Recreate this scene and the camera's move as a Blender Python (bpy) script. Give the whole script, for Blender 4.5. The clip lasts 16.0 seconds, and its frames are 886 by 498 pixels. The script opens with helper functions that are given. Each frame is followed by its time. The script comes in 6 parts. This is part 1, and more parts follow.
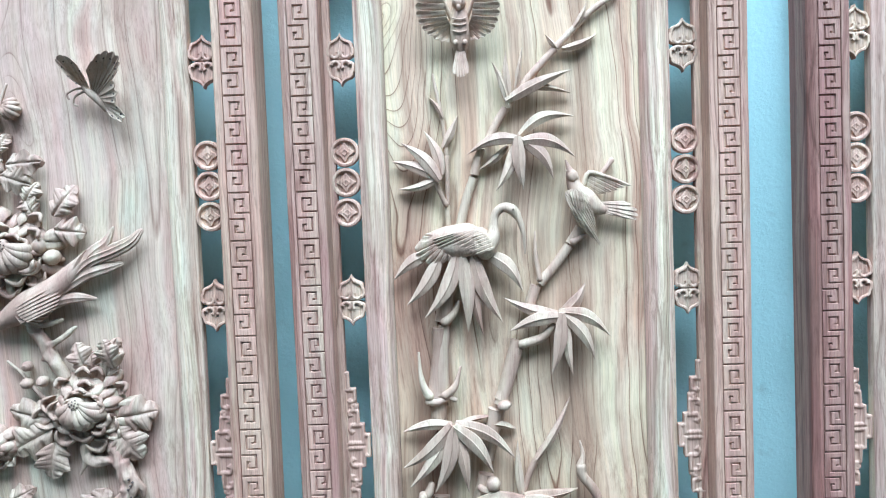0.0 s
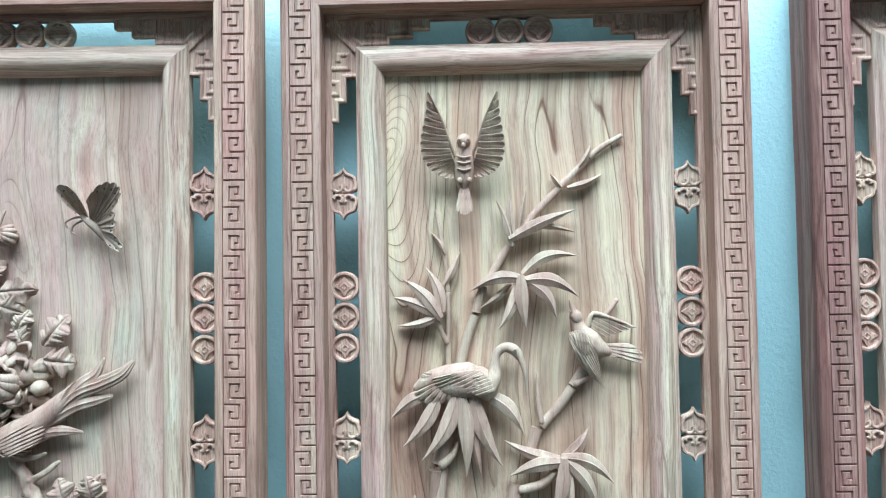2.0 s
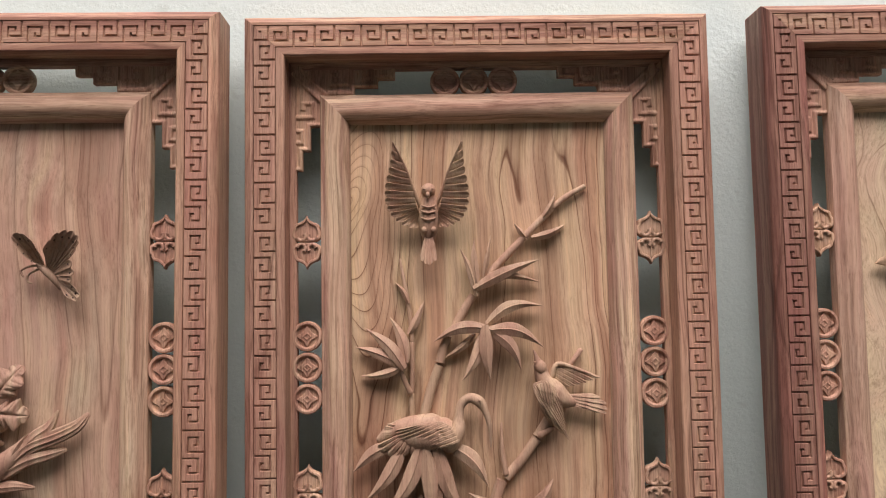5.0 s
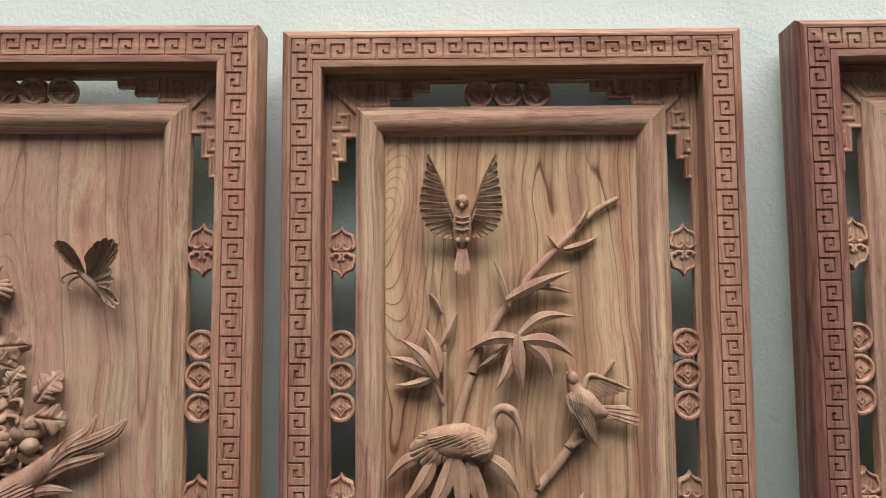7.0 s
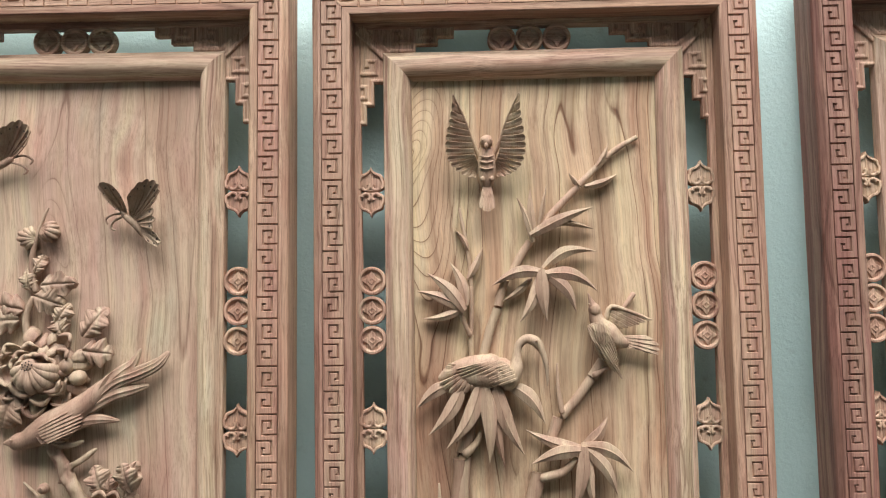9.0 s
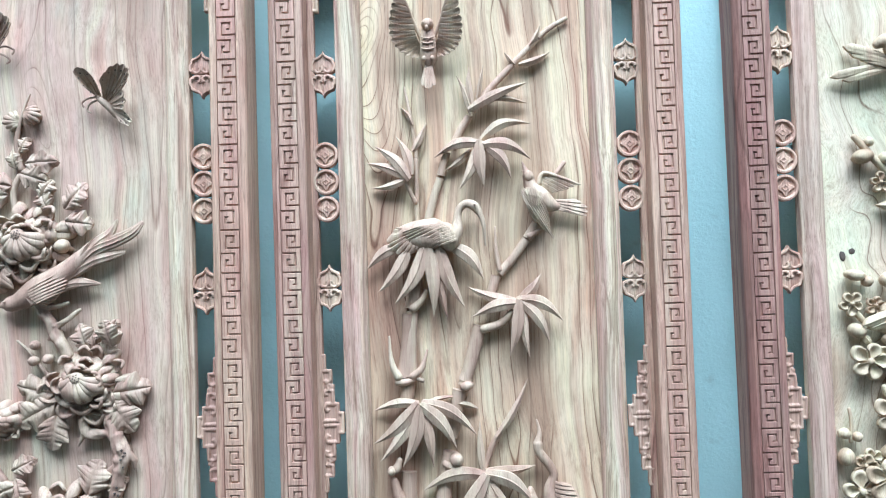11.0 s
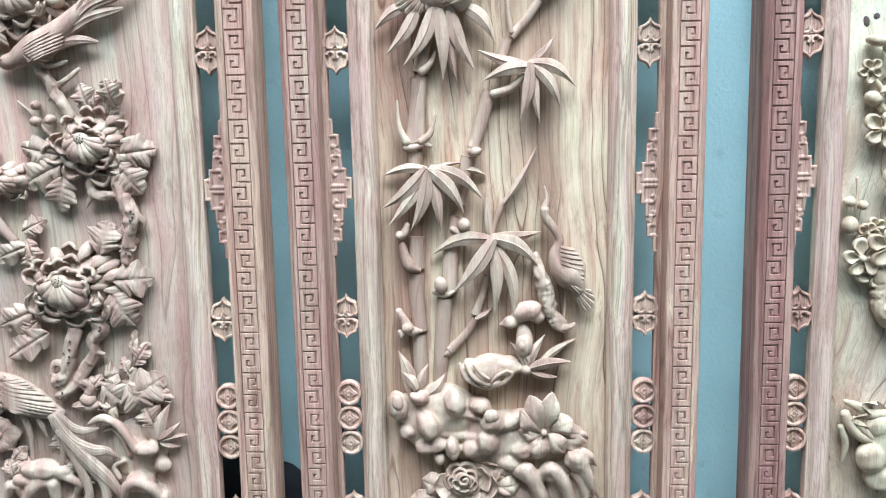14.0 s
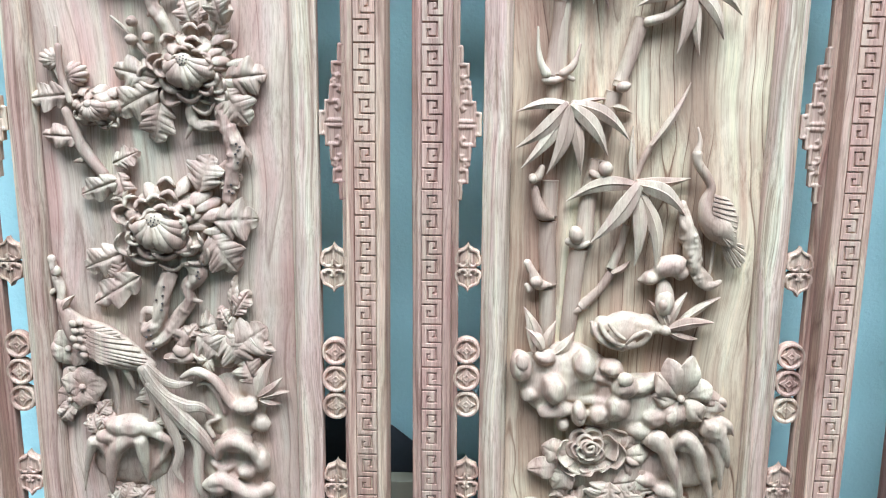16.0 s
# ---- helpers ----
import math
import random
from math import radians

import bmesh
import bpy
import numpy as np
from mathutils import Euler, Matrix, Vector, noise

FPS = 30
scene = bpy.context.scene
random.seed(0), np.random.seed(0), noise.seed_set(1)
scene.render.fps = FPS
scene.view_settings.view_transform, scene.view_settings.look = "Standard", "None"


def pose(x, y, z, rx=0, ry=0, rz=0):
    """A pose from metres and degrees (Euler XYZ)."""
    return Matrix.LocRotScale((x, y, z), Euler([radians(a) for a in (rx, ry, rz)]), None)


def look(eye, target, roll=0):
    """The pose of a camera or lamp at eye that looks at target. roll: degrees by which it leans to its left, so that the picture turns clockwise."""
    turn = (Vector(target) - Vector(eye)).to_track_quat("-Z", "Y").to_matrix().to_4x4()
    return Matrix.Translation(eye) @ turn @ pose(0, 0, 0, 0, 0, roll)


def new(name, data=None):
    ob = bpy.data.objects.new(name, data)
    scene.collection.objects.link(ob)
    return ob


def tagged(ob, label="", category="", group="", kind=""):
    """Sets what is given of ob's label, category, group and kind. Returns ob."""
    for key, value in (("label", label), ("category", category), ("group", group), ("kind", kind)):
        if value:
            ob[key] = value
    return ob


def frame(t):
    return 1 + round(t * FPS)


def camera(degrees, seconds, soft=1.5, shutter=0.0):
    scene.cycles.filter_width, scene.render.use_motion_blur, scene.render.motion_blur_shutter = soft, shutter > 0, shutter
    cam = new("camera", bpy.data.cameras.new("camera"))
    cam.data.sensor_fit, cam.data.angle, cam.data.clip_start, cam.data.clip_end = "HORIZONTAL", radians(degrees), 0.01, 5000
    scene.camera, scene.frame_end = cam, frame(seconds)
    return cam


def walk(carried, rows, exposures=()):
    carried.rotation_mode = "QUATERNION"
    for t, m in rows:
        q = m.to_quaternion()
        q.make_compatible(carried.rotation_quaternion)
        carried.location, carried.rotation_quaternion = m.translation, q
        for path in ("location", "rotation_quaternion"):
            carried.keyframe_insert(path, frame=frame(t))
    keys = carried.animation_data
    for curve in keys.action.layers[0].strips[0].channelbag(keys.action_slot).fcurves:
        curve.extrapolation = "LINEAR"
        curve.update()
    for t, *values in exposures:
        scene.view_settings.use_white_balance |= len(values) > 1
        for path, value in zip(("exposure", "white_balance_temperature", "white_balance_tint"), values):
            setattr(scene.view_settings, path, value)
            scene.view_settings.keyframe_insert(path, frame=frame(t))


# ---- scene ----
cam = camera(55.2, 16.0, soft=1.15)
FOOT = 0.711  # height of the ledge that the panels stand on
LEAN = -4.3   # the panels lean back on the wall
REST = Matrix.Translation((0, 0, FOOT)) @ pose(0, 0, 0, LEAN) @ Matrix.Translation((0, 0, -FOOT))
# eye and target before the lean is applied
PATH = [
    (0, (-0.051, -0.803, 1.523), (-0.1, 1.192, 1.389), -2.3),
    (0.5, (-0.048, -0.798, 1.531), (-0.109, 1.2, 1.462), -1.9),
    (1, (-0.051, -0.79, 1.551), (-0.095, 1.209, 1.501), -1.5),
    (1.5, (-0.049, -0.786, 1.562), (-0.102, 1.213, 1.56), -1.2),
    (2, (-0.051, -0.785, 1.575), (-0.094, 1.213, 1.632), -1.0),
    (2.5, (-0.047, -0.793, 1.586), (-0.067, 1.204, 1.706), -1.0),
    (3, (-0.045, -0.789, 1.587), (-0.045, 1.204, 1.757), -1.0),
    (3.5, (-0.042, -0.783, 1.588), (-0.024, 1.209, 1.764), -1.1),
    (4, (-0.041, -0.78, 1.588), (-0.017, 1.212, 1.757), -1.3),
    (6.3, (-0.058, -0.788, 1.59), (-0.013, 1.209, 1.699), -0.2),
    (6.5, (-0.057, -0.788, 1.585), (-0.033, 1.206, 1.735), -0.4),
    (7, (-0.061, -0.789, 1.586), (-0.071, 1.204, 1.755), -0.4),
    (7.5, (-0.06, -0.793, 1.586), (-0.096, 1.201, 1.746), -0.5),
    (8, (-0.064, -0.796, 1.579), (-0.124, 1.198, 1.725), -0.4),
    (8.2, (-0.073, -0.8, 1.571), (-0.13, 1.195, 1.709), -0.4),
    (10.3, (-0.049, -0.847, 1.466), (-0.093, 1.147, 1.624), -1.9),
    (10.5, (-0.041, -0.853, 1.455), (-0.09, 1.141, 1.594), -1.9),
    (11, (-0.002, -0.889, 1.436), (-0.084, 1.109, 1.491), -1.9),
    (11.5, (0.022, -0.931, 1.4), (-0.109, 1.065, 1.383), -1.9),
    (12, (0.026, -0.93, 1.388), (-0.12, 1.064, 1.333), -2.9),
    (12.5, (0.007, -0.919, 1.389), (-0.137, 1.073, 1.287), -2.4),
    (13, (-0.009, -0.901, 1.379), (-0.128, 1.089, 1.221), -2.0),
    (13.5, (-0.019, -0.881, 1.37), (-0.103, 1.102, 1.125), -1.8),
    (14, (-0.017, -0.884, 1.36), (-0.099, 1.089, 1.037), -1.2),
    (14.5, (0.001, -0.906, 1.354), (-0.136, 1.054, 0.983), -0.7),
    (15, (0.0, -0.905, 1.344), (-0.166, 1.046, 0.936), -0.5),
    (15.5, (-0.075, -0.848, 1.344), (-0.202, 1.103, 0.923), -0.6),
    (16, (-0.155, -0.806, 1.335), (-0.226, 1.147, 0.913), 0.3),
]
WARM, HALF = (7150, 36), (5900, 9)
LIGHT = [(t, stops, *tone) for t, stops, tone in (
    (0.0, 1.06, (4460, -1)), (1.5, 0.94, (4480, -2)), (1.9, 0.84, (4560, -2)), (2.2, 0.56, (4640, -3)), (2.5, 0.05, (4760, -2)), (2.75, -0.31, (5500, 7)), (3.0, -0.62, (6200, 16)), (3.25, -0.40, (6800, 24)),
    (3.5, -0.23, WARM), (4.2, -0.17, WARM), (5.4, -0.19, WARM), (6.3, -0.24, (5250, 0)), (6.5, -0.33, (5500, 6)), (6.7, -0.30, (6200, 14)),
    (7.0, -0.27, (6950, 28)), (7.5, -0.21, WARM), (8.2, -0.13, (7200, 33)), (9.2, 0.48, HALF), (10.3, 0.95, (4680, 2)), (12.0, 1.03, (4750, 3)), (13.5, 1.12, (4800, 4)), (14.5, 1.12, (4800, 3)), (15.2, 1.23, (4780, 3)), (16.0, 1.22, (4700, 1)),
)]
walk(cam, [(t, REST @ look(eye, target, roll)) for t, eye, target, roll in PATH], LIGHT)

# ---- daylight: a bright overcast sky in front of and above the wall ----
world = bpy.data.worlds.new("overcast_sky")
scene.world = world
world.use_nodes = True
wn = world.node_tree
sky = wn.nodes.new("ShaderNodeTexSky")
sky.sky_type, sky.sun_disc = "NISHITA", False
sky.sun_elevation, sky.sun_rotation = radians(58), radians(160)
sky.air_density, sky.dust_density, sky.ozone_density = 1.0, 3.0, 1.0
wn.links.new(sky.outputs["Color"], wn.nodes["Background"].inputs["Color"])
wn.nodes["Background"].inputs["Strength"].default_value = 0.062
sun = new("sun", bpy.data.lights.new("sun", "SUN"))
sun.data.energy, sun.data.angle, sun.data.color = 7.0, radians(54), (1.0, 0.96, 0.9)
sun.matrix_world = look((0.15, -2.15, 5.4), (0, 0, 1.3))

# ---- materials ----
def nodes_of(name):
    m = bpy.data.materials.new(name)
    m.use_nodes = True
    t = m.node_tree
    return m, t, t.nodes["Principled BSDF"]


def node(t, kind, **values):
    n = t.nodes.new(kind)
    for key, value in values.items():
        n.inputs[key].default_value = value
    return n


def ramp(t, stops, fac):
    n = t.nodes.new("ShaderNodeValToRGB")
    while len(n.color_ramp.elements) < len(stops):
        n.color_ramp.elements.new(0.5)
    for e, (at, rgb) in zip(n.color_ramp.elements, stops):
        e.position, e.color = at, (*rgb, 1)
    t.links.new(fac, n.inputs["Fac"])
    return n.outputs["Color"]


def mix(t, kind, fac, a, b):
    n = t.nodes.new("ShaderNodeMix")
    n.data_type, n.blend_type = "RGBA", kind
    for slot, value in ((0, fac), (6, a), (7, b)):
        if hasattr(value, "is_linked"):
            t.links.new(value, n.inputs[slot])
        else:
            n.inputs[slot].default_value = value if slot == 0 else (*value, 1)
    return n.outputs[2]


def wood(name, along, pale, mid, dark, pink, lines=0.5, shift=0.6, bump=0.12, swirl=0.0, rings=13.0, knots=(), chisel=0.0, cast_mix=0.6, vary_mix=1.0, flecks=0.8, sheen=0.0, bands=30.0, streaks=0.85):
    """Raw sanded timber: grain runs along the axis given; each piece differs by its own random number."""
    m, t, bsdf = nodes_of(name)
    link = t.links.new
    co = t.nodes.new("ShaderNodeTexCoord")
    info = t.nodes.new("ShaderNodeObjectInfo")
    off = node(t, "ShaderNodeVectorMath")
    off.operation = "SCALE"
    off.inputs[0].default_value = (3.1, 1.7, 2.3)
    link(info.outputs["Random"], off.inputs["Scale"])
    add = node(t, "ShaderNodeVectorMath")
    link(co.outputs["Object"], add.inputs[0]), link(off.outputs[0], add.inputs[1])
    # slow wandering of the fibres
    bend = node(t, "ShaderNodeTexNoise", Scale=5.0, Detail=2.0)
    link(add.outputs[0], bend.inputs["Vector"])
    pull = node(t, "ShaderNodeVectorMath")
    pull.operation = "MULTIPLY_ADD"
    link(bend.outputs["Color"], pull.inputs[0])
    pull.inputs[1].default_value = (0.018 + swirl,) * 3
    link(add.outputs[0], pull.inputs[2])
    def drawn(across, lengthwise):
        n = node(t, "ShaderNodeVectorMath")
        n.operation = "MULTIPLY"
        link(pull.outputs[0], n.inputs[0])
        n.inputs[1].default_value = {"x": (lengthwise, across, across), "z": (across, across, lengthwise)}[along]
        return n.outputs[0]

    stretch = drawn(60, 1.5)
    # broad bands of heartwood and sapwood
    broad = node(t, "ShaderNodeTexNoise", Scale=1.0, Detail=2.0, Roughness=0.6)
    link(drawn(bands, 0.9), broad.inputs["Vector"])
    cream = tuple(min(0.85, a * b) for a, b in zip(pale, (1.08, 1.13, 1.08)))
    colour = ramp(t, [(0.34, dark), (0.41, mid), (0.46, pale), (0.50, cream), (0.54, pale), (0.58, pink), (0.64, mid), (0.70, cream)], broad.outputs["Fac"])
    narrow = node(t, "ShaderNodeTexNoise", Scale=1.0, Detail=3.0, Roughness=0.65)
    link(drawn(210, 2.0), narrow.inputs["Vector"])
    tint = ramp(t, [(0.32, (0.52, 0.42, 0.37)), (0.42, (0.82, 0.75, 0.70)), (0.48, (0.98, 0.96, 0.93)), (0.56, (1.04, 1.02, 0.98)), (0.68, (1.16, 1.10, 1.0))], narrow.outputs["Fac"])
    colour = mix(t, "MULTIPLY", streaks, colour, tint)
    fine = node(t, "ShaderNodeTexNoise", Scale=1.0, Detail=3.0, Roughness=0.7)
    link(drawn(760, 9), fine.inputs["Vector"])
    # pink heartwood patches
    patch = node(t, "ShaderNodeTexNoise", Scale=0.28, Detail=2.0)
    link(stretch, patch.inputs["Vector"])
    amount = ramp(t, [(0.46, (0, 0, 0)), (0.60, (shift, shift, shift))], patch.outputs["Fac"])
    colour = mix(t, "MIX", amount, colour, pink)
    # dark growth lines: level lines of a slow field, drawn out along the fibres
    slow = node(t, "ShaderNodeVectorMath")
    slow.operation = "MULTIPLY"
    link(pull.outputs[0], slow.inputs[0])
    slow.inputs[1].default_value = {"x": (0.38, 12, 12), "z": (12, 12, 0.38)}[along]
    field = node(t, "ShaderNodeTexNoise", Scale=1.0, Detail=1.5, Roughness=0.45)
    link(slow.outputs[0], field.inputs["Vector"])
    level = field.outputs["Fac"]
    stray = node(t, "ShaderNodeVectorMath")
    stray.operation = "MULTIPLY_ADD"
    stray.inputs[1].default_value = (0.09, 0, 0.09)
    link(bend.outputs["Color"], stray.inputs[0]), link(co.outputs["Object"], stray.inputs[2])
    for kx, kz, rx, rz, lift in knots:
        # growth lines run round a knot in long ovals
        spot = node(t, "ShaderNodeMapping", Location=(-kx / rx, 0, -kz / rz), Scale=(1 / rx, 0.01, 1 / rz))
        link(stray.outputs[0], spot.inputs["Vector"])
        ball = t.nodes.new("ShaderNodeTexGradient")
        ball.gradient_type = "QUADRATIC_SPHERE"
        link(spot.outputs[0], ball.inputs["Vector"])
        gain = node(t, "ShaderNodeMath")
        gain.operation, gain.inputs[1].default_value = "MULTIPLY_ADD", lift
        link(ball.outputs["Fac"], gain.inputs[0]), link(level, gain.inputs[2])
        level = gain.outputs[0]
    times = node(t, "ShaderNodeMath")
    times.operation, times.inputs[1].default_value = "MULTIPLY", rings
    link(level, times.inputs[0])
    cut = node(t, "ShaderNodeMath")
    cut.operation = "FRACT"
    link(times.outputs[0], cut.inputs[0])
    uneven = node(t, "ShaderNodeTexNoise", Scale=2.6, Detail=2.0)
    link(slow.outputs[0], uneven.inputs["Vector"])
    strength = ramp(t, [(0.38, (0.0, 0.0, 0.0)), (0.5, (lines, lines, lines))], uneven.outputs["Fac"])
    line = ramp(t, [(0.0, (1, 1, 1)), (0.025, (0.8, 0.8, 0.8)), (0.05, (0.05, 0.05, 0.05)), (0.72, (0, 0, 0)), (0.93, (0.22, 0.22, 0.22)), (0.975, (0.5, 0.5, 0.5)), (1.0, (1, 1, 1))], cut.outputs[0])
    colour = mix(t, "MULTIPLY", mix(t, "MULTIPLY", 1.0, line, strength), colour, (0.29, 0.19, 0.15))
    fleck = ramp(t, [(0.36, (0.58, 0.52, 0.48)), (0.47, (0.93, 0.91, 0.89)), (0.53, (1.02, 1.02, 1.01)), (0.64, (1.16, 1.15, 1.12))], fine.outputs["Fac"])
    colour = mix(t, "MULTIPLY", flecks, colour, fleck)
    # short open pores
    pores = node(t, "ShaderNodeTexNoise", Scale=1.0, Detail=2.0, Roughness=0.6)
    link(drawn(1500, 60), pores.inputs["Vector"])
    colour = mix(t, "MULTIPLY", flecks * 0.6, colour, ramp(t, [(0.33, (0.42, 0.34, 0.30)), (0.43, (1, 1, 1))], pores.outputs["Fac"]))
    # handling stains and dust, with no grain
    grime = node(t, "ShaderNodeTexNoise", Scale=9.0, Detail=5.0, Roughness=0.65)
    link(add.outputs[0], grime.inputs["Vector"])
    colour = mix(t, "MULTIPLY", 0.7, colour, ramp(t, [(0.30, (0.78, 0.72, 0.68)), (0.5, (1, 1, 1)), (0.72, (1.1, 1.1, 1.09))], grime.outputs["Fac"]))
    # uneven hue: rosy, honey and greenish cast in drawn-out patches
    hue = node(t, "ShaderNodeVectorMath")
    hue.operation = "MULTIPLY"
    link(pull.outputs[0], hue.inputs[0])
    hue.inputs[1].default_value = {"x": (7, 30, 30), "z": (30, 30, 7)}[along]
    cast = node(t, "ShaderNodeTexNoise", Scale=1.0, Detail=3.0, Roughness=0.6)
    link(hue.outputs[0], cast.inputs["Vector"])
    colour = mix(t, "MULTIPLY", cast_mix, colour, ramp(t, [(0.33, (1.08, 0.93, 0.92)), (0.45, (1.02, 0.98, 0.97)), (0.55, (1.0, 1.01, 0.95)), (0.67, (0.92, 1.02, 0.98))], cast.outputs["Fac"]))
    # a shade of difference between pieces
    vary = ramp(t, [(0.0, (0.93, 0.90, 0.90)), (1.0, (1.05, 1.05, 1.03))], info.outputs["Random"])
    colour = mix(t, "MULTIPLY", vary_mix, colour, vary)
    link(colour, bsdf.inputs["Base Color"])
    rough = node(t, "ShaderNodeMapRange")
    rough.inputs["To Min"].default_value, rough.inputs["To Max"].default_value = 0.5 - sheen, 0.72 - sheen
    link(fine.outputs["Fac"], rough.inputs["Value"]), link(rough.outputs[0], bsdf.inputs["Roughness"])
    bsdf.inputs["Specular IOR Level"].default_value = 0.35 + sheen
    bp = node(t, "ShaderNodeBump", Strength=bump, Distance=0.0012)
    link(fine.outputs["Fac"], bp.inputs["Height"])
    if chisel:
        # shallow flats left by the gouge
        flats = node(t, "ShaderNodeTexVoronoi", Scale=230.0)
        flats.feature = "SMOOTH_F1"
        link(co.outputs["Object"], flats.inputs["Vector"])
        cuts = node(t, "ShaderNodeBump", Strength=chisel, Distance=0.0016)
        link(flats.outputs["Distance"], cuts.inputs["Height"]), link(bp.outputs[0], cuts.inputs["Normal"])
        bp = cuts
    link(bp.outputs[0], bsdf.inputs["Normal"])
    return m


PALE, MID, DARK = (0.548, 0.430, 0.302), (0.462, 0.332, 0.226), (0.335, 0.216, 0.146)
board_wood = wood("bamboo_board_wood", "z", PALE, MID, DARK, (0.455, 0.304, 0.204), 1.0, 0.62, swirl=0.02, rings=20.7, bands=20.0, streaks=0.75, flecks=0.4, cast_mix=0.5, knots=((-0.075, 0.435, 0.075, 0.20, 0.62), (0.05, -0.42, 0.05, 0.2, 0.3)))
pink_board = wood("peony_board_wood", "z", (0.52, 0.41, 0.312), (0.455, 0.322, 0.244), (0.345, 0.218, 0.166), (0.482, 0.352, 0.278), 0.6, 0.5, swirl=0.02, rings=15.0, cast_mix=0.85, bands=22.0, streaks=0.4, flecks=0.5, knots=((0.02, 0.375, 0.04, 0.12, 0.3),))
green_board = wood("plum_board_wood", "z", (0.60, 0.54, 0.40), (0.53, 0.45, 0.32), (0.42, 0.32, 0.22), (0.57, 0.47, 0.355), 0.9, 0.5, swirl=0.11, rings=14.0, bands=14.0, streaks=0.5, flecks=0.5)
RAIL_TONES = ((0.510, 0.362, 0.269), (0.444, 0.296, 0.217), (0.336, 0.201, 0.148), (0.423, 0.258, 0.200))
RED_TONES = ((0.475, 0.336, 0.256), (0.407, 0.264, 0.198), (0.296, 0.171, 0.131), (0.380, 0.226, 0.178))
DEEP_TONES = tuple(tuple(v * k for v, k in zip(c, (0.74, 0.66, 0.70))) for c in RED_TONES)
deep_wood = wood("dark_red_upright_wood", "z", *DEEP_TONES, 0.6, rings=9.0, swirl=0.004, bands=40.0)
rail_wood = wood("upright_wood", "z", *RAIL_TONES, 0.6, rings=9.0, swirl=0.004, bands=40.0)
rail_wood_x = wood("crosspiece_wood", "x", *RAIL_TONES, 0.6, rings=9.0, swirl=0.004, bands=40.0)
red_wood = wood("reddish_upright_wood", "z", *RED_TONES, 0.6, rings=9.0, swirl=0.004, bands=40.0)
red_wood_x = wood("reddish_crosspiece_wood", "x", *RED_TONES, 0.6, rings=9.0, swirl=0.004, bands=40.0)
MOULD_TONES = ((0.58, 0.47, 0.36), (0.50, 0.37, 0.28), (0.42, 0.28, 0.22), (0.52, 0.37, 0.30))
mould_wood = wood("moulding_wood", "z", *MOULD_TONES, 0.5, rings=8.0, swirl=0.006, bands=34.0)
mould_wood_x = wood("moulding_crosspiece_wood", "x", *MOULD_TONES, 0.5, rings=8.0, swirl=0.006, bands=34.0)
CARVED = dict(lines=0.3, shift=0.25, bump=0.3, chisel=0.2, cast_mix=0.3, vary_mix=0.4, flecks=0.35, sheen=-0.02, bands=22.0, streaks=0.3)
carve_wood = wood("carved_wood", "z", (0.462, 0.354, 0.255), (0.414, 0.299, 0.212), (0.330, 0.220, 0.157), (0.424, 0.290, 0.212), **CARVED)
pink_carve = wood("carved_pink_wood", "z", (0.420, 0.322, 0.236), (0.367, 0.263, 0.190), (0.287, 0.186, 0.135), (0.377, 0.249, 0.185), **CARVED)
pale_carve = wood("carved_pale_wood", "z", (0.488, 0.403, 0.270), (0.437, 0.345, 0.225), (0.352, 0.250, 0.158), (0.458, 0.337, 0.225), **CARVED)
fret_wood = wood("fretwork_wood", "z", (0.53, 0.39, 0.30), (0.47, 0.325, 0.245), (0.37, 0.235, 0.18), (0.46, 0.305, 0.235), 0.3, 0.5, 0.25)


def render_wall():
    m, t, bsdf = nodes_of("painted_render")
    link = t.links.new
    co = t.nodes.new("ShaderNodeTexCoord")
    large = node(t, "ShaderNodeTexNoise", Scale=3.0, Detail=4.0)
    grit = node(t, "ShaderNodeTexNoise", Scale=230.0, Detail=4.0, Roughness=0.65)
    lump = node(t, "ShaderNodeTexNoise", Scale=45.0, Detail=3.0)
    for n in (large, grit, lump):
        link(co.outputs["Object"], n.inputs["Vector"])
    colour = ramp(t, [(0.3, (0.64, 0.88, 0.855)), (0.7, (0.70, 0.925, 0.90))], large.outputs["Fac"])
    stain = ramp(t, [(0.22, (0.75, 0.76, 0.74)), (0.34, (1, 1, 1))], lump.outputs["Fac"])
    colour = mix(t, "MULTIPLY", 0.6, colour, stain)
    link(colour, bsdf.inputs["Base Color"])
    bsdf.inputs["Roughness"].default_value = 0.85
    total = node(t, "ShaderNodeMath")
    total.operation = "ADD"
    link(grit.outputs["Fac"], total.inputs[0]), link(lump.outputs["Fac"], total.inputs[1])
    bp = node(t, "ShaderNodeBump", Strength=0.42, Distance=0.0022)
    link(total.outputs[0], bp.inputs["Height"]), link(bp.outputs[0], bsdf.inputs["Normal"])
    return m


def rough_stuff(name, a, b, scale, rough=0.85, bump=0.3):
    m, t, bsdf = nodes_of(name)
    co = t.nodes.new("ShaderNodeTexCoord")
    n = node(t, "ShaderNodeTexNoise", Scale=scale, Detail=6.0, Roughness=0.6)
    t.links.new(co.outputs["Object"], n.inputs["Vector"])
    t.links.new(ramp(t, [(0.3, a), (0.7, b)], n.outputs["Fac"]), bsdf.inputs["Base Color"])
    bsdf.inputs["Roughness"].default_value = rough
    bp = node(t, "ShaderNodeBump", Strength=bump, Distance=0.004)
    t.links.new(n.outputs["Fac"], bp.inputs["Height"]), t.links.new(bp.outputs[0], bsdf.inputs["Normal"])
    return m


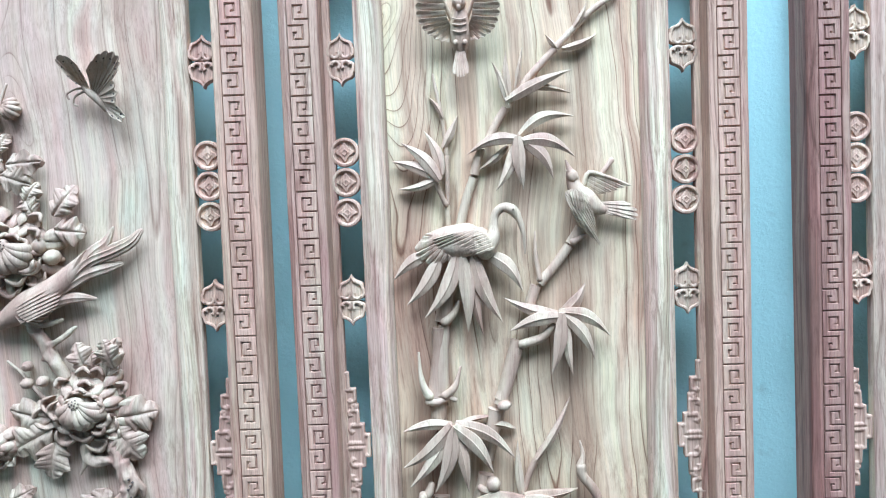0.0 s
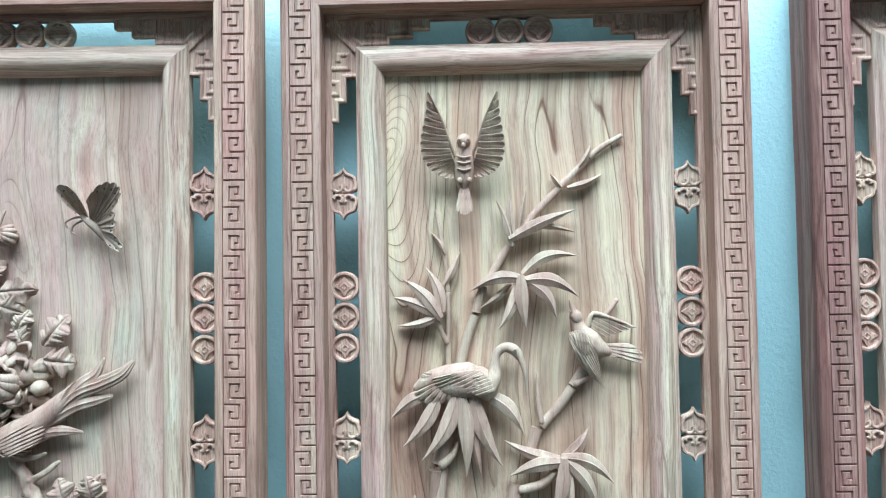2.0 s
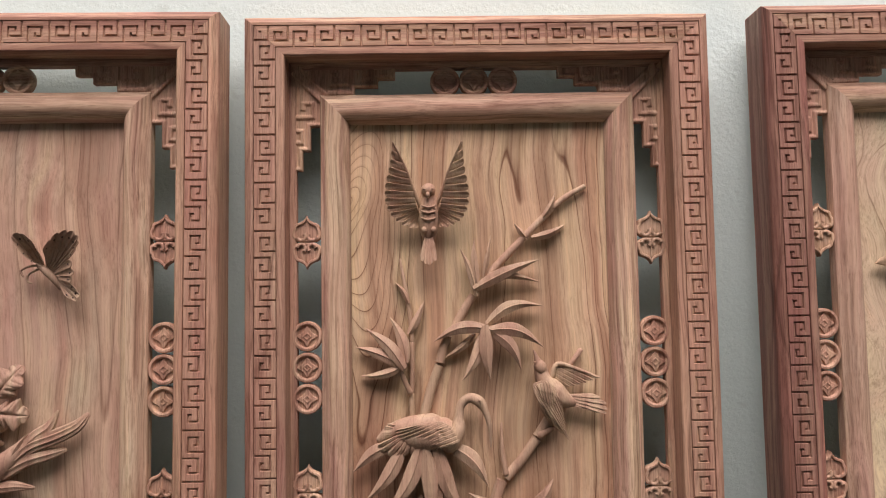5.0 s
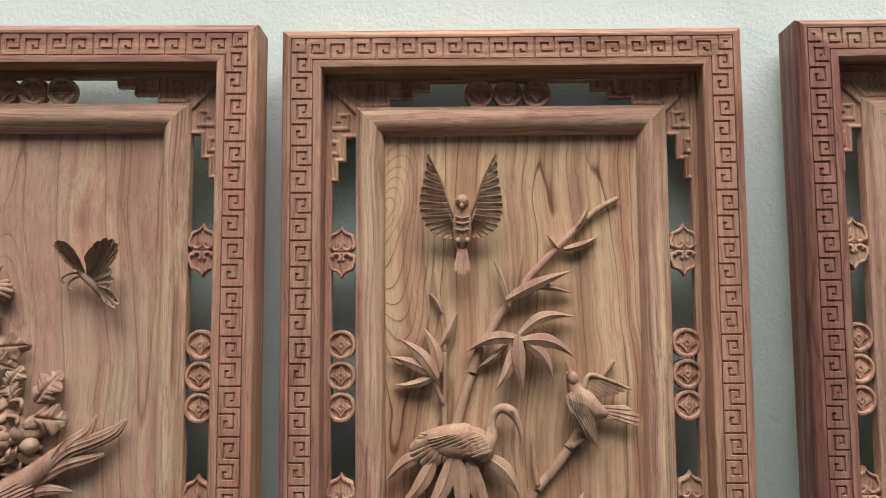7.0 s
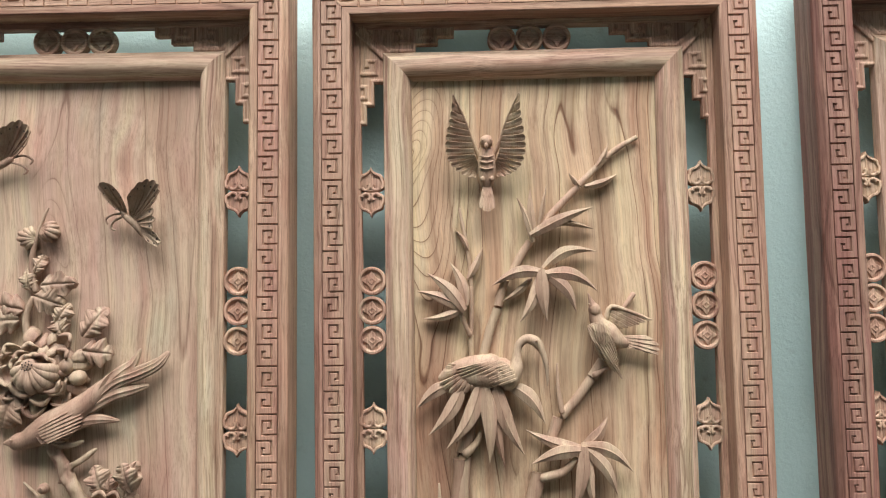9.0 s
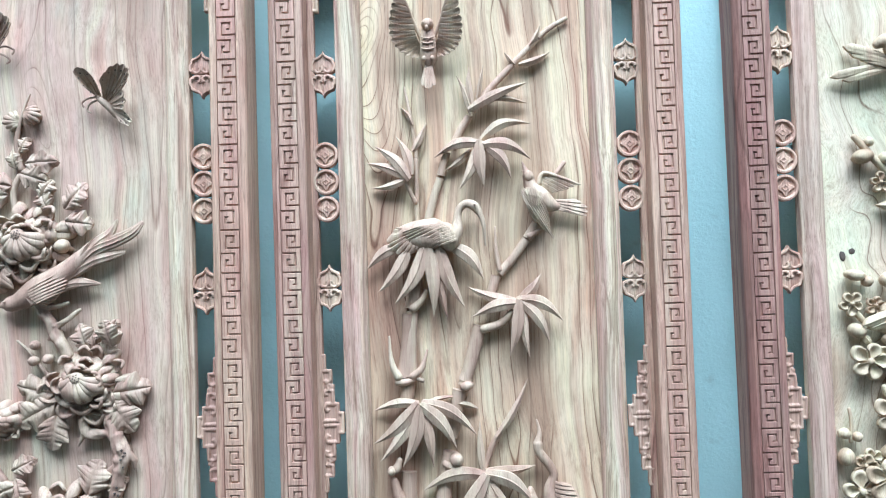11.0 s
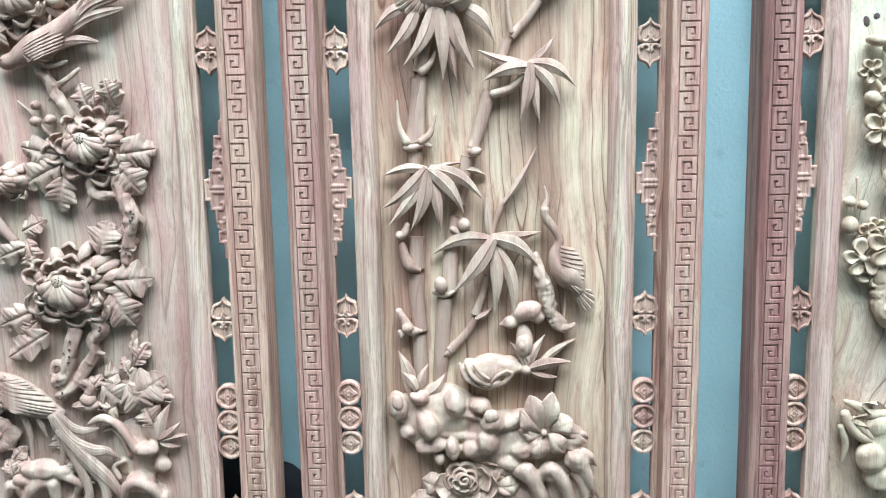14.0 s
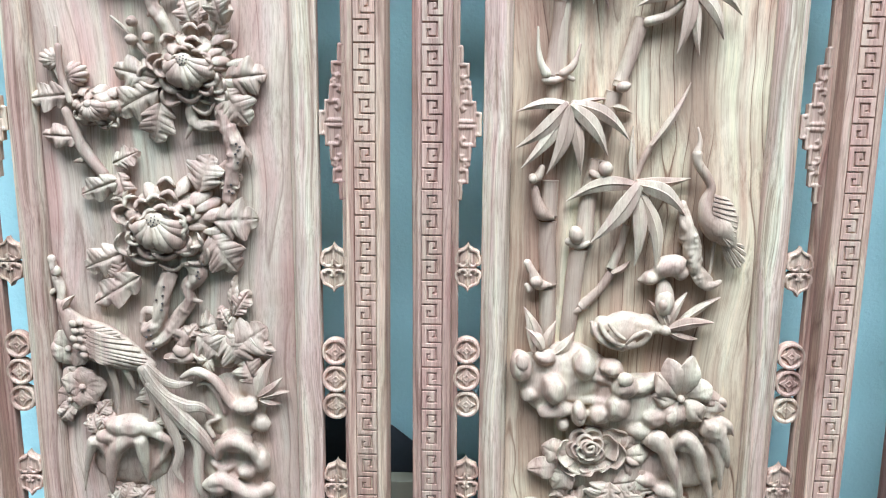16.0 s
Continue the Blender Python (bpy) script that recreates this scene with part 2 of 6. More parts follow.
wall_paint = render_wall()
plaster = rough_stuff("grey_plaster", (0.20, 0.20, 0.19), (0.30, 0.295, 0.28), 2.0)
concrete = rough_stuff("concrete", (0.13, 0.125, 0.115), (0.22, 0.21, 0.195), 9.0)
black_cloth = rough_stuff("black_cloth", (0.006, 0.006, 0.007), (0.016, 0.016, 0.018), 30.0, 0.8)
navy_cloth = rough_stuff("navy_cloth", (0.012, 0.014, 0.022), (0.03, 0.033, 0.05), 30.0, 0.8)
card = rough_stuff("old_cardboard", (0.13, 0.11, 0.07), (0.19, 0.165, 0.11), 14.0)
# colour of wood knots; near-black also stands in for shade inside drill holes
knot_dark_drill_shade = rough_stuff("dark_knot_drill_shade", (0.05, 0.035, 0.03), (0.10, 0.07, 0.05), 200.0)


# ---- building helpers ----
def part(name, bm, material, parent, label="", sharp=38, at=None):
    """Links a bmesh as one mesh object under a thing or a part."""
    me = bpy.data.meshes.new(name)
    bmesh.ops.recalc_face_normals(bm, faces=bm.faces)
    bm.to_mesh(me)
    bm.free()
    return place(name, finish(me, material, sharp), parent, label, at)


def finish(me, material, sharp=38):
    me.materials.append(material)
    me.shade_smooth()
    me.set_sharp_from_angle(angle=radians(sharp))
    return me


def place(name, me, parent, label="", at=None):
    ob = new(name, me)
    ob.parent = parent
    if at is not None:
        ob.matrix_basis = at
    return tagged(ob, label) if label else ob


def skin_over(ob, voxel, rounds):
    """Grows the shapes of one mesh into a single worn skin."""
    re = ob.modifiers.new("skin", "REMESH")
    re.mode, re.voxel_size, re.use_smooth_shade = "VOXEL", voxel, True
    sm = ob.modifiers.new("wear", "SMOOTH")
    sm.factor, sm.iterations = 0.5, rounds
    return ob


def box(bm, x0, x1, y0, y1, z0, z1):
    v = [bm.verts.new((x, y, z)) for x in (x0, x1) for y in (y0, y1) for z in (z0, z1)]
    for a in ((0, 1, 3, 2), (4, 6, 7, 5), (0, 4, 5, 1), (2, 3, 7, 6), (0, 2, 6, 4), (1, 5, 7, 3)):
        bm.faces.new([v[i] for i in a])
    return v


def soft_box(bm, x0, x1, y0, y1, z0, z1, r):
    b = bmesh.new()
    box(b, x0, x1, y0, y1, z0, z1)
    bmesh.ops.bevel(b, geom=b.edges[:], offset=r, segments=2, profile=0.6, affect="EDGES")
    me = bpy.data.meshes.new("soft_box")
    b.to_mesh(me)
    b.free()
    bm.from_mesh(me)
    bpy.data.meshes.remove(me)


def mm(*v):
    return Vector(v) * 0.001


# ---- the setting ----
def slab(name, x0, x1, y0, y1, z0, z1, material, label):
    bm = bmesh.new()
    box(bm, x0, x1, y0, y1, z0, z1)
    me = bpy.data.meshes.new(name)
    bmesh.ops.recalc_face_normals(bm, faces=bm.faces)
    bm.to_mesh(me)
    bm.free()
    me.materials.append(material)
    return tagged(new(name, me), label, name.split("_")[0], kind="structure")


WALL = 0.114
slab("ground", -60, 60, -60, 60, -0.3, 0, concrete, "grey concrete yard in front of the wall")
slab("wall_back", -6, 6, WALL, WALL + 0.2, 0, 3.6, wall_paint, "rough rendered wall painted pale turquoise")
# unseen wall added to block low frontal light and shade the lower panels
slab("wall_front", -8, 8, -2.2, -2.0, 0, 4.0, plaster, "unseen grey wall added to block low light from the front")
# unseen end walls added to keep skylight off the side faces
slab("wall_left", -3.2, -3.0, -2.0, WALL - 0.002, 0, 4.0, plaster, "unseen grey wall added to cut skylight from the side")
slab("wall_right", 3.0, 3.2, -2.0, WALL - 0.002, 0, 4.0, plaster, "unseen grey wall added to cut skylight from the side")
slab("ledge", -3, 3, -0.14, WALL - 0.002, 0, FOOT, concrete, "plain concrete ledge along the foot of the wall")


# ---- things behind the panels, on the ledge ----
def dark_bag(x, y, rx, ry, top, material, label):
    bm = bmesh.new()
    rings = []
    for j in range(13):
        s = j / 12
        k = (1 - max(0.0, (s - 0.45) / 0.55) ** 2.4) ** 0.5 if s < 1 else 0.04
        rings.append([(x + rx * k * math.cos(a) * (1 + 0.05 * noise.noise((math.cos(a) * 2, math.sin(a) * 2, s * 5))),
                       y + ry * k * math.sin(a), FOOT + (top - FOOT) * s + 0.004 * noise.noise((a, s * 4, x))) for a in (math.tau * i / 28 for i in range(28))])
    rows = [[bm.verts.new(p) for p in r] for r in rings]
    for a, b in zip(rows, rows[1:]):
        for i in range(28):
            bm.faces.new((a[i], a[(i + 1) % 28], b[(i + 1) % 28], b[i]))
    bm.faces.new(rows[0]), bm.faces.new(rows[-1])
    bag = part("bag", bm, material, None)
    return tagged(bag, label, "bag")


dark_bag(-0.31, 0.078, 0.125, 0.032, 0.962, black_cloth, "bulging black cloth bag standing behind the panels")
dark_bag(0.165, 0.078, 0.08, 0.032, 0.885, navy_cloth, "dark navy cloth bag standing behind the panels")
for x0, x1, top in ((-0.252, -0.165, 0.906), (0.258, 0.345, 0.858)):
    bm = bmesh.new()
    soft_box(bm, x0, x1, 0.026, 0.046, FOOT, top, 0.002)
    tagged(part("cardboard_sheet", bm, card, None, sharp=40), "old olive-brown cardboard sheet standing behind the panels", "cardboard", "cardboard sheets")


# ---- carved panels: frame, fretwork, moulding, board (millimetres, origin at the middle, -y to the front) ----
HALF_W, HALF_H = 213.0, 571.5
FRONT, BACK, BOARD = -24.0, 20.0, 8.0
RAIL = [(0, BACK), (0, -18), (1.2, -20.5), (6, FRONT), (8.4, FRONT), (8.8, -22.0), (29.2, -22.0), (29.6, FRONT), (35.8, FRONT), (37, -22.8), (37, BACK)]
MOULD = [(0, 12), (0, 0.5), (0.8, -0.8), (3.4, -1.2), (4.4, -2.6), (7, -4.9), (11, -6.4), (15, -6.6), (19, -5.4), (22.5, -2.6), (25.2, 1.4), (26.6, 5.2), (27.2, BOARD + 1)]


def mitred(profile, half_a, half_b, side):
    """One side of a picture frame: the profile counts inwards from the outer edge; side 0..3 is left, top, right, bottom."""
    bm = bmesh.new()
    rows = []
    steps = 28
    for k in range(steps + 1):
        end = 2 * k / steps - 1
        row = []
        for j, (u, y) in enumerate(profile):
            # edges that were planed and sanded by hand
            u = u + 0.38 * noise.noise((k * 0.55, j * 0.35, side * 7.1 + half_a)) * (0 < k < steps) * (u < 7 or u > 35 or len(profile) != len(RAIL))
            if side in (0, 2):
                x, z = (-1 if side == 0 else 1) * (half_a - u), end * (half_b - u)
            else:
                x, z = end * (half_a - u), (1 if side == 1 else -1) * (half_b - u)
            row.append(bm.verts.new(mm(x, y, z)))
        rows.append(row)
    n = len(profile)
    for a, b in zip(rows, rows[1:]):
        for i in range(n):
            bm.faces.new((a[i], a[(i + 1) % n], b[(i + 1) % n], b[i]))
    bm.faces.new(rows[0]), bm.faces.new(rows[-1])
    return bm


def meander_cuts(first, last, unit, origin):
    """Rectangles (t0, t1, s0, s1) of the grooves of the key pattern, t along the band, s across it from 0 to 1, in millimetres and shares."""
    g, cuts = 0.85, []
    for k in range(first, last):
        a = origin + k * unit
        at = lambda share: a + share * unit
        # dividing line, then two hooks that curl in from opposite edges
        lines = ((0, 0, 0.0, 1.0), (0.42, 0.42, 0.245, 1.0), (0.138, 0.42, 0.245, 0.335), (0.138, 0.138, 0.245, 0.76),
                 (0.138, 0.286, 0.67, 0.76), (0.286, 0.286, 0.54, 0.76), (0.547, 0.547, 0.0, 0.765), (0.547, 0.828, 0.675, 0.765),
                 (0.828, 0.828, 0.235, 0.765), (0.695, 0.828, 0.235, 0.325), (0.695, 0.695, 0.235, 0.43))
        cuts += [(at(t0) - g, at(t1) + g, s0, s1) for t0, t1, s0, s1 in lines]
    return cuts


def meander(length, unit, origin, units, width, flip):
    """The raised band between the grooves: a thin plate with the key pattern cut through it, mitred at both ends."""
    cuts = meander_cuts(units[0], units[1], unit, origin)
    half = length / 2
    ts = sorted({round(v, 3) for c in cuts for v in c[:2] if -half < v < half} | {-half, half})
    ss = sorted({v for c in cuts for v in c[2:]} | {0.0, 1.0})
    solid = {}
    for i in range(len(ts) - 1):
        t = (ts[i] + ts[i + 1]) / 2
        near = [c for c in cuts if c[0] < t < c[1]]
        for j in range(len(ss) - 1):
            s = (ss[j] + ss[j + 1]) / 2
            solid[i, j] = not any(c[2] < s < c[3] for c in near)
    verts, faces, index = [], [], {}

    def vert(i, j, low):
        if (i, j, low) not in index:
            index[i, j, low] = len(verts)
            # walls of a groove slope to its bed
            push = [0.0, 0.0]
            for di in (-1, 0):
                for dj in (-1, 0):
                    sign = -1 if solid.get((i + di, j + dj), False) else 1
                    push[0] += sign * (di + 0.5)
                    push[1] += sign * (dj + 0.5)
            px, pz = [(0.35 if low else -0.3) * (v > 0) - (0.35 if low else -0.3) * (v < 0) for v in push]
            edge = j in (0, len(ss) - 1)
            verts.append(mm(ts[i] + px, -22.1 if low else FRONT + 0.15, (ss[j] - 0.5) * width + (0 if edge else pz)))
        return index[i, j, low]

    for (i, j), full in solid.items():
        if not full:
            continue
        faces.append((vert(i, j, 0), vert(i + 1, j, 0), vert(i + 1, j + 1, 0), vert(i, j + 1, 0)))
        for di, dj, a, b in ((-1, 0, (i, j), (i, j + 1)), (1, 0, (i + 1, j), (i + 1, j + 1)), (0, -1, (i, j), (i + 1, j)), (0, 1, (i, j + 1), (i + 1, j + 1))):
            if not solid.get((i + di, j + dj), False):
                faces.append((vert(*a, 0), vert(*b, 0), vert(*b, 1), vert(*a, 1)))
    me = bpy.data.meshes.new("key_pattern")
    me.from_pydata(verts, [], faces)
    bm = bmesh.new()
    bm.from_mesh(me)
    bpy.data.meshes.remove(me)
    for end in (-1, 1):
        lean = -1 if flip else 1
        bmesh.ops.bisect_plane(bm, geom=bm.verts[:] + bm.edges[:] + bm.faces[:], plane_co=mm(end * (half - width / 2), 0, 0),
                               plane_no=Vector((end, 0, -lean)).normalized(), clear_outer=True)
    return bm


def key_band_meshes():
    w = 18.9
    across, down = 2 * (HALF_W - 8.9), 2 * (HALF_H - 8.9)
    # crosspiece: s counts outwards; upright: t counts downwards and s to the right
    top = meander(across, 42.34, -148.2, (-2, 10), w, False)
    side_left = meander(down, 43.7, -505.6, (-2, 25), w, True)
    side_right = meander(down, 43.7, -505.6, (-2, 25), w, False)
    out = []
    for name, bm in (("top", top), ("left", side_left), ("right", side_right)):
        me = bpy.data.meshes.new("key_pattern_" + name)
        turn = Matrix.Identity(4)
        middle = 19.0
        if name == "top":
            turn = Matrix.Translation(mm(0, 0, HALF_H - middle))
        else:
            # t (x) runs down, s (z) runs to the right
            turn = Matrix(((0, 0, 1, 0), (0, 1, 0, 0), (-1, 0, 0, 0), (0, 0, 0, 1)))
            turn = Matrix.Translation(mm((-1 if name == "left" else 1) * (HALF_W - middle), 0, 0)) @ turn
        bm.transform(turn)
        bmesh.ops.recalc_face_normals(bm, faces=bm.faces)
        bm.to_mesh(me)
        bm.free()
        out.append(me)
    return out


KEY_TOP, KEY_LEFT, KEY_RIGHT = key_band_meshes()


# -- fretwork pieces --
def plate(bm, outline, y0, y1, inset=0.8):
    """A flat piece with a chamfered front edge, from an outline in x and z."""
    n = len(outline)
    cx, cz = sum(p[0] for p in outline) / n, sum(p[1] for p in outline) / n
    rings = []
    for y, k in ((y1, 0), (y0 + inset, 0), (y0, inset)):
        ring = []
        for i, (x, z) in enumerate(outline):
            a, b = outline[i - 1], outline[(i + 1) % n]
            tx, tz = b[0] - a[0], b[1] - a[1]
            q = math.hypot(tx, tz) or 1
            nx, nz = tz / q, -tx / q
            if nx * (x - cx) + nz * (z - cz) < 0:
                nx, nz = -nx, -nz
            ring.append(bm.verts.new(mm(x - k * nx, y, z - k * nz)))
        rings.append(ring)
    for a, b in zip(rings, rings[1:]):
        for i in range(n):
            bm.faces.new((a[i], a[(i + 1) % n], b[(i + 1) % n], b[i]))
    for ring in (rings[0], rings[-1]):
        f = bm.faces.new(ring)
        bmesh.ops.triangulate(bm, faces=[f])


def ridge(bm, pts, r, y, closed=False, seg=6):
    """A raised rounded bead along a line in x and z, at depth y."""
    pts = [Vector((p[0], y, p[1])) for p in pts]
    n = len(pts)
    rings = []
    for i, p in enumerate(pts):
        a = pts[i - 1] if i or closed else p
        b = pts[(i + 1) % n] if i < n - 1 or closed else p
        d1, d2 = (p - a), (b - p)
        d1, d2 = (d1 or d2).normalized(), (d2 or d1).normalized()
        d = (d1 + d2).normalized() if (d1 + d2).length > 1e-6 else d1
        side = Vector((d.z, 0, -d.x)) / max(0.6, math.sqrt(max(0.0, (1 + d1.dot(d2)) / 2)))
        ring = []
        for k in range(seg + 1):
            w = math.pi * k / seg
            ring.append(bm.verts.new((p + side * r * math.cos(w) + Vector((0, -r * 0.9 * math.sin(w), 0))) * 0.001))
        rings.append(ring)
    pairs = list(zip(rings, rings[1:])) + ([(rings[-1], rings[0])] if closed else [])
    for a, b in pairs:
        for k in range(seg):
            bm.faces.new((a[k], a[k + 1], b[k + 1], b[k]))
    if not closed:
        for ring in (rings[0], rings[-1]):
            bm.faces.new(ring)


def arc(cx, cz, rx, rz, a0, a1, n):
    return [(cx + rx * math.cos(radians(a0 + (a1 - a0) * i / n)), cz + rz * math.sin(radians(a0 + (a1 - a0) * i / n))) for i in range(n + 1)]


def coin_mesh():
    """A round pierced-work coin: raised rim, hollow field, raised square with drawn-in sides."""
    bm = bmesh.new()
    rings = []
    for r, y in ((13.9, 9), (13.9, 1.2), (13.2, -0.2), (11.4, -0.4), (10.2, 0.6), (9.6, 2.4)):
        rings.append([bm.verts.new(mm(x, y, z)) for x, z in arc(0, 0, r, r, 0, 360, 28)[:-1]])
    for a, b in zip(rings, rings[1:]):
        for i in range(28):
            bm.faces.new((a[i], a[(i + 1) % 28], b[(i + 1) % 28], b[i]))
    bm.faces.new(rings[0])
    bm.faces.new(rings[-1])
    for k, y0, sharp in ((9.9, 0.7, 0.56),):
        star = []
        for i in range(24):
            a = math.tau * i / 24
            r = k * (1 - (1 - sharp) * abs(math.sin(2 * a)) ** 0.8)
            star.append((r * math.cos(a), r * math.sin(a)))
        plate(bm, star, y0, 3.0, 0.5)
    hole = [(3.1, 0), (0, 3.1), (-3.1, 0), (0, -3.1)]
    ridge(bm, hole, 0.8, 0.7, True, 4)
    return bm


def ruyi_outline():
    half = []
    half += [(0.0, 25.0), (1.2, 22.2), (3.2, 20.2), (6.4, 18.4)]
    half += arc(7.2, 13.2, 4.8, 4.8, 75, -10, 5)
    half += [(13.6, 10.2)]
    half += arc(9.2, 6.4, 4.6, 4.6, 20, -70, 4)
    half += [(7.5, 0.4)]
    return half


def ruyi_mesh():
    """Two cloud-headed leaves joined at their feet, with a raised rim and curled inner lobes."""
    bm = bmesh.new()
    half = ruyi_outline()
    upper = half + [(-x, z) for x, z in reversed(half)][:-1]
    for s in (1, -1):
        outline = [(x, s * z) for x, z in upper]
        # fan from the middle keeps this concave outline clean
        mid_low, mid_high = bm.verts.new(mm(0, 9, s * 9)), bm.verts.new(mm(0, 1.2, s * 9))
        low = [bm.verts.new(mm(x, 9, z)) for x, z in outline]
        high = [bm.verts.new(mm(x, 1.0, z)) for x, z in outline]
        rim = [bm.verts.new(mm(x * 0.93, -0.2, s * 9 + (z - s * 9) * 0.93)) for x, z in outline]
        flat = [bm.verts.new(mm(x * 0.80, -0.2, s * 9 + (z - s * 9) * 0.80)) for x, z in outline]
        deep = [bm.verts.new(mm(x * 0.74, 1.9, s * 9 + (z - s * 9) * 0.74)) for x, z in outline]
        n = len(outline)
        for a, b in ((low, high), (high, rim), (rim, flat), (flat, deep)):
            for i in range(n):
                bm.faces.new((a[i], a[(i + 1) % n], b[(i + 1) % n], b[i]))
        for i in range(n):
            bm.faces.new((mid_low, low[i], low[(i + 1) % n]))
            bm.faces.new((mid_high, deep[i], deep[(i + 1) % n]))
        for side in (-1, 1):
            ridge(bm, [(side * x, s * z) for x, z in arc(5.0, 5.3, 3.8, 3.6, -10, -225, 10)], 1.6, 0.5)
        ridge(bm, [(0, s * 6.5), (0, s * 18)], 0.6, 1.4, False, 4)
    box(bm, -0.0055, 0.0055, 0.001, 0.009, -0.001, 0.001)
    return bm


def stepped_bracket(side):
    """The stepped middle bracket of the fretwork, drawn for the left strip; side -1 is left, 1 is right."""
    bm = bmesh.new()
    steps = [(-174.5, -166.8, 72), (-174.5, -160.5, 56), (-174.5, -158.6, 40), (-174.5, -153.8, 21), (-174.5, -148.4, 11)]
    low = None
    for (x0, x1, top), (_, _, nxt) in zip(steps, steps[1:] + [(0, 0, -11)]):
        for z0, z1 in ((nxt, top), (-top, -nxt)):
            if z0 > z1 or (low == (z0, z1)):
                continue
            box(bm, *[v * 0.001 for v in (x0, x1, 1.6, 9, z0 if nxt != -11 else -11, z1 if nxt != -11 else 11)])
            if nxt == -11:
                break
    for s in (1, -1):
        w = [(-173, 71), (-167.8, 71), (-167.8, 57)]
        ridge(bm, [(x, s * z) for x, z in w], 1.75, 1.6)
        ridge(bm, [(x, s * z) for x, z in [(-173.5, 55), (-161.6, 55), (-161.6, 45), (-166, 42.5), (-168, 45)]], 1.75, 1.6)
        ridge(bm, [(x, s * z) for x, z in arc(-163.5, 38.5, 1.9, 1.9, 0, 330, 8)], 1.4, 1.6, True)
        ridge(bm, [(x, s * z) for x, z in [(-167, 29), (-168, 33), (-164, 35), (-159.8, 33.5), (-159.4, 21)]], 1.75, 1.6)
        ridge(bm, [(x, s * z) for x, z in [(-160, 20), (-155, 20), (-155, 2.4), (-172.5, 2.4)]], 1.75, 1.6)
        ridge(bm, [(x, s * z) for x, z in [(-160, 20), (-166, 20), (-168.3, 16), (-165, 12.5)]], 1.75, 1.6)
    ridge(bm, [(-154, 10), (-149.6, 10), (-149.6, -10), (-154, -10)], 1.75, 1.6)
    ridge(bm, [(-174, 0), (-155, 0)], 0.6, 1.6)
    if side > 0:
        bm.transform(Matrix.Diagonal((-1, 1, 1, 1)))
    return bm


def corner_bracket(side):
    """The stepped corner of the fretwork with its mitre strip and hooked ridges, drawn for the upper left corner."""
    bm = bmesh.new()
    rects = [(-142.5, -114.5, 504, 531), (-114.5, -92.5, 511, 531), (-92.5, -76.5, 518.5, 531),
             (-174, -142.5, 474, 531), (-174, -156, 451, 474), (-174, -163.5, 432.5, 451)]
    for x0, x1, z0, z1 in rects:
        box(bm, *[v * 0.001 for v in (x0, x1, 2.2, 9, z0, z1)])
    plate(bm, [(-174, 524.5), (-146.5, 497.0), (-139.5, 504.0), (-167, 531.5)], 9, 0.6)
    for pts in ([(-173.2, 525.2), (-146.0, 498.0)], [(-167.6, 531.0), (-140.2, 503.6)]):
        ridge(bm, pts, 1.3, 0.6)
    for pts in (
        [(-139.5, 505.6), (-116.2, 505.6), (-116.2, 512.7), (-94.2, 512.7), (-94.2, 520.2), (-78.2, 520.2), (-78.2, 530.0)],
        [(-121.0, 530.0), (-121.0, 514.5), (-136.0, 514.5), (-136.0, 523.0), (-128.5, 523.0)],
        [(-99.0, 530.0), (-99.0, 519.5), (-109.5, 519.5), (-109.5, 526.0), (-104.5, 526.0)],
        [(-144.2, 497.5), (-144.2, 475.7), (-157.7, 475.7), (-157.7, 452.7), (-165.2, 452.7), (-165.2, 434.2), (-173.0, 434.2)],
        [(-173.0, 483.0), (-153.5, 483.0), (-153.5, 496.0), (-163.0, 496.0), (-163.0, 489.5)],
        [(-173.0, 459.0), (-164.0, 459.0), (-164.0, 470.0), (-170.0, 470.0)],
    ):
        ridge(bm, pts, 1.75, 2.0)
    bm.transform(Matrix.Diagonal((side[0], 1, side[1], 1)))
    return bm


def to_mesh(name, bm, material, sharp=38):
    me = bpy.data.meshes.new(name)
    bmesh.ops.recalc_face_normals(bm, faces=bm.faces)
    bm.to_mesh(me)
    bm.free()
    return finish(me, material, sharp)


COIN = to_mesh("fret_coin", coin_mesh(), fret_wood)
RUYI = to_mesh("fret_leaf", ruyi_mesh(), fret_wood)
STEP = {s: to_mesh("stepped_bracket", stepped_bracket(s), fret_wood) for s in (-1, 1)}
CORNER = {(a, b): to_mesh("corner_bracket", corner_bracket((a, b)), fret_wood) for a in (1, -1) for b in (1, -1)}
for me, m in ((KEY_TOP, rail_wood_x), (KEY_LEFT, rail_wood), (KEY_RIGHT, rail_wood)):
    finish(me, m, 30)


def panel_board(material, seed):
    """The sunk board, worked by hand: a fine grid with a little unevenness."""
    bm = bmesh.new()
    nx, nz = 40, 150
    grid = [[bm.verts.new(mm(-119.5 + 239 * i / nx, BOARD + 0.9 * noise.noise((i * 0.11 + seed, k * 0.09, 0.0)) + 0.25 * noise.noise((i * 0.8, k * 0.35, seed)), -478 + 956 * k / nz)) for k in range(nz + 1)] for i in range(nx + 1)]
    for i in range(nx):
        for k in range(nz):
            bm.faces.new((grid[i][k], grid[i + 1][k], grid[i + 1][k + 1], grid[i][k + 1]))
    box(bm, -0.122, 0.122, 0.0105, 0.016, -0.480, 0.480)
    return bm


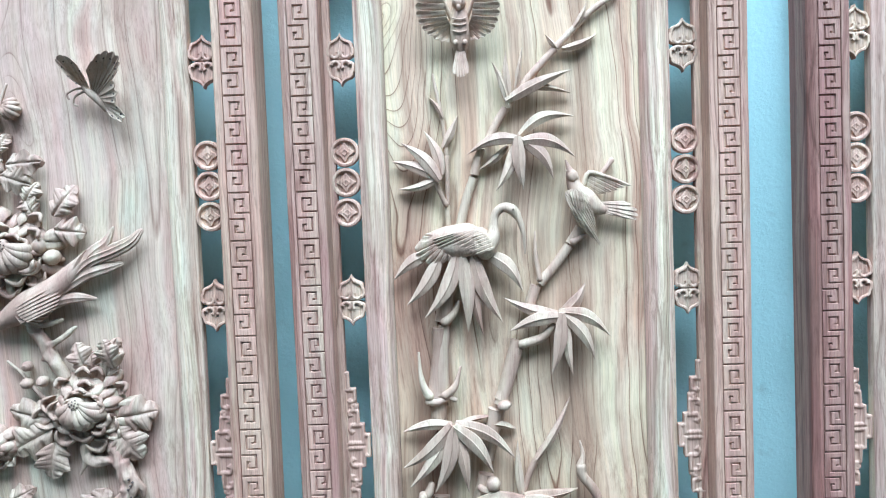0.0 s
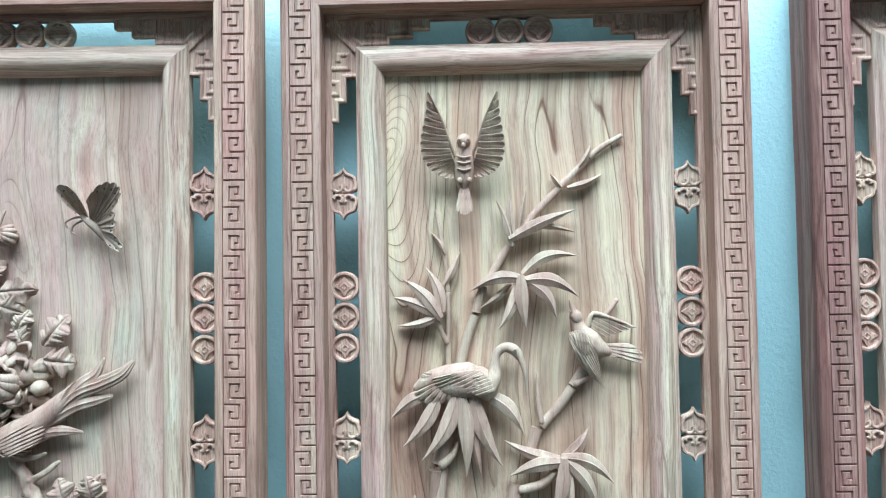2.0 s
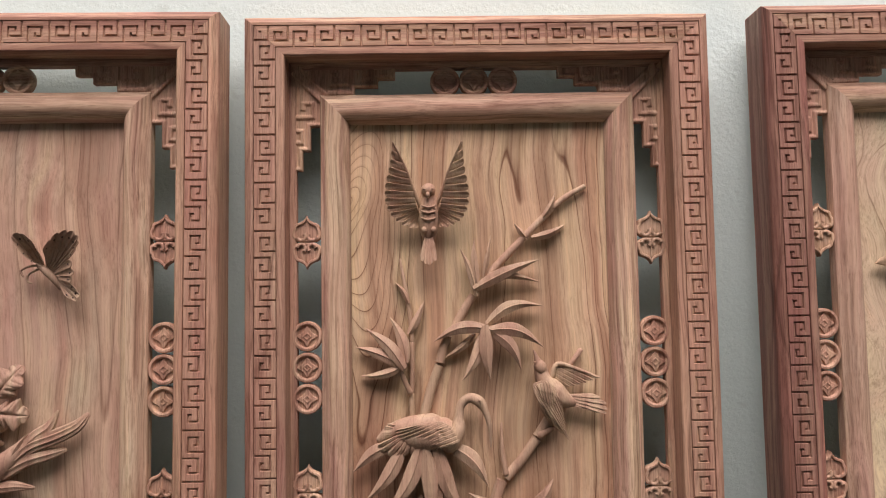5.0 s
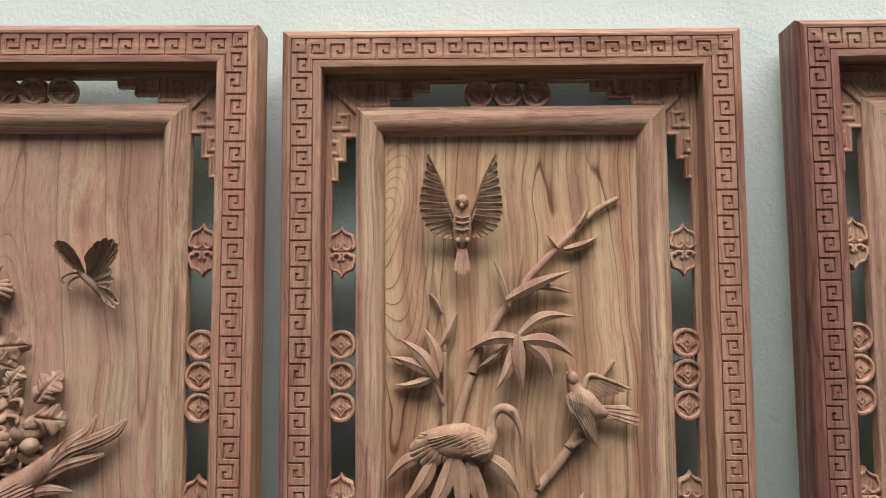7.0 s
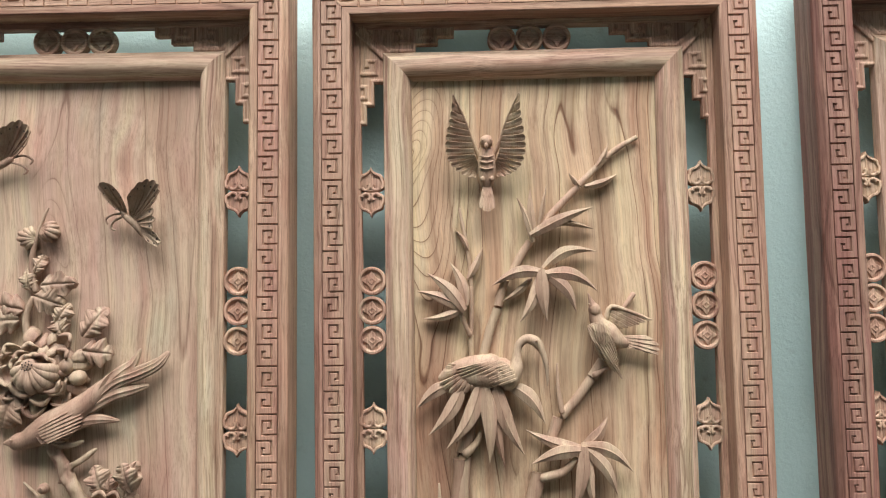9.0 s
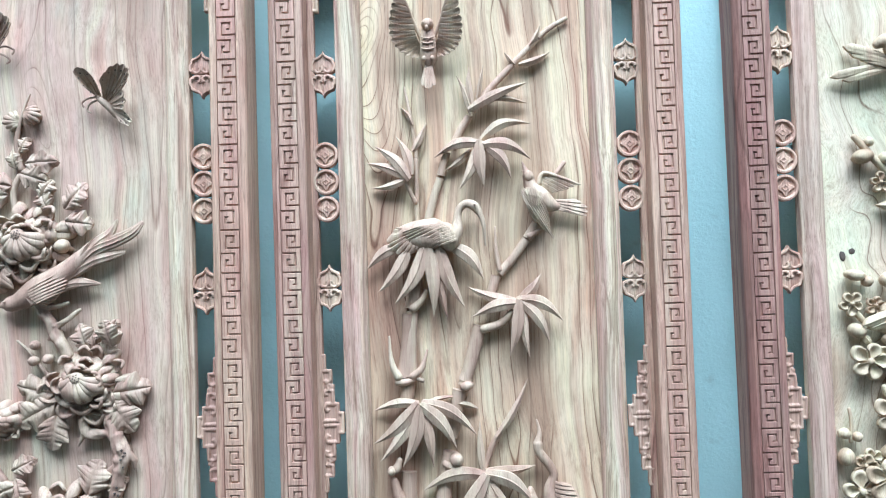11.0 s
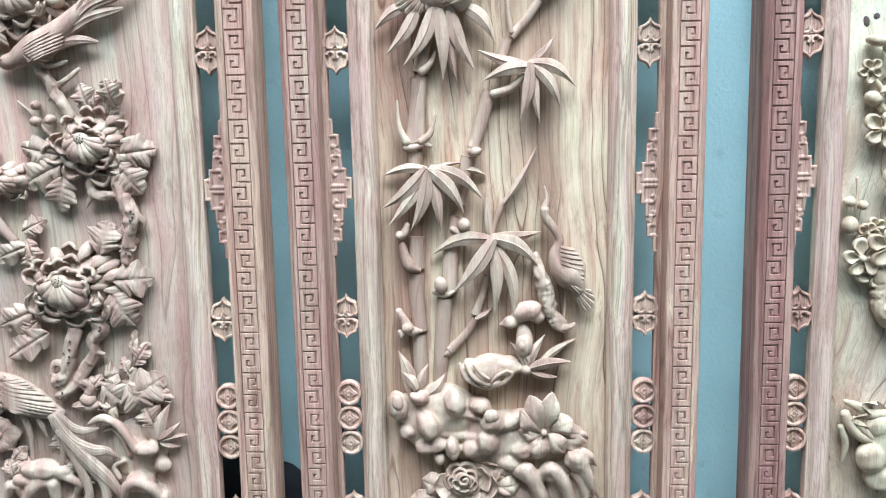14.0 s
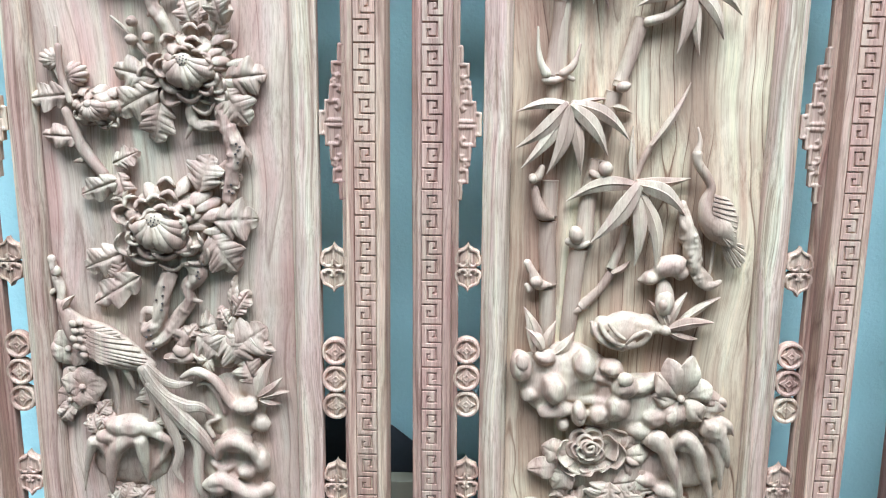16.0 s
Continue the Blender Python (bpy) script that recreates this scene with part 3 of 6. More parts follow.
def carved_panel(m, label, board, uprights, crosspieces, seed):
    """A framed panel without its carving."""
    top = tagged(new("carved_panel"), label, "carved panel", "row of carved panels")
    top.empty_display_size = 0.1
    top.matrix_world = m
    for side, name in enumerate(("frame_upright", "frame_crosspiece", "frame_upright", "frame_crosspiece")):
        mat = uprights[side // 2] if side % 2 == 0 else crosspieces
        rail = part(name, mitred(RAIL, HALF_W, HALF_H, side), mat, top, sharp=25)
        me = (KEY_LEFT, KEY_TOP, KEY_RIGHT, KEY_TOP)[side].copy()
        me.materials.clear()
        me.materials.append(mat)
        place("key_band", me, rail, "", pose(0, 0, 0, 0, 180, 0) if side == 3 else None)
        strip = [(0, 10), (0, 1.2), (1.0, 0.2), (6.2, 0.2), (7.2, 1.2), (7.2, 10)]
        part("fret_strip", mitred(strip, 176.4, 535.0, side), mat, top, sharp=25)
        part("moulding", mitred(MOULD, 146.8, 503.4, side), mould_wood if side % 2 == 0 else mould_wood_x, top, sharp=50)
    part("board", panel_board(board, seed), board, top)
    for s in (-1, 1):
        for z in (365.8, 138.0, -143.0, -368.5):
            place("fret_leaf", RUYI, top, "", pose(s * 0.1600, 0, z * 0.001))
        for z in (250.6, -257.0):
            for k in (-1, 0, 1):
                place("fret_coin", COIN, top, "", pose(s * 0.1602, 0, (z + 28.5 * k) * 0.001))
        skin_over(place("stepped_bracket", STEP[s], top, "", pose(0, 0, -0.0037)), 0.0007, 2)
        for k in (-1, 0, 1):
            place("fret_coin", COIN, top, "", pose(0.0270 * k - 0.0026, 0.0, s * 0.5155, 0, 90))
        for z in (1, -1):
            skin_over(place("corner_bracket", CORNER[-s, z], top), 0.0007, 2)
    return top


PANEL_AT = {
    "bamboo": REST @ pose(0, 0, 1.285),
    "peony": REST @ pose(-0.4485, -0.0142, 1.2875, 0, 0.35, 0),
    "plum": REST @ pose(0.4772, -0.0066, 1.2900, 0.0, -0.3, 0),
}
bamboo = carved_panel(PANEL_AT["bamboo"], "tall carved wooden panel with bamboo and cranes in relief", board_wood, (red_wood, rail_wood), rail_wood_x, 1.0)
peony = carved_panel(PANEL_AT["peony"], "tall carved wooden panel with peonies and pheasant in relief", pink_board, (rail_wood, rail_wood), red_wood_x, 5.0)
plum = carved_panel(PANEL_AT["plum"], "tall carved wooden panel with plum blossom in relief", green_board, (deep_wood, rail_wood), red_wood_x, 9.0)


TIMBER = {bamboo.name: carve_wood, peony.name: pink_carve, plum.name: pale_carve}


# ---- carving primitives (millimetres in the panel's plane; h is the height over the board) ----
def pt(x, z, h):
    return Vector((x * 0.001, (BOARD - h) * 0.001, z * 0.001))


def spline(pts, per=5):
    """A smooth line through points of any width, as lists of floats."""
    out = []
    n = len(pts)
    for i in range(n - 1):
        p0, p1, p2, p3 = pts[max(i - 1, 0)], pts[i], pts[i + 1], pts[min(i + 2, n - 1)]
        for k in range(per):
            u = k / per
            out.append([0.5 * (2 * b + (c - a) * u + (2 * a - 5 * b + 4 * c - d) * u * u + (3 * b - a - 3 * c + d) * u ** 3) for a, b, c, d in zip(p0, p1, p2, p3)])
    out.append(list(pts[-1]))
    return out


def skin(bm, rings, closed_ends=True, wrap=True):
    rows = [[bm.verts.new(p) for p in ring] for ring in rings]
    n = len(rows[0])
    for a, b in zip(rows, rows[1:]):
        for i in range(n if wrap else n - 1):
            bm.faces.new((a[i], a[(i + 1) % n], b[(i + 1) % n], b[i]))
    if closed_ends and wrap:
        bm.faces.new(rows[0]), bm.faces.new(rows[-1])
    return rows


def tube(bm, pts, flat=1.0, seg=10, per=4, ribs=0.0, gnarl=0.0, cut=False):
    """A stem or limb along (x, z, h, radius) points; ribs raise lengthwise strands, gnarl roughens it, cut leaves square ends."""
    line = spline(pts, per) if len(pts) > 2 else spline([pts[0], [(a + b) / 2 for a, b in zip(*pts)], pts[1]], per)
    rings = []
    if not cut:
        for end, beside in ((0, 1), (-1, -2)):
            x, z, h, r = line[end]
            d = Vector((x - line[beside][0], z - line[beside][1], h - line[beside][2]))
            d = d.normalized() * r if d.length > 1e-6 else Vector((0, 0, 0))
            caps = [[x + d.x * 0.45, z + d.y * 0.45, h + d.z * 0.45, r * 0.82], [x + d.x * 0.75, z + d.y * 0.75, h + d.z * 0.75, r * 0.4]]
            line = caps[::-1] + line if end == 0 else line + caps
    for i, (x, z, h, r) in enumerate(line):
        r *= 1 + gnarl * 0.9 * noise.noise((x * 0.16, z * 0.16, 3.3)) + gnarl * 0.9 * noise.noise((x * 0.45, z * 0.45, 9.1))
        a, b = line[max(i - 1, 0)], line[min(i + 1, len(line) - 1)]
        d = Vector((b[0] - a[0], -(b[2] - a[2]), b[1] - a[1])).normalized()
        side = d.cross(Vector((0, -1, 0)))
        side = side.normalized() if side.length > 1e-4 else Vector((1, 0, 0))
        up = side.cross(d).normalized()
        if up.y > 0:
            up = -up
        c = pt(x, z, h)
        ring = []
        for k in range(seg):
            w = math.tau * k / seg
            q = r * (1 + ribs * math.cos(w * seg / 2) + gnarl * 1.8 * noise.noise((math.cos(w) * 1.7 + x * 0.07, math.sin(w) * 1.7, z * 0.07)))
            ring.append(c + (side * math.cos(w) * q + up * math.sin(w) * q * flat) * 0.001)
        rings.append(ring)
    skin(bm, rings)


def blade(bm, x0, z0, x1, z1, w, h0, h1, bend=0.0, arch=2.4, rib=2.3, peak=0.4, n=14, blunt=0.0):
    """A long leaf or feather with a creased middle, from its foot to its tip. w: full width; bend: sideways bow."""
    dx, dz = x1 - x0, z1 - z0
    ln = math.hypot(dx, dz) or 1.0
    nx, nz = -dz / ln, dx / ln
    rings = []
    for i in range(n + 1):
        s = i / n
        half = w / 2 * (0.5 + 0.5 * math.sin(math.pi / 2 * s / peak)) if s < peak else w / 2 * (1 - ((s - peak) / (1 - peak)) ** 1.35)
        if blunt:
            half = w / 2 * (0.35 + 0.65 * min(1, s * 1.6)) * (1 if s < 0.86 else math.sqrt(max(0.0, 1 - ((s - 0.86) / 0.14) ** 2)))
        half = max(half, 0.12)
        off = bend * math.sin(math.pi * s) * 1.0
        cx, cz = x0 + dx * s + nx * off, z0 + dz * s + nz * off
        h = h0 + (h1 - h0) * s + arch * math.sin(math.pi * s)
        t = rib * min(1.0, half / (w * 0.25))
        prof = [(-1, -t * 0.4), (-0.93, 0), (-0.5, t * 0.42), (0, t), (0.12, t * 0.62), (0.55, t * 0.42), (0.93, t * 0.1), (1, -t * 0.4)]
        ring = [pt(cx + nx * half * u, cz + nz * half * u, h + q) for u, q in prof]
        ring += [pt(cx + nx * half * u, cz + nz * half * u, h - t - 3.2) for u in (0.86, -0.86)]
        rings.append(ring)
    skin(bm, rings)


def blob(bm, x, z, h, rx, rz, rh, turn=0.0, lump=0.06, seed=0.0, nu=14, nv=9):
    """A rounded swelling with a slightly uneven surface."""
    ca, sa = math.cos(radians(turn)), math.sin(radians(turn))
    rings = []
    for j in range(1, nv):
        b = math.pi * j / nv
        ring = []
        for i in range(nu):
            a = math.tau * i / nu
            v = Vector((math.sin(b) * math.cos(a), math.sin(b) * math.sin(a), math.cos(b)))
            k = 1 + lump * 2 * noise.noise(v * 1.6 + Vector((seed, seed * 0.7, x * 0.05)))
            u, w, q = v.x * rx * k, v.y * rz * k, v.z * rh * k
            ring.append(pt(x + ca * u - sa * w, z + sa * u + ca * w, h + q))
        rings.append(ring)
    skin(bm, rings)


def sheet(bm, f, nu, nv, thick=1.4):
    """A closed shell from a function of u and v in 0..1 that gives (x, z, h)."""
    top = [[f(i / nu, j / nv) for j in range(nv + 1)] for i in range(nu + 1)]
    t = [[bm.verts.new(pt(*p)) for p in row] for row in top]
    b = [[bm.verts.new(pt(p[0], p[1], p[2] - thick)) for p in row] for row in top]
    for i in range(nu):
        for j in range(nv):
            bm.faces.new((t[i][j], t[i + 1][j], t[i + 1][j + 1], t[i][j + 1]))
            bm.faces.new((b[i][j], b[i][j + 1], b[i + 1][j + 1], b[i + 1][j]))
    for i in range(nu):
        for j in (0, nv):
            bm.faces.new((t[i][j], t[i + 1][j], b[i + 1][j], b[i][j]))
    for j in range(nv):
        for i in (0, nu):
            bm.faces.new((t[i][j], t[i][j + 1], b[i][j + 1], b[i][j]))


def petal_face(x, z, turn, ln, w, h0, h1, cup=2.0, curl=0.0, notch=0.0, streak=0.3):
    ca, sa = math.cos(radians(turn)), math.sin(radians(turn))

    def f(u, v):
        s, c = u, 2 * v - 1
        half = w / 2 * (0.28 + 0.72 * math.sin(math.pi * min(1, 0.12 + s * 0.62)))
        reach = ln * s * math.sqrt(max(0.0, 1 - 0.72 * c * c * s * s)) * (1 - notch * math.exp(-(c * 3) ** 2) * s)
        y = half * c * (1 - 0.22 * s ** 6)
        h = h0 + (h1 - h0) * s + cup * c * c + curl * max(0, s - 0.55) ** 2 * 5 + streak * math.cos(c * 9) * s
        return (x + ca * reach - sa * y, z + sa * reach + ca * y, h)

    return f


def petal(bm, *shape):
    """A spoon-shaped petal: foot x, z, turn (degrees), length, width, foot and tip height, rise of the rims, curl of the tip, notch, streaks."""
    sheet(bm, petal_face(*shape), 7, 8, 1.6)


def lobed_leaf(bm, x, z, turn, ln, w, h0, h1, lobes=3, bend=0.0, wave=1.4, tooth=0.40, vein=1.6):
    """A broad pointed leaf with a few forward lobes, a sunk midrib, side veins and rims that droop and wave."""
    ca, sa = math.cos(radians(turn)), math.sin(radians(turn))
    count = 2.3

    def f(u, v):
        s, c = u, 2 * v - 1
        body = math.sin(math.pi * min(1.0, 0.09 + 0.91 * s ** 0.85)) ** 0.62
        ph = (s * count + 0.25 + 0.2 * (c > 0)) % 1.0
        point = (ph / 0.68) ** 0.7 if ph < 0.68 else ((1 - ph) / 0.32) ** 0.7
        half = w / 2 * 1.4 * max(0.02, body * (1 - tooth * (1 - point) * (1 if s < 0.9 else 0)))
        y = half * c + bend * s * s * w
        along = ln * (0.02 + 0.98 * s) + abs(c) * half * 0.5 * (1 - s) ** 0.7
        h = h0 + (h1 - h0) * s + 2.8 * wave * math.sin(math.pi * s) - 1.8 * wave * c * c
        h += wave * 1.5 * math.sin(c * 2.2 + s * 4 + x) * abs(c) - vein * 1.6 * math.exp(-(c * 8) ** 2) * (1 - 0.5 * s)
        notch = min(ph, 1 - ph)
        h -= vein * 1.5 * math.exp(-(notch / 0.12) ** 2) * max(0.0, abs(c) - 0.25) * 1.3
        fine = (s * count * 3 + 0.5) % 1.0
        h -= vein * 0.42 * math.exp(-((fine - 0.5) / 0.14) ** 2) * min(1, abs(c) * 3)
        return (x + ca * along - sa * y, z + sa * along + ca * y, h)

    sheet(bm, f, 44, 14, 2.0)


def along_line(pts, u):
    k = max(0.0, min(0.9999, u)) * (len(pts) - 1)
    i = int(k)
    return [a + (b - a) * (k - i) for a, b in zip(pts[i], pts[i + 1])]


def wing(bm, lead, trail, n, h0, h1, groove=0.9, scallop=0.13, bow=1.5, thick=1.8, tier=0.42, dots=None):
    """A spread of feathers as one carved plate: from the leading line to the rounded tips; each feather laps over the next, and short ones cover their roots."""
    lead, trail = spline(lead, 4) if len(lead) > 2 else lead, spline(trail, 4) if len(trail) > 2 else trail

    def f(u, v):
        a, b = along_line(lead, u), along_line(trail, u)
        k = (n * u) % 1.0 if u < 1 else 1.0
        e = abs(2 * k - 1)
        reach = v * (1 - scallop * e ** 3)
        low, high = (h0 if isinstance(h0, (int, float)) else h0[0] + (h0[1] - h0[0]) * u), (h1 if isinstance(h1, (int, float)) else h1[0] + (h1[1] - h1[0]) * u)
        h = low + (high - low) * v + bow * math.sin(math.pi * v) + groove * (1.1 * (k - 0.5)) * min(1.0, 0.3 + v) - groove * 0.45 * e ** 6
        h -= groove * 0.3 * math.exp(-((k - 0.5) / 0.06) ** 2) * v
        if tier:
            h += groove * 0.8 * max(0.0, min(1.0, (tier - v) / 0.06 + 1))
        return (a[0] + (b[0] - a[0]) * reach, a[1] + (b[1] - a[1]) * reach, h)

    sheet(bm, f, n * 10, 16, thick)
    if dots is not None:
        for k in range(n):
            x, z, h = f((k + 0.5) / n, 0.84)
            holes(dots, [(x, z, h + 0.7)], 1.0)


def timber(ob):
    """The wood that a panel is carved from."""
    while ob.parent:
        ob = ob.parent
    return TIMBER[ob.name]


def carve(name, fn, parent, *args, label="", sharp=50, **more):
    """One carved piece: a primitive run into a mesh of its own."""
    bm = bmesh.new()
    fn(bm, *args, **more)
    return part(name, bm, timber(parent), parent, label, sharp)


def leaves(parent, rows, name="bamboo_leaf", **more):
    """Rows of x0, z0, x1, z1, width, foot height, tip height, bow."""
    for x0, z0, x1, z1, w, h0, h1, bow in rows:
        # roots run on under one another
        carve(name, blade, parent, x0 - (x1 - x0) * 0.06, z0 - (z1 - z0) * 0.06, x1, z1, w, h0, h1, bow, sharp=24, **more)


def stems(parent, name, *lines, flat=1.0):
    if name == "old_branch":
        # gnarled limbs that touch grow into one another
        sets = []
        for line in lines:
            near = [g for g in sets if any(math.dist(p[:2], q[:2]) < (p[3] + q[3]) * 1.1 for other in g for p in other for q in spline(line, 4))]
            sets = [g for g in sets if g not in near] + [sum(near, []) + [line]]
        for group in sets:
            b = bmesh.new()
            for line in group:
                tube(b, [(x, z, h, r * 0.88) for x, z, h, r in line], flat=flat, seg=20, per=8, gnarl=0.2)
                # strands that wind about the limb
                dense = spline(line, 6) if len(line) > 2 else line
                for k in range(2):
                    strand = []
                    for i, (x, z, h, r) in enumerate(dense):
                        p, q = dense[max(i - 1, 0)], dense[min(i + 1, len(dense) - 1)]
                        ln = math.hypot(q[0] - p[0], q[1] - p[1]) or 1.0
                        w = 2.9 * k + 0.26 * i + x * 0.05
                        off = r * 0.58 * math.cos(w)
                        strand.append((x - (q[1] - p[1]) / ln * off, z + (q[0] - p[0]) / ln * off, h + r * 0.45 * math.sin(w), r * 0.55))
                    tube(b, strand, flat=flat, seg=10, per=2, gnarl=0.12)
            skin_over(part(name, b, timber(parent), parent, "", 180), 0.0010, 2)
        return
    for line in lines:
        if name == "bamboo_stalk":
            # each length flares a little at its nodes
            ends = [(*line[0][:3], line[0][3] * 1.05), (*line[-1][:3], line[-1][3] * 1.05)]
            mids = [tuple(a + (b - a) * k for a, b in zip(line[i], line[i + 1])) for i, k in ((0, 0.14), (len(line) - 2, 0.86))]
            carve(name, tube, parent, [ends[0], mids[0], *line[1:-1], mids[1], ends[1]], flat=flat, seg=14, cut=True)
        else:
            carve(name, tube, parent, line, flat=flat, seg=12, per=6, gnarl=0.06)


def fan(bm, root, tips, w, h0, h1, arch=1.0, blunt=1.0, rib=0.7):
    """Feathers from one root (or a root each) to their tips."""
    for i, tip in enumerate(tips):
        r = root[i] if isinstance(root[0], (tuple, list)) else root
        blade(bm, r[0], r[1], tip[0], tip[1], w, h0 + 0.25 * i, h1 + 0.25 * i, 0, arch, rib, n=8, blunt=blunt)


def hood(bm, cx, cz, turn, r_in, r_out, span, low, top, squash=0.85):
    """A petal that rises from outside and curls over inwards, with a rolled lip."""
    def f(u, v):
        s, c = u, 2 * v - 1
        out = r_out - (r_out - r_in) * s * math.sqrt(max(0.0, 1 - 0.55 * c * c * s)) - (r_out - r_in) * 0.35 * c * c * (1 - s)
        a = radians(turn + span * c * (0.72 + 0.28 * math.sin(math.pi * (0.15 + 0.7 * s))))
        h = low + (top - low) * math.sin(math.pi * (0.03 + 0.58 * s)) ** 0.75 * (1 - 0.30 * c * c)
        h += 0.9 * math.exp(-(c * 3.5) ** 2) * -math.sin(math.pi * s) + 1.3 * max(0.0, s - 0.7) / 0.3 * abs(c)
        return (cx + math.cos(a) * out, cz + math.sin(a) * out * squash, h)

    sheet(bm, f, 10, 10, 3.0)


def spoon(bm, cx, cz, turn, r0, r1, span, low, top, squash=0.85, wave=0.0):
    """A broad outer petal, hollowed like a spoon, with a raised rounded rim."""
    def f(u, v):
        s, c = u, 2 * v - 1
        out = r0 + (r1 - r0) * s * (1 - 0.36 * abs(c) ** 2.4) * (1 + 0.025 * math.cos(c * 4 + wave))
        a = radians(turn + span * c * (0.55 + 0.45 * s ** 0.6))
        dip = math.sin(math.pi * min(1, s * 1.05)) * (1 - c * c)
        h = low + (top - low) * (0.25 + 0.75 * s ** 1.4) - 2.0 * dip + 1.6 * abs(c) ** 3 * s - 3.0 * max(0.0, s - 0.8) ** 2 / 0.04
        return (cx + math.cos(a) * out, cz + math.sin(a) * out * squash, h)

    sheet(bm, f, 14, 12, 3.4)


def cup(bm, cx, cz, turn, r0, r1, w, h0, h1, squash=0.9, lip=1.6):
    """A cupped petal that rises outwards to a rounded tip, with a thick rolled lip round its free edge."""
    ca, sa = math.cos(radians(turn)), math.sin(radians(turn))

    def f(u, v):
        s, c = u, 2 * v - 1
        half = w / 2 * (0.5 + 0.5 * math.sin(math.pi * min(1.0, 0.1 + 0.55 * s))) * (1 - 0.16 * s ** 5)
        out = r0 + (r1 - r0) * s * (1 - 0.34 * c * c * s) - (r1 - r0) * 0.10 * max(0.0, s - 0.8) / 0.2 * (1 - c * c)
        h = h0 + (h1 - h0) * (0.2 * s + 0.8 * s * s) + 0.20 * w * c * c * (0.3 + 0.7 * s) - 0.05 * w * math.cos(c * 7) * s * (1 - s)
        y = half * c
        return (cx + ca * out - sa * y, cz + (sa * out + ca * y) * squash, h)

    sheet(bm, f, 10, 10, 3.4)
    rim = ((0.72, 0, 0.3), (0.9, 0.02, 0.6), (0.97, 0.14, 0.85), (0.95, 0.32, 1.0), (0.94, 0.5, 1.08), (0.95, 0.68, 1.0), (0.97, 0.86, 0.85), (0.9, 0.98, 0.6), (0.72, 1, 0.3))
    tube(bm, [(*f(u, v)[:2], f(u, v)[2] - lip * 0.45, lip * k) for u, v, k in rim], flat=0.9, seg=10, per=3)


def flower(parent, name, x, z, size, high, label="", seed=1, open_=True, squash=0.82):
    """A full peony: ribbed heart closing on a drilled eye, fleshy petals rolling over above and beside it, broad spoons below."""
    rnd = random.Random(seed)
    b = bmesh.new()
    heart = 0.42 if open_ else 0.45
    ax, az = x - size * 0.16, z + size * 0.10
    blob(b, x, z, high * 0.26, size * 0.84, size * 0.70, high * 0.43, 0, 0.05, seed)
    blob(b, x - size * 0.05, z - size * 0.06, high * 0.45, size * heart * 0.9, size * heart * 0.8, high * 0.45, 0, 0.03, seed)
    blob(b, ax, az, high * 0.97, size * 0.20, size * 0.17, high * 0.22, 0, 0.02, seed)
    ribs = 8
    for k in range(ribs):
        a = radians(172 + 214 * (k + 0.5) / ribs + rnd.uniform(-5, 5))
        reach = heart * rnd.uniform(0.92, 1.1)
        fx, fz = x + size * (-0.06 + reach * math.cos(a)), z + size * (-0.05 + reach * 0.86 * math.sin(a))
        ex, ez = ax + size * 0.16 * math.cos(a), az + size * 0.13 * math.sin(a)
        fat = size * heart * rnd.uniform(0.22, 0.32)
        tube(b, [(fx + (ex - fx) * 0.1, fz + (ez - fz) * 0.1, high * 0.5, fat * 0.8), (fx + (ex - fx) * 0.10, fz + (ez - fz) * 0.10, high * 0.86, fat * 1.2), (fx + (ex - fx) * 0.45, fz + (ez - fz) * 0.45, high * 1.08, fat * 0.95), (ex, ez, high * 1.08, fat * 0.5)], flat=0.95, seg=12, per=4)
    body = part(name, b, timber(parent), parent, label, 60)
    if open_:
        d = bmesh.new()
        # drilled eye: dark beads carry the shade of the holes in their colour
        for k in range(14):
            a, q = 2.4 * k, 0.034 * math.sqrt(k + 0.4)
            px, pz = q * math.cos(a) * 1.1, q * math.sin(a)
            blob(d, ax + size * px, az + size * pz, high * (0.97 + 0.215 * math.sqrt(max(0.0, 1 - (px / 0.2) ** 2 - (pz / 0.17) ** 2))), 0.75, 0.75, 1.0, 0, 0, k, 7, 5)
        tagged(part("drill_mark", d, knot_dark_drill_shade, body), kind="stuff")
    # hollow spoons spread below: count, foot and tip radius, width, foot and tip height, first and last angle
    spoons = ((5, 0.42, 1.26, 0.66, 0.20, 0.56, 156, 316), (4, 0.34, 0.95, 0.62, 0.40, 0.74, 160, 340), (3, 0.26, 0.66, 0.46, 0.50, 0.92, 195, 335)) if open_ else ((5, 0.35, 1.1, 0.6, 0.1, 0.5, 150, 330),)
    for n, r0, r1, w, low, top, a0, a1 in spoons:
        for k in range(n):
            a = a0 + (a1 - a0) * (k + 0.5) / n + rnd.uniform(-12, 12)
            carve("petal", cup, body, x, z, a, size * r0, size * r1 * rnd.uniform(0.84, 1.12), size * w * rnd.uniform(0.72, 0.98), high * low, high * top * rnd.uniform(0.92, 1.1), squash, 0.6 + size * rnd.uniform(0.03, 0.05))
    # petals that curl over the heart from above and beside it: count, lip and back radius, spread, foot and top height, first and last angle
    hoods = ((8, 0.18, 0.52, 27, 0.40, 1.0, -52, 214), (12, 0.40, 0.80, 14, 0.24, 0.90, -70, 216), (10, 0.66, 1.12, 9.5, 0.14, 0.66, -66, 146)) if open_ else ((4, 0.06, 0.50, 44, 0.55, 1.12, -80, 280), (6, 0.28, 0.78, 32, 0.30, 0.98, -90, 270), (8, 0.55, 1.02, 24, 0.08, 0.72, -70, 290))
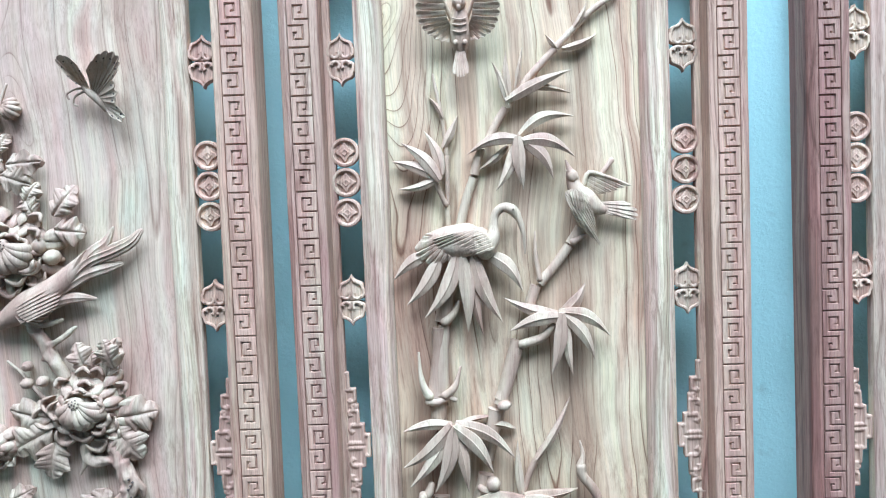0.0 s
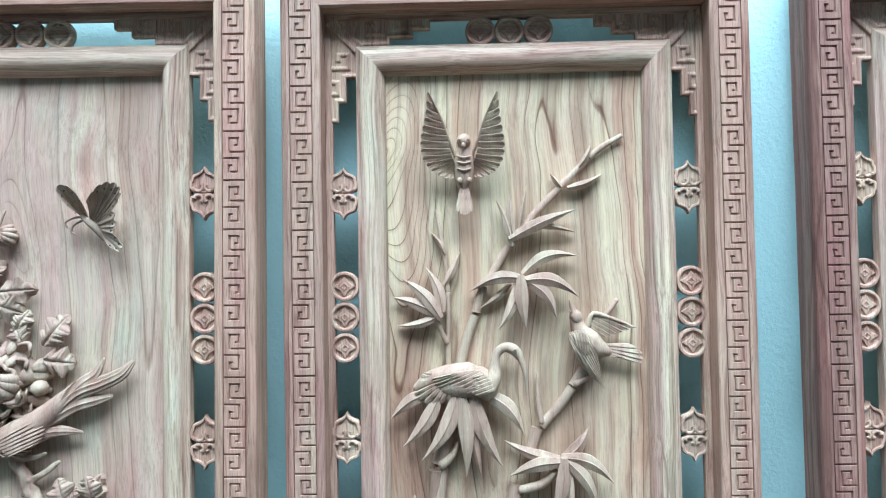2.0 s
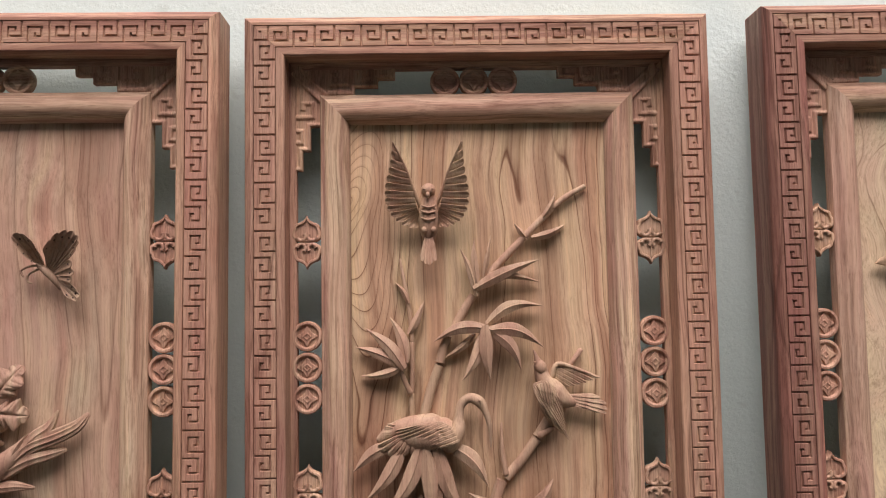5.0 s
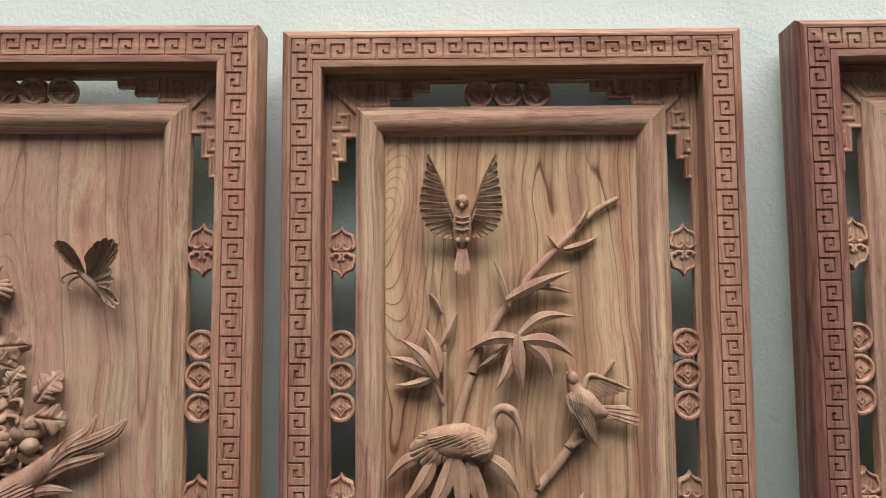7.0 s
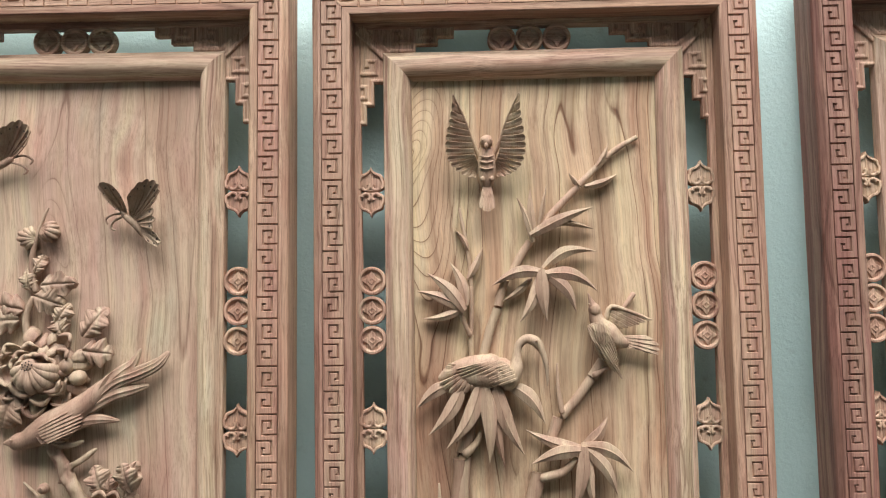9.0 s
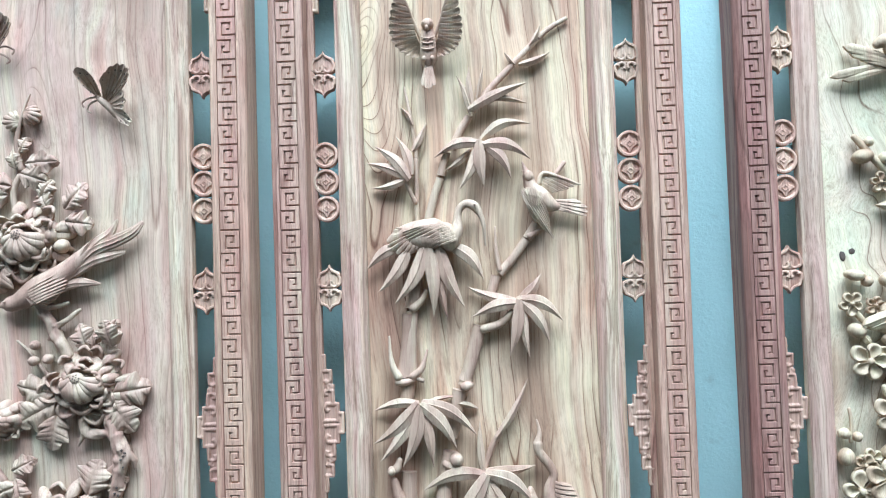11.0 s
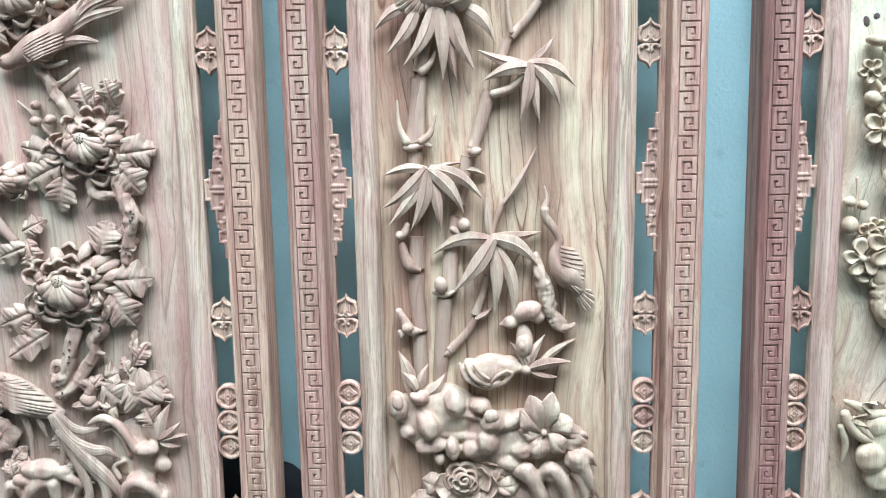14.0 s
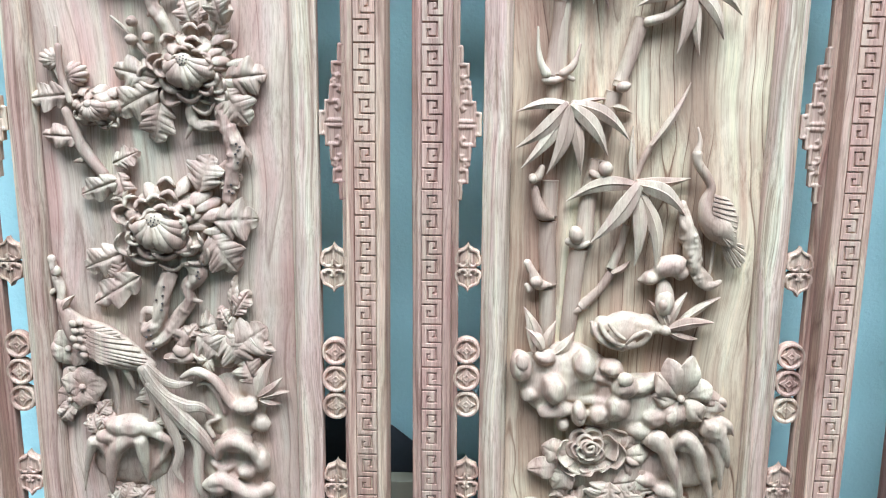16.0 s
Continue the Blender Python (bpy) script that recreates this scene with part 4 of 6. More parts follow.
    for n, lip, back, span, low, top, a0, a1 in hoods:
        for k in range(n):
            a, grow = a0 + (a1 - a0) * (k + 0.5) / n + rnd.uniform(-7, 7), rnd.uniform(0.86, 1.12)
            if open_ and (lip < 0.3 or rnd.random() < 0.35):
                carve("petal", cup, body, x, z, a, size * lip * 0.9, size * back * grow * 0.96, size * (0.36 if lip < 0.3 else 0.34), high * (low + 0.22), high * top * rnd.uniform(0.92, 1.06), squash, 0.6 + size * 0.036)
            else:
                carve("petal", hood, body, x, z, a, size * lip * grow, size * back * grow, span * rnd.uniform(0.7, 1.25), high * low, high * top * rnd.uniform(0.9, 1.08), squash)
    return body


def small_flower(parent, name, x, z, r, n, h, turn=0.0, pointed=False):
    """An open blossom of round cupped or pointed petals about a button."""
    b = bmesh.new()
    blob(b, x, z, h * 0.4, r * 0.5, r * 0.5, h * 0.5)
    for k in range(n):
        if pointed:
            lobed_leaf(b, x, z, turn + 360 * k / n + 9 * math.sin(k * 2.7), r * (1.05 + 0.12 * math.cos(k * 2.3)), r * 0.78, h - 1.5, h - 2.5 + 1.5 * (k % 2), tooth=0.03, wave=0.7, vein=0.35)
        else:
            spoon(b, x, z, turn + 360 * k / n, r * 0.12, r * (1.0 + 0.08 * math.cos(k * 2.3 + x)), 158 / n, h - 3.5 + (k % 2), h + 1.5 + (k % 2), 1.0, 1.57)
    blob(b, x, z, h + 0.2, r * 0.18, r * 0.18, 3.0)
    return part(name, b, timber(parent), parent, "", 55)


def shell_bud(parent, name, x, z, r, turn, h):
    """A ribbed bud, opening like a fan."""
    b = bmesh.new()
    ca, sa = math.cos(radians(turn)), math.sin(radians(turn))
    fx, fz = x - ca * r * 0.8, z - sa * r * 0.8
    for k in range(6):
        a = turn - 46 + 92 * k / 5
        reach = r * (1.75 - 0.012 * abs(a - turn))
        c, s = math.cos(radians(a)), math.sin(radians(a))
        tube(b, [(fx + c * reach * q, fz + s * reach * q, h * 0.55 + h * 0.5 * math.sin(math.pi * (0.1 + 0.75 * q)) - abs(a - turn) * 0.05, r * w) for q, w in ((0.1, 0.16), (0.5, 0.26), (0.85, 0.25), (1.0, 0.17))], seg=10)
    blob(b, x, z, h * 0.35, r * 0.75, r * 0.7, h * 0.45)
    return part(name, b, timber(parent), parent, "", 55)


def mass(parent, name, blobs, tubes=(), voxel=0.0015, label="", rounds=15):
    """Swellings and runs that flow into one another, as worn rock does: one closed skin."""
    b = bmesh.new()
    for i, row in enumerate(blobs):
        blob(b, *row, lump=0.09, seed=i * 1.7, nu=20, nv=12)
    for line in tubes:
        tube(b, line, seg=12, gnarl=0.08)
    return skin_over(part(name, b, timber(parent), parent, label, 180), voxel, rounds)


def holes(bm, spots, r=0.9):
    """Small round drill marks, as flat discs at (x, z, h); no hole is cut."""
    for x, z, h in spots:
        ring = [bm.verts.new(pt(x + r * math.cos(a), z + r * math.sin(a), h)) for a in (math.tau * k / 8 for k in range(8))]
        bm.faces.new(ring)


# ---- carving of the bamboo panel ----
# flying bird with spread wings
b = bmesh.new()
blob(b, -46.8, 411.4, 15, 6.8, 6.8, 9, 0)
blob(b, -47.4, 406.2, 22, 2.1, 3.1, 4, 0, 0)
blob(b, -50.5, 412, 22, 1.0, 1.0, 1.5, 0, 0)
blob(b, -43.2, 412, 22, 1.0, 1.0, 1.5, 0, 0)
tube(b, [(-46.7, 408.2, 11, 6.2), (-46.8, 399.7, 11, 8.8), (-46.9, 388.6, 11, 9.9), (-47, 376.4, 11, 8.8), (-47.1, 367, 10, 5.7)])
blob(b, -51.3, 374.6, 19, 2.6, 3.1, 3, 0)
blob(b, -42.5, 374.6, 19, 2.6, 3.1, 3, 0)
tube(b, [(-53.2, 397.1, 19.6, 0.8), (-47, 395.2, 21.8, 0.9), (-40.7, 397, 19.6, 0.8)])
tube(b, [(-53.3, 391.9, 19.6, 0.8), (-47.1, 390, 21.8, 0.9), (-40.8, 391.8, 19.6, 0.8)])
tube(b, [(-53.3, 385.6, 19.6, 0.8), (-47.1, 383.7, 21.8, 0.9), (-40.8, 385.5, 19.6, 0.8)])
wing(b, [(-50.8, 369.8), (-43.4, 369.8)], [(-55.7, 347.9), (-51.1, 343.8), (-47.5, 342.7), (-43.8, 343.7), (-39.1, 347.8)], 5, 14, 21, bow=1)
wing(b, [(-53.5, 387.5), (-55.5, 391.5), (-58.0, 397.5), (-61.5, 412.0), (-67.0, 428.0), (-77.5, 451.0)], [(-57.0, 376.5), (-66.0, 377.5), (-76.0, 383.0), (-83.5, 392.0), (-86.5, 404.0), (-85.5, 416.0), (-82.5, 428.0), (-80.0, 440.0), (-78.8, 452.0)], 14, (11, 36), (14, 40), bow=-1.5, groove=1.9, tier=0, scallop=0.17)
wing(b, [(-40.5, 387.5), (-38.5, 391.5), (-36.0, 397.5), (-32.5, 412.0), (-27.0, 428.0), (-16.5, 451.0)], [(-37.5, 377.5), (-28.5, 377.5), (-19.0, 382.0), (-12.5, 390.5), (-9.8, 402.0), (-10.6, 414.0), (-13.2, 428.0), (-14.8, 440.0), (-15.3, 452.0)], 14, (11, 36), (14, 40), bow=-1.5, groove=1.9, tier=0, scallop=0.17)
tube(b, [(-54.2, 396.5, 13, 2.1), (-61.0, 413.0, 19, 1.8), (-66.0, 427.0, 26, 1.5), (-72.0, 440.0, 34, 1.1), (-78.0, 451.5, 43, 0.7)])
tube(b, [(-40.0, 397.4, 13, 1.9), (-33.0, 413.5, 19, 1.7), (-28.0, 427.5, 26, 1.5), (-22.5, 440.0, 34, 1.1), (-16.5, 451.5, 43, 0.6)])
part("carved_bird", b, timber(bamboo), bamboo, "small carved bird flying with spread wings", 55)
# main bamboo stalk, upper lengths
stems(bamboo, "bamboo_stalk",
      [(100.0, 415.1, 4, 2.2), (83.1, 406.0, 5, 2.8), (69.1, 395.4, 5, 3.0)],
      [(68.3, 394.2, 6, 2.9), (54.8, 381.0, 6, 3.2), (42.4, 368.9, 6, 3.5)],
      [(41.2, 367.2, 7, 3.3), (27.8, 354.1, 7, 3.6), (11.7, 337.3, 7, 3.7), (-2.7, 319.5, 7, 3.9)],
      [(-6.4, 314.3, 6, 4.0), (-15.0, 301.8, 6, 4.0), (-23.5, 286.1, 5, 4.2)],
      [(-31.0, 277.8, 5, 4.0), (-35.3, 265.3, 4, 4.0), (-38.5, 253.4, 4, 4.4)],
      [(-39.1, 250.8, 4, 4.2), (-46.0, 232.1, 3, 4.4), (-52.5, 208.9, 3, 4.6), (-55.8, 192.8, 2, 4.8)], flat=0.9)
stems(bamboo, "bamboo_shoot",
      [(-74.1, 348.6, 4, 1.0), (-71.0, 330.6, 5, 1.8), (-67.5, 311.6, 5, 2.0)],
      [(-67.5, 310.0, 5, 2.1), (-65.5, 294.8, 5, 2.2), (-64.1, 272.8, 5, 2.2)],
      [(-64.1, 271.3, 5, 2.4), (-64.2, 247.9, 5, 2.4), (-64.9, 226.6, 4, 2.4)],
      [(-64.9, 224.5, 4, 2.6), (-65.0, 210.6, 4, 2.6), (-64.6, 198.3, 4, 2.4)],
      [(-76.1, 251.5, 12, 2.2), (-71.6, 237.9, 9, 2.2), (-66.0, 225.8, 6, 2.6)],
      [(79.8, 247.0, 6, 2.2), (85.8, 254.7, 6, 2.4), (91.3, 261.9, 5, 2.6)])
leaves(bamboo, [
    (60.0, 387.7, 71.8, 409.2, 5.5, 8, 6, -1.5),
    (49.9, 367.5, 80.4, 379.3, 7.5, 9, 5, -2.5),
    (42.0, 368.1, 33.1, 380.6, 5.0, 9, 6, 0.5),
    (-4.8, 316.3, -18.2, 357.4, 7.5, 13, 9, -2.0),
    (-2.7, 323.5, -4.8, 368.0, 7.5, 14, 8, 2.0),
    (2.8, 329.8, 10.5, 370.0, 5.0, 12, 8, 0),
    (-3.3, 321.4, 54.7, 346.6, 11.5, 15, 13, 2.0),
    (10.2, 332.9, 54.5, 325.9, 7.0, 11, 8, 2.0),
    (-67.0, 309.0, -79.0, 328.0, 5.0, 7, 4, -1.5),
    (-66.1, 281.3, -52.2, 309.9, 8.0, 7, 4, -1.0),
], "bamboo_leaf")
leaves(bamboo, [
    (-74.0, 251.6, -115.8, 268.6, 11.5, 14, 8, -2.5),
    (-72.9, 250.8, -106.8, 285.8, 12.5, 17, 10, -4.0),
    (-69.9, 256.2, -84.3, 296.0, 11.0, 13, 8, -3.5),
    (-74.0, 250.6, -111.3, 242.1, 8.5, 13, 6, 3.0),
], "bamboo_leaf")
# bamboo spray over the crane
leaves(bamboo, [
    (-7.6, 277.8, -34.9, 257.1, 7.0, 8, 6, 2.0),
    (2.3, 282.0, -18.6, 237.3, 12.5, 16, 19, 3.0),
    (7.3, 288.1, 56.8, 303.9, 11.5, 13, 11, 9.0),
    (6.7, 281.1, 55.9, 266.2, 13.0, 19, 15, 8.0),
    (4.6, 282.6, -44.2, 272.3, 12.0, 20, 9, -7.0),
    (8.9, 280.0, 35.0, 246.1, 12.0, 17, 18, 6.0),
    (3.0, 284.2, 6.9, 237.3, 13.0, 21, 21, -1.5),
], "bamboo_leaf")
# crane resting on the leaves
b = bmesh.new()
blob(b, -48.5, 189.3, 12, 27.6, 14.4, 14, 8, 0.05)
blob(b, -30.9, 185.1, 13, 12.6, 12.6, 13, 0)
tube(b, [(-46.0, 195.2, 12, 13), (-66.7, 194.7, 12, 11), (-83.0, 191.8, 11, 7.5), (-93.9, 185.0, 11, 4)], flat=0.8)
tube(b, [(-29.6, 183.8, 16, 9.5), (-23.4, 194.1, 17, 7), (-22.4, 204.7, 16, 4.6), (-20.3, 215.3, 16, 4.0), (-13.0, 221.4, 17, 4.4), (-4.9, 219.3, 18, 5.0), (-0.4, 213.8, 18, 4.2), (1.2, 209.7, 18, 2.8)])
tube(b, [(-0.9, 215.5, 19, 3.4), (2.9, 206.0, 19, 2.8), (5.4, 194.2, 19, 2.0), (6.0, 177.8, 18, 0.8)])
wing(b, [(-24.6, 186.8), (-28.9, 196.3), (-39.3, 201.9), (-53.3, 201.3)], [(-46.2, 176.0), (-62.5, 178.9), (-77.6, 186.5), (-79.7, 194.8)], 9, 24, 19, bow=5.0, groove=0.9)
wing(b, [(-23.5, 183.3), (-26.7, 192.7), (-33.5, 198.8)], [(-38.8, 177.9), (-47.9, 185.2), (-47.6, 194.5)], 6, 25.5, 25.5, bow=2.0, groove=0.8)
wing(b, [(-62.6, 182.5), (-77.7, 190.1)], [(-61.7, 173.1), (-71.2, 171.1), (-81.9, 170.2), (-92.4, 175.3), (-96.9, 181.4)], 6, 19, 17, bow=1.5, groove=1.2, tier=0, scallop=0.25)
wing(b, [(-77.9, 190.2), (-78.8, 198.5)], [(-93.4, 187.2), (-89.5, 196.5), (-85.9, 200.0)], 3, 16, 14, groove=1.0, tier=0)
blob(b, -3.7, 219.9, 24, 1.3, 1.3, 1.6, 0, 0)
part("carved_crane", b, timber(bamboo), bamboo, "carved crane sitting on bamboo leaves", 55)
leaves(bamboo, [
    (-83.1, 179.8, -118.3, 156.7, 13.0, 13, 13, -4.0),
    (-74.8, 177.1, -106.9, 132.2, 14.0, 15, 16, 4.0),
    (-59.2, 176.5, -89.9, 120.0, 15.5, 18, 18, 6.0),
    (-45.5, 172.6, -35.4, 101.1, 12.0, 13, 15, -2.0),
    (-53.9, 176.3, -49.7, 105.3, 15.0, 18, 20, 3.0),
    (-41.6, 175.9, -16.7, 113.0, 15.5, 17, 18, -4.0),
    (-31.1, 178.0, 3.6, 140.9, 15.0, 14, 15, 7.0),
], "bamboo_leaf")
# second stalk and the fork on the other side
stems(bamboo, "bamboo_stalk",
      [(-62.4, 161.5, 4, 6.3), (-69.8, 135.5, 4, 7.3), (-73.5, 114.1, 4, 8.0)],
      [(-77.7, 108.4, 6, 6.4), (-79.8, 82.3, 5, 5.6), (-82.4, 58.6, 5, 6.4), (-84.1, 42.1, 5, 8.2)],
      [(60.9, 198.9, 4, 5.4), (50.2, 183.8, 4, 5.0)],
      [(49.0, 182.6, 5, 4.6), (33.4, 161.8, 5, 4.6), (19.9, 148.0, 5, 5.0)],
      [(16.3, 145.7, 4, 5.4), (9.7, 125.8, 4, 5.4)],
      [(-3.5, 87.1, 5, 6.3), (-10.3, 63.6, 5, 6.3), (-20.1, 36.7, 5, 6.9)], flat=0.85)
stems(bamboo, "bamboo_shoot",
      [(20.0, 151.6, 8, 2.8), (17.1, 171.8, 7, 2.4), (16.8, 196.8, 6, 1.0)],
      [(-57.7, 132.8, 8, 2.0), (-62.8, 122.3, 9, 3.4), (-71.9, 114.3, 9, 4.8)],
      [(31.2, 107.7, 13, 3.2), (19.1, 95.7, 11, 4.4), (0.7, 90.2, 9, 4.4)],
      [(51.9, 186.0, 8, 3.2), (64.0, 191.6, 6, 2.2)],
      [(-89.0, 42.8, 10, 5.0), (-94.6, 53.6, 10, 3.4), (-97.2, 66.6, 9, 2.0), (-97.9, 85.4, 8, 1.0)],
      [(-74.7, 43.0, 10, 4.4), (-65.6, 50.4, 10, 3.6), (-61.2, 60.8, 9, 2.0), (-58.6, 70.1, 8, 1.2)],
      [(-71.3, 42.2, 9, 3.0), (-64.3, 38.5, 9, 2.4)],
      [(-90.4, 38.0, 9, 4.0), (-81.9, 37.5, 11, 3.6), (-72.5, 40.6, 10, 2.4)])
leaves(bamboo, [
    (41.1, 121.5, 62.6, 146.0, 12.0, 13, 10, -3.0),
    (36.2, 118.2, -14.3, 135.0, 12.0, 14, 9, 3.0),
    (38.5, 119.3, 84.2, 96.3, 13.5, 16, 16, 8.0),
    (42.5, 114.5, 48.0, 60.2, 10.5, 14, 17, -2.0),
    (35.9, 116.0, -9.5, 103.6, 13.5, 19, 11, -4.0),
    (41.8, 116.3, 68.8, 74.8, 12.5, 17, 18, 5.0),
    (38.2, 117.2, 27.6, 62.3, 13.0, 20, 20, 2.5),
], "bamboo_leaf")
# bird alighting on the fork
b = bmesh.new()
blob(b, 53.0, 247.6, 13, 5.9, 7.6, 8, 18)
tube(b, [(51.6, 250.5, 14, 4.6), (49.6, 256.0, 14, 2.6), (47.3, 263.0, 13, 0.8)])
blob(b, 46.7, 253.2, 20, 1.0, 1.0, 1.5, 0, 0)
tube(b, [(53.4, 246.5, 12, 6.2), (55.1, 237.4, 13, 7.3), (63.4, 225.9, 11, 12), (72.6, 218.7, 11, 9.4), (81.8, 215.5, 11, 4.7)])
wing(b, [(65.0, 228.9), (60.0, 234.4), (51.8, 236.0), (45.1, 233.0), (45.5, 227.0)], [(71.6, 212.1), (73.9, 201.0), (74.2, 191.9), (77.0, 181.8), (54.0, 205.1)], 10, 21, 16, bow=4, groove=1.1, scallop=0.16)
wing(b, [(62.3, 229.3), (56.3, 234.3), (48.1, 233.4)], [(64.1, 218.1), (59.0, 214.2), (52.0, 220.2)], 6, 25, 24.5, bow=1, groove=0.8)
wing(b, [(65.6, 237.2), (65.8, 246.4), (72.1, 253.1)], [(76.4, 229.1), (90.9, 232.1), (106.5, 237.6)], 6, 12, 14, bow=1, groove=1.1)
tube(b, [(63.4, 239.4, 13, 2.6), (68.6, 250.7, 14, 2.1), (87.1, 245.4, 14, 1.6), (106.7, 237.5, 13, 0.7)])
wing(b, [(79.5, 222.9), (78.3, 213.2)], [(101.4, 223.2), (111.5, 216.0), (113.4, 209.3), (111.2, 204.3), (98.9, 206.9)], 5, 13, 12, bow=0.5)
part("carved_bird", b, timber(bamboo), bamboo, "small carved bird alighting with raised wings", 55)
# lower lengths of the stalks
stems(bamboo, "bamboo_stalk",
      [(-72.7, 110.9, 4, 6.0), (-76.4, 79.0, 4, 7.0), (-78.5, 43.3, 4, 9.0)],
      [(-79.7, 40.0, 3, 8.2), (-81.8, 15.8, 3, 7.4)],
      [(-3.0, 94.0, 5, 6.3), (-11.6, 65.4, 5, 6.3), (-20.9, 31.9, 5, 6.8)],
      [(-25.2, 27.5, 5, 8.0), (-30.4, 4.4, 4, 7.6), (-36.7, -21.3, 4, 7.4)],
      [(-37.7, -36.0, 4, 7.4), (-45.1, -72.7, 3, 8.4), (-48.1, -115.9, 3, 8.8)],
      [(-52.7, -122.8, 4, 8.8), (-55.4, -151.7, 3, 8.6), (-58.0, -188.1, 2, 8.4), (-60.0, -210.0, 0, 7.8), (-61.0, -234.0, -3, 7.4)],
      [(-81.7, -56.7, 2, 7.8), (-82.8, -90.5, 1, 8.6)],
      [(-82.8, -96.4, 1, 8.6), (-82.8, -124.7, 1, 8.4), (-80.4, -159.6, 1, 8.2)],
      [(-81.6, -164.4, 1, 8.2), (-80.3, -195.0, 1, 8.4), (-80.0, -228.0, -1, 8.2)],
      [(-7.9, -98.8, 6, 4.0), (-12.6, -120.1, 5, 4.0), (-20.3, -141.5, 5, 5.0)],
      [(-20.2, -146.0, 6, 4.4), (-30.9, -163.1, 5, 4.4), (-48.2, -181.3, 5, 5.4)], flat=0.85)
stems(bamboo, "bamboo_shoot",
      [(-90.7, -43.0, 10, 3.0), (-94.1, -52.1, 10, 4.6), (-99.8, -55.5, 10, 3.6)],
      [(-97.0, -63.7, 9, 3.6), (-94.2, -76.4, 9, 5.4), (-89.1, -87.9, 9, 6.6), (-79.3, -92.2, 8, 2.4)],
      [(-102.4, -136.1, 9, 3.8), (-96.6, -146.8, 9, 4.6), (-90.8, -157.6, 9, 6.4), (-79.2, -159.0, 8, 2.0)],
      [(-99.0, -163.6, 9, 3.4), (-102.5, -159.1, 8, 2.6)],
      [(-63.2, -114.7, 9, 4.2), (-52.9, -119.2, 10, 3.6), (-43.8, -115.9, 9, 2.2)],
      [(-44.0, -47.7, 10, 3.4), (-34.4, -52.1, 11, 3.6), (-26.6, -48.9, 10, 2.2)],
      [(-2.6, -57.3, 7, 3.0), (4.7, -34.6, 7, 3.2), (14.3, -17.9, 7, 3.2)],
      [(-49.9, -183.5, 6, 3.6), (-56.9, -186.6, 6, 3.0)])
for row in [
    (-18.0, 32.1, 12, 7.4, 5.0, 7, 20),
    (-56.5, -107.5, 13, 7.0, 9.2, 8, 15),
    (-31.2, -44.1, 12, 7.4, 7.4, 8, 10),
    (-99.2, -54.1, 12, 4.6, 5.2, 6, 0),
    (-93.1, -154.4, 12, 6.4, 6.0, 7, 0),
]:
    carve("bamboo_knot", blob, bamboo, *row, seed=row[0])
leaves(bamboo, [
    (-59.6, 15.9, -29.6, 21.0, 5.0, 9, 6, 1.5),
    (-27.4, 13.5, -7.2, 7.1, 6.5, 9, 5, 1.5),
    (-2.8, -59.3, -5.8, -4.0, 8.0, 9, 5, 2.0),
    (12.8, -18.6, 45.2, 36.2, 7.5, 11, 6, -2.5),
    (14.1, -15.6, 30.2, -5.9, 5.0, 8, 5, 1.5),
    (-19.3, -145.3, -2.6, -134.9, 7.0, 9, 5, -1.5),
], "bamboo_leaf")
# lower bamboo sprays
leaves(bamboo, [
    (-70.7, 15.2, -115.9, 8.6, 10.5, 16, 9, -4.0),
    (-63.0, 15.2, -9.7, -18.1, 14.0, 17, 16, 8.0),
    (-70.7, 10.8, -110.3, -43.4, 14.0, 15, 16, 3.0),
    (-71.8, 14.3, -116.4, -25.0, 14.5, 19, 14, 4.0),
    (-65.1, 6.5, -54.8, -50.0, 12.5, 16, 18, 2.0),
    (-68.5, 11.1, -86.7, -49.0, 15.0, 20, 17, 4.5),
    (-65.2, 13.2, -30.6, -31.1, 15.0, 20, 18, 5.0),
], "bamboo_leaf")
leaves(bamboo, [
    (1.3, -56.4, 50.2, -52.7, 12.0, 13, 8, -2.0),
    (-3.5, -60.2, -66.3, -75.9, 15.0, 18, 8, -9.0),
    (0.3, -67.5, 20.0, -145.7, 14.0, 15, 16, 9.0),
    (-2.1, -69.4, -0.2, -136.5, 14.0, 17, 18, 4.0),
    (-0.2, -59.1, 46.7, -89.3, 16.0, 18, 14, 8.0),
    (-2.6, -60.9, -42.5, -113.0, 18.0, 21, 20, 3.0),
], "bamboo_leaf")
# standing crane
b = bmesh.new()
tube(b, [(52.9, -28.6, 14, 5), (54.2, -37.7, 14, 4.7), (63.9, -51.1, 13, 4.7), (68.3, -62.1, 13, 4.7), (64.3, -75.5, 13, 6.9), (69.3, -89.6, 13, 12), (77.8, -98.8, 13, 14.5), (85.3, -106.4, 12, 11.3), (94.2, -119.2, 10, 5)])
tube(b, [(52.9, -26.8, 14, 3.8), (55.2, -17.4, 13, 2.2), (52.8, -5, 11, 0.9)])
blob(b, 78.2, -91.9, 12, 17.2, 23.0, 12, 12)
wing(b, [(68.9, -65.4), (68.3, -79.9), (72.2, -94.6), (77.0, -104.8)], [(82.9, -69.3), (90.4, -78.3), (93.7, -90.8), (94.2, -102.2), (92.4, -111.3), (88.3, -118.2)], 11, 23, 19, bow=2.5, groove=1.5, tier=0.3)
wing(b, [(75.9, -104.9), (86.1, -111.7)], [(87.5, -130.9), (95.7, -139.0), (103.4, -135.5), (106.3, -125.0), (102.4, -114.6)], 6, 17, 13, bow=1.0, groove=1.3, tier=0)
tube(b, [(75.9, -110.6, 10, 1.9), (75, -130.8, 9, 1.5), (73, -155, 8, 1.5)])
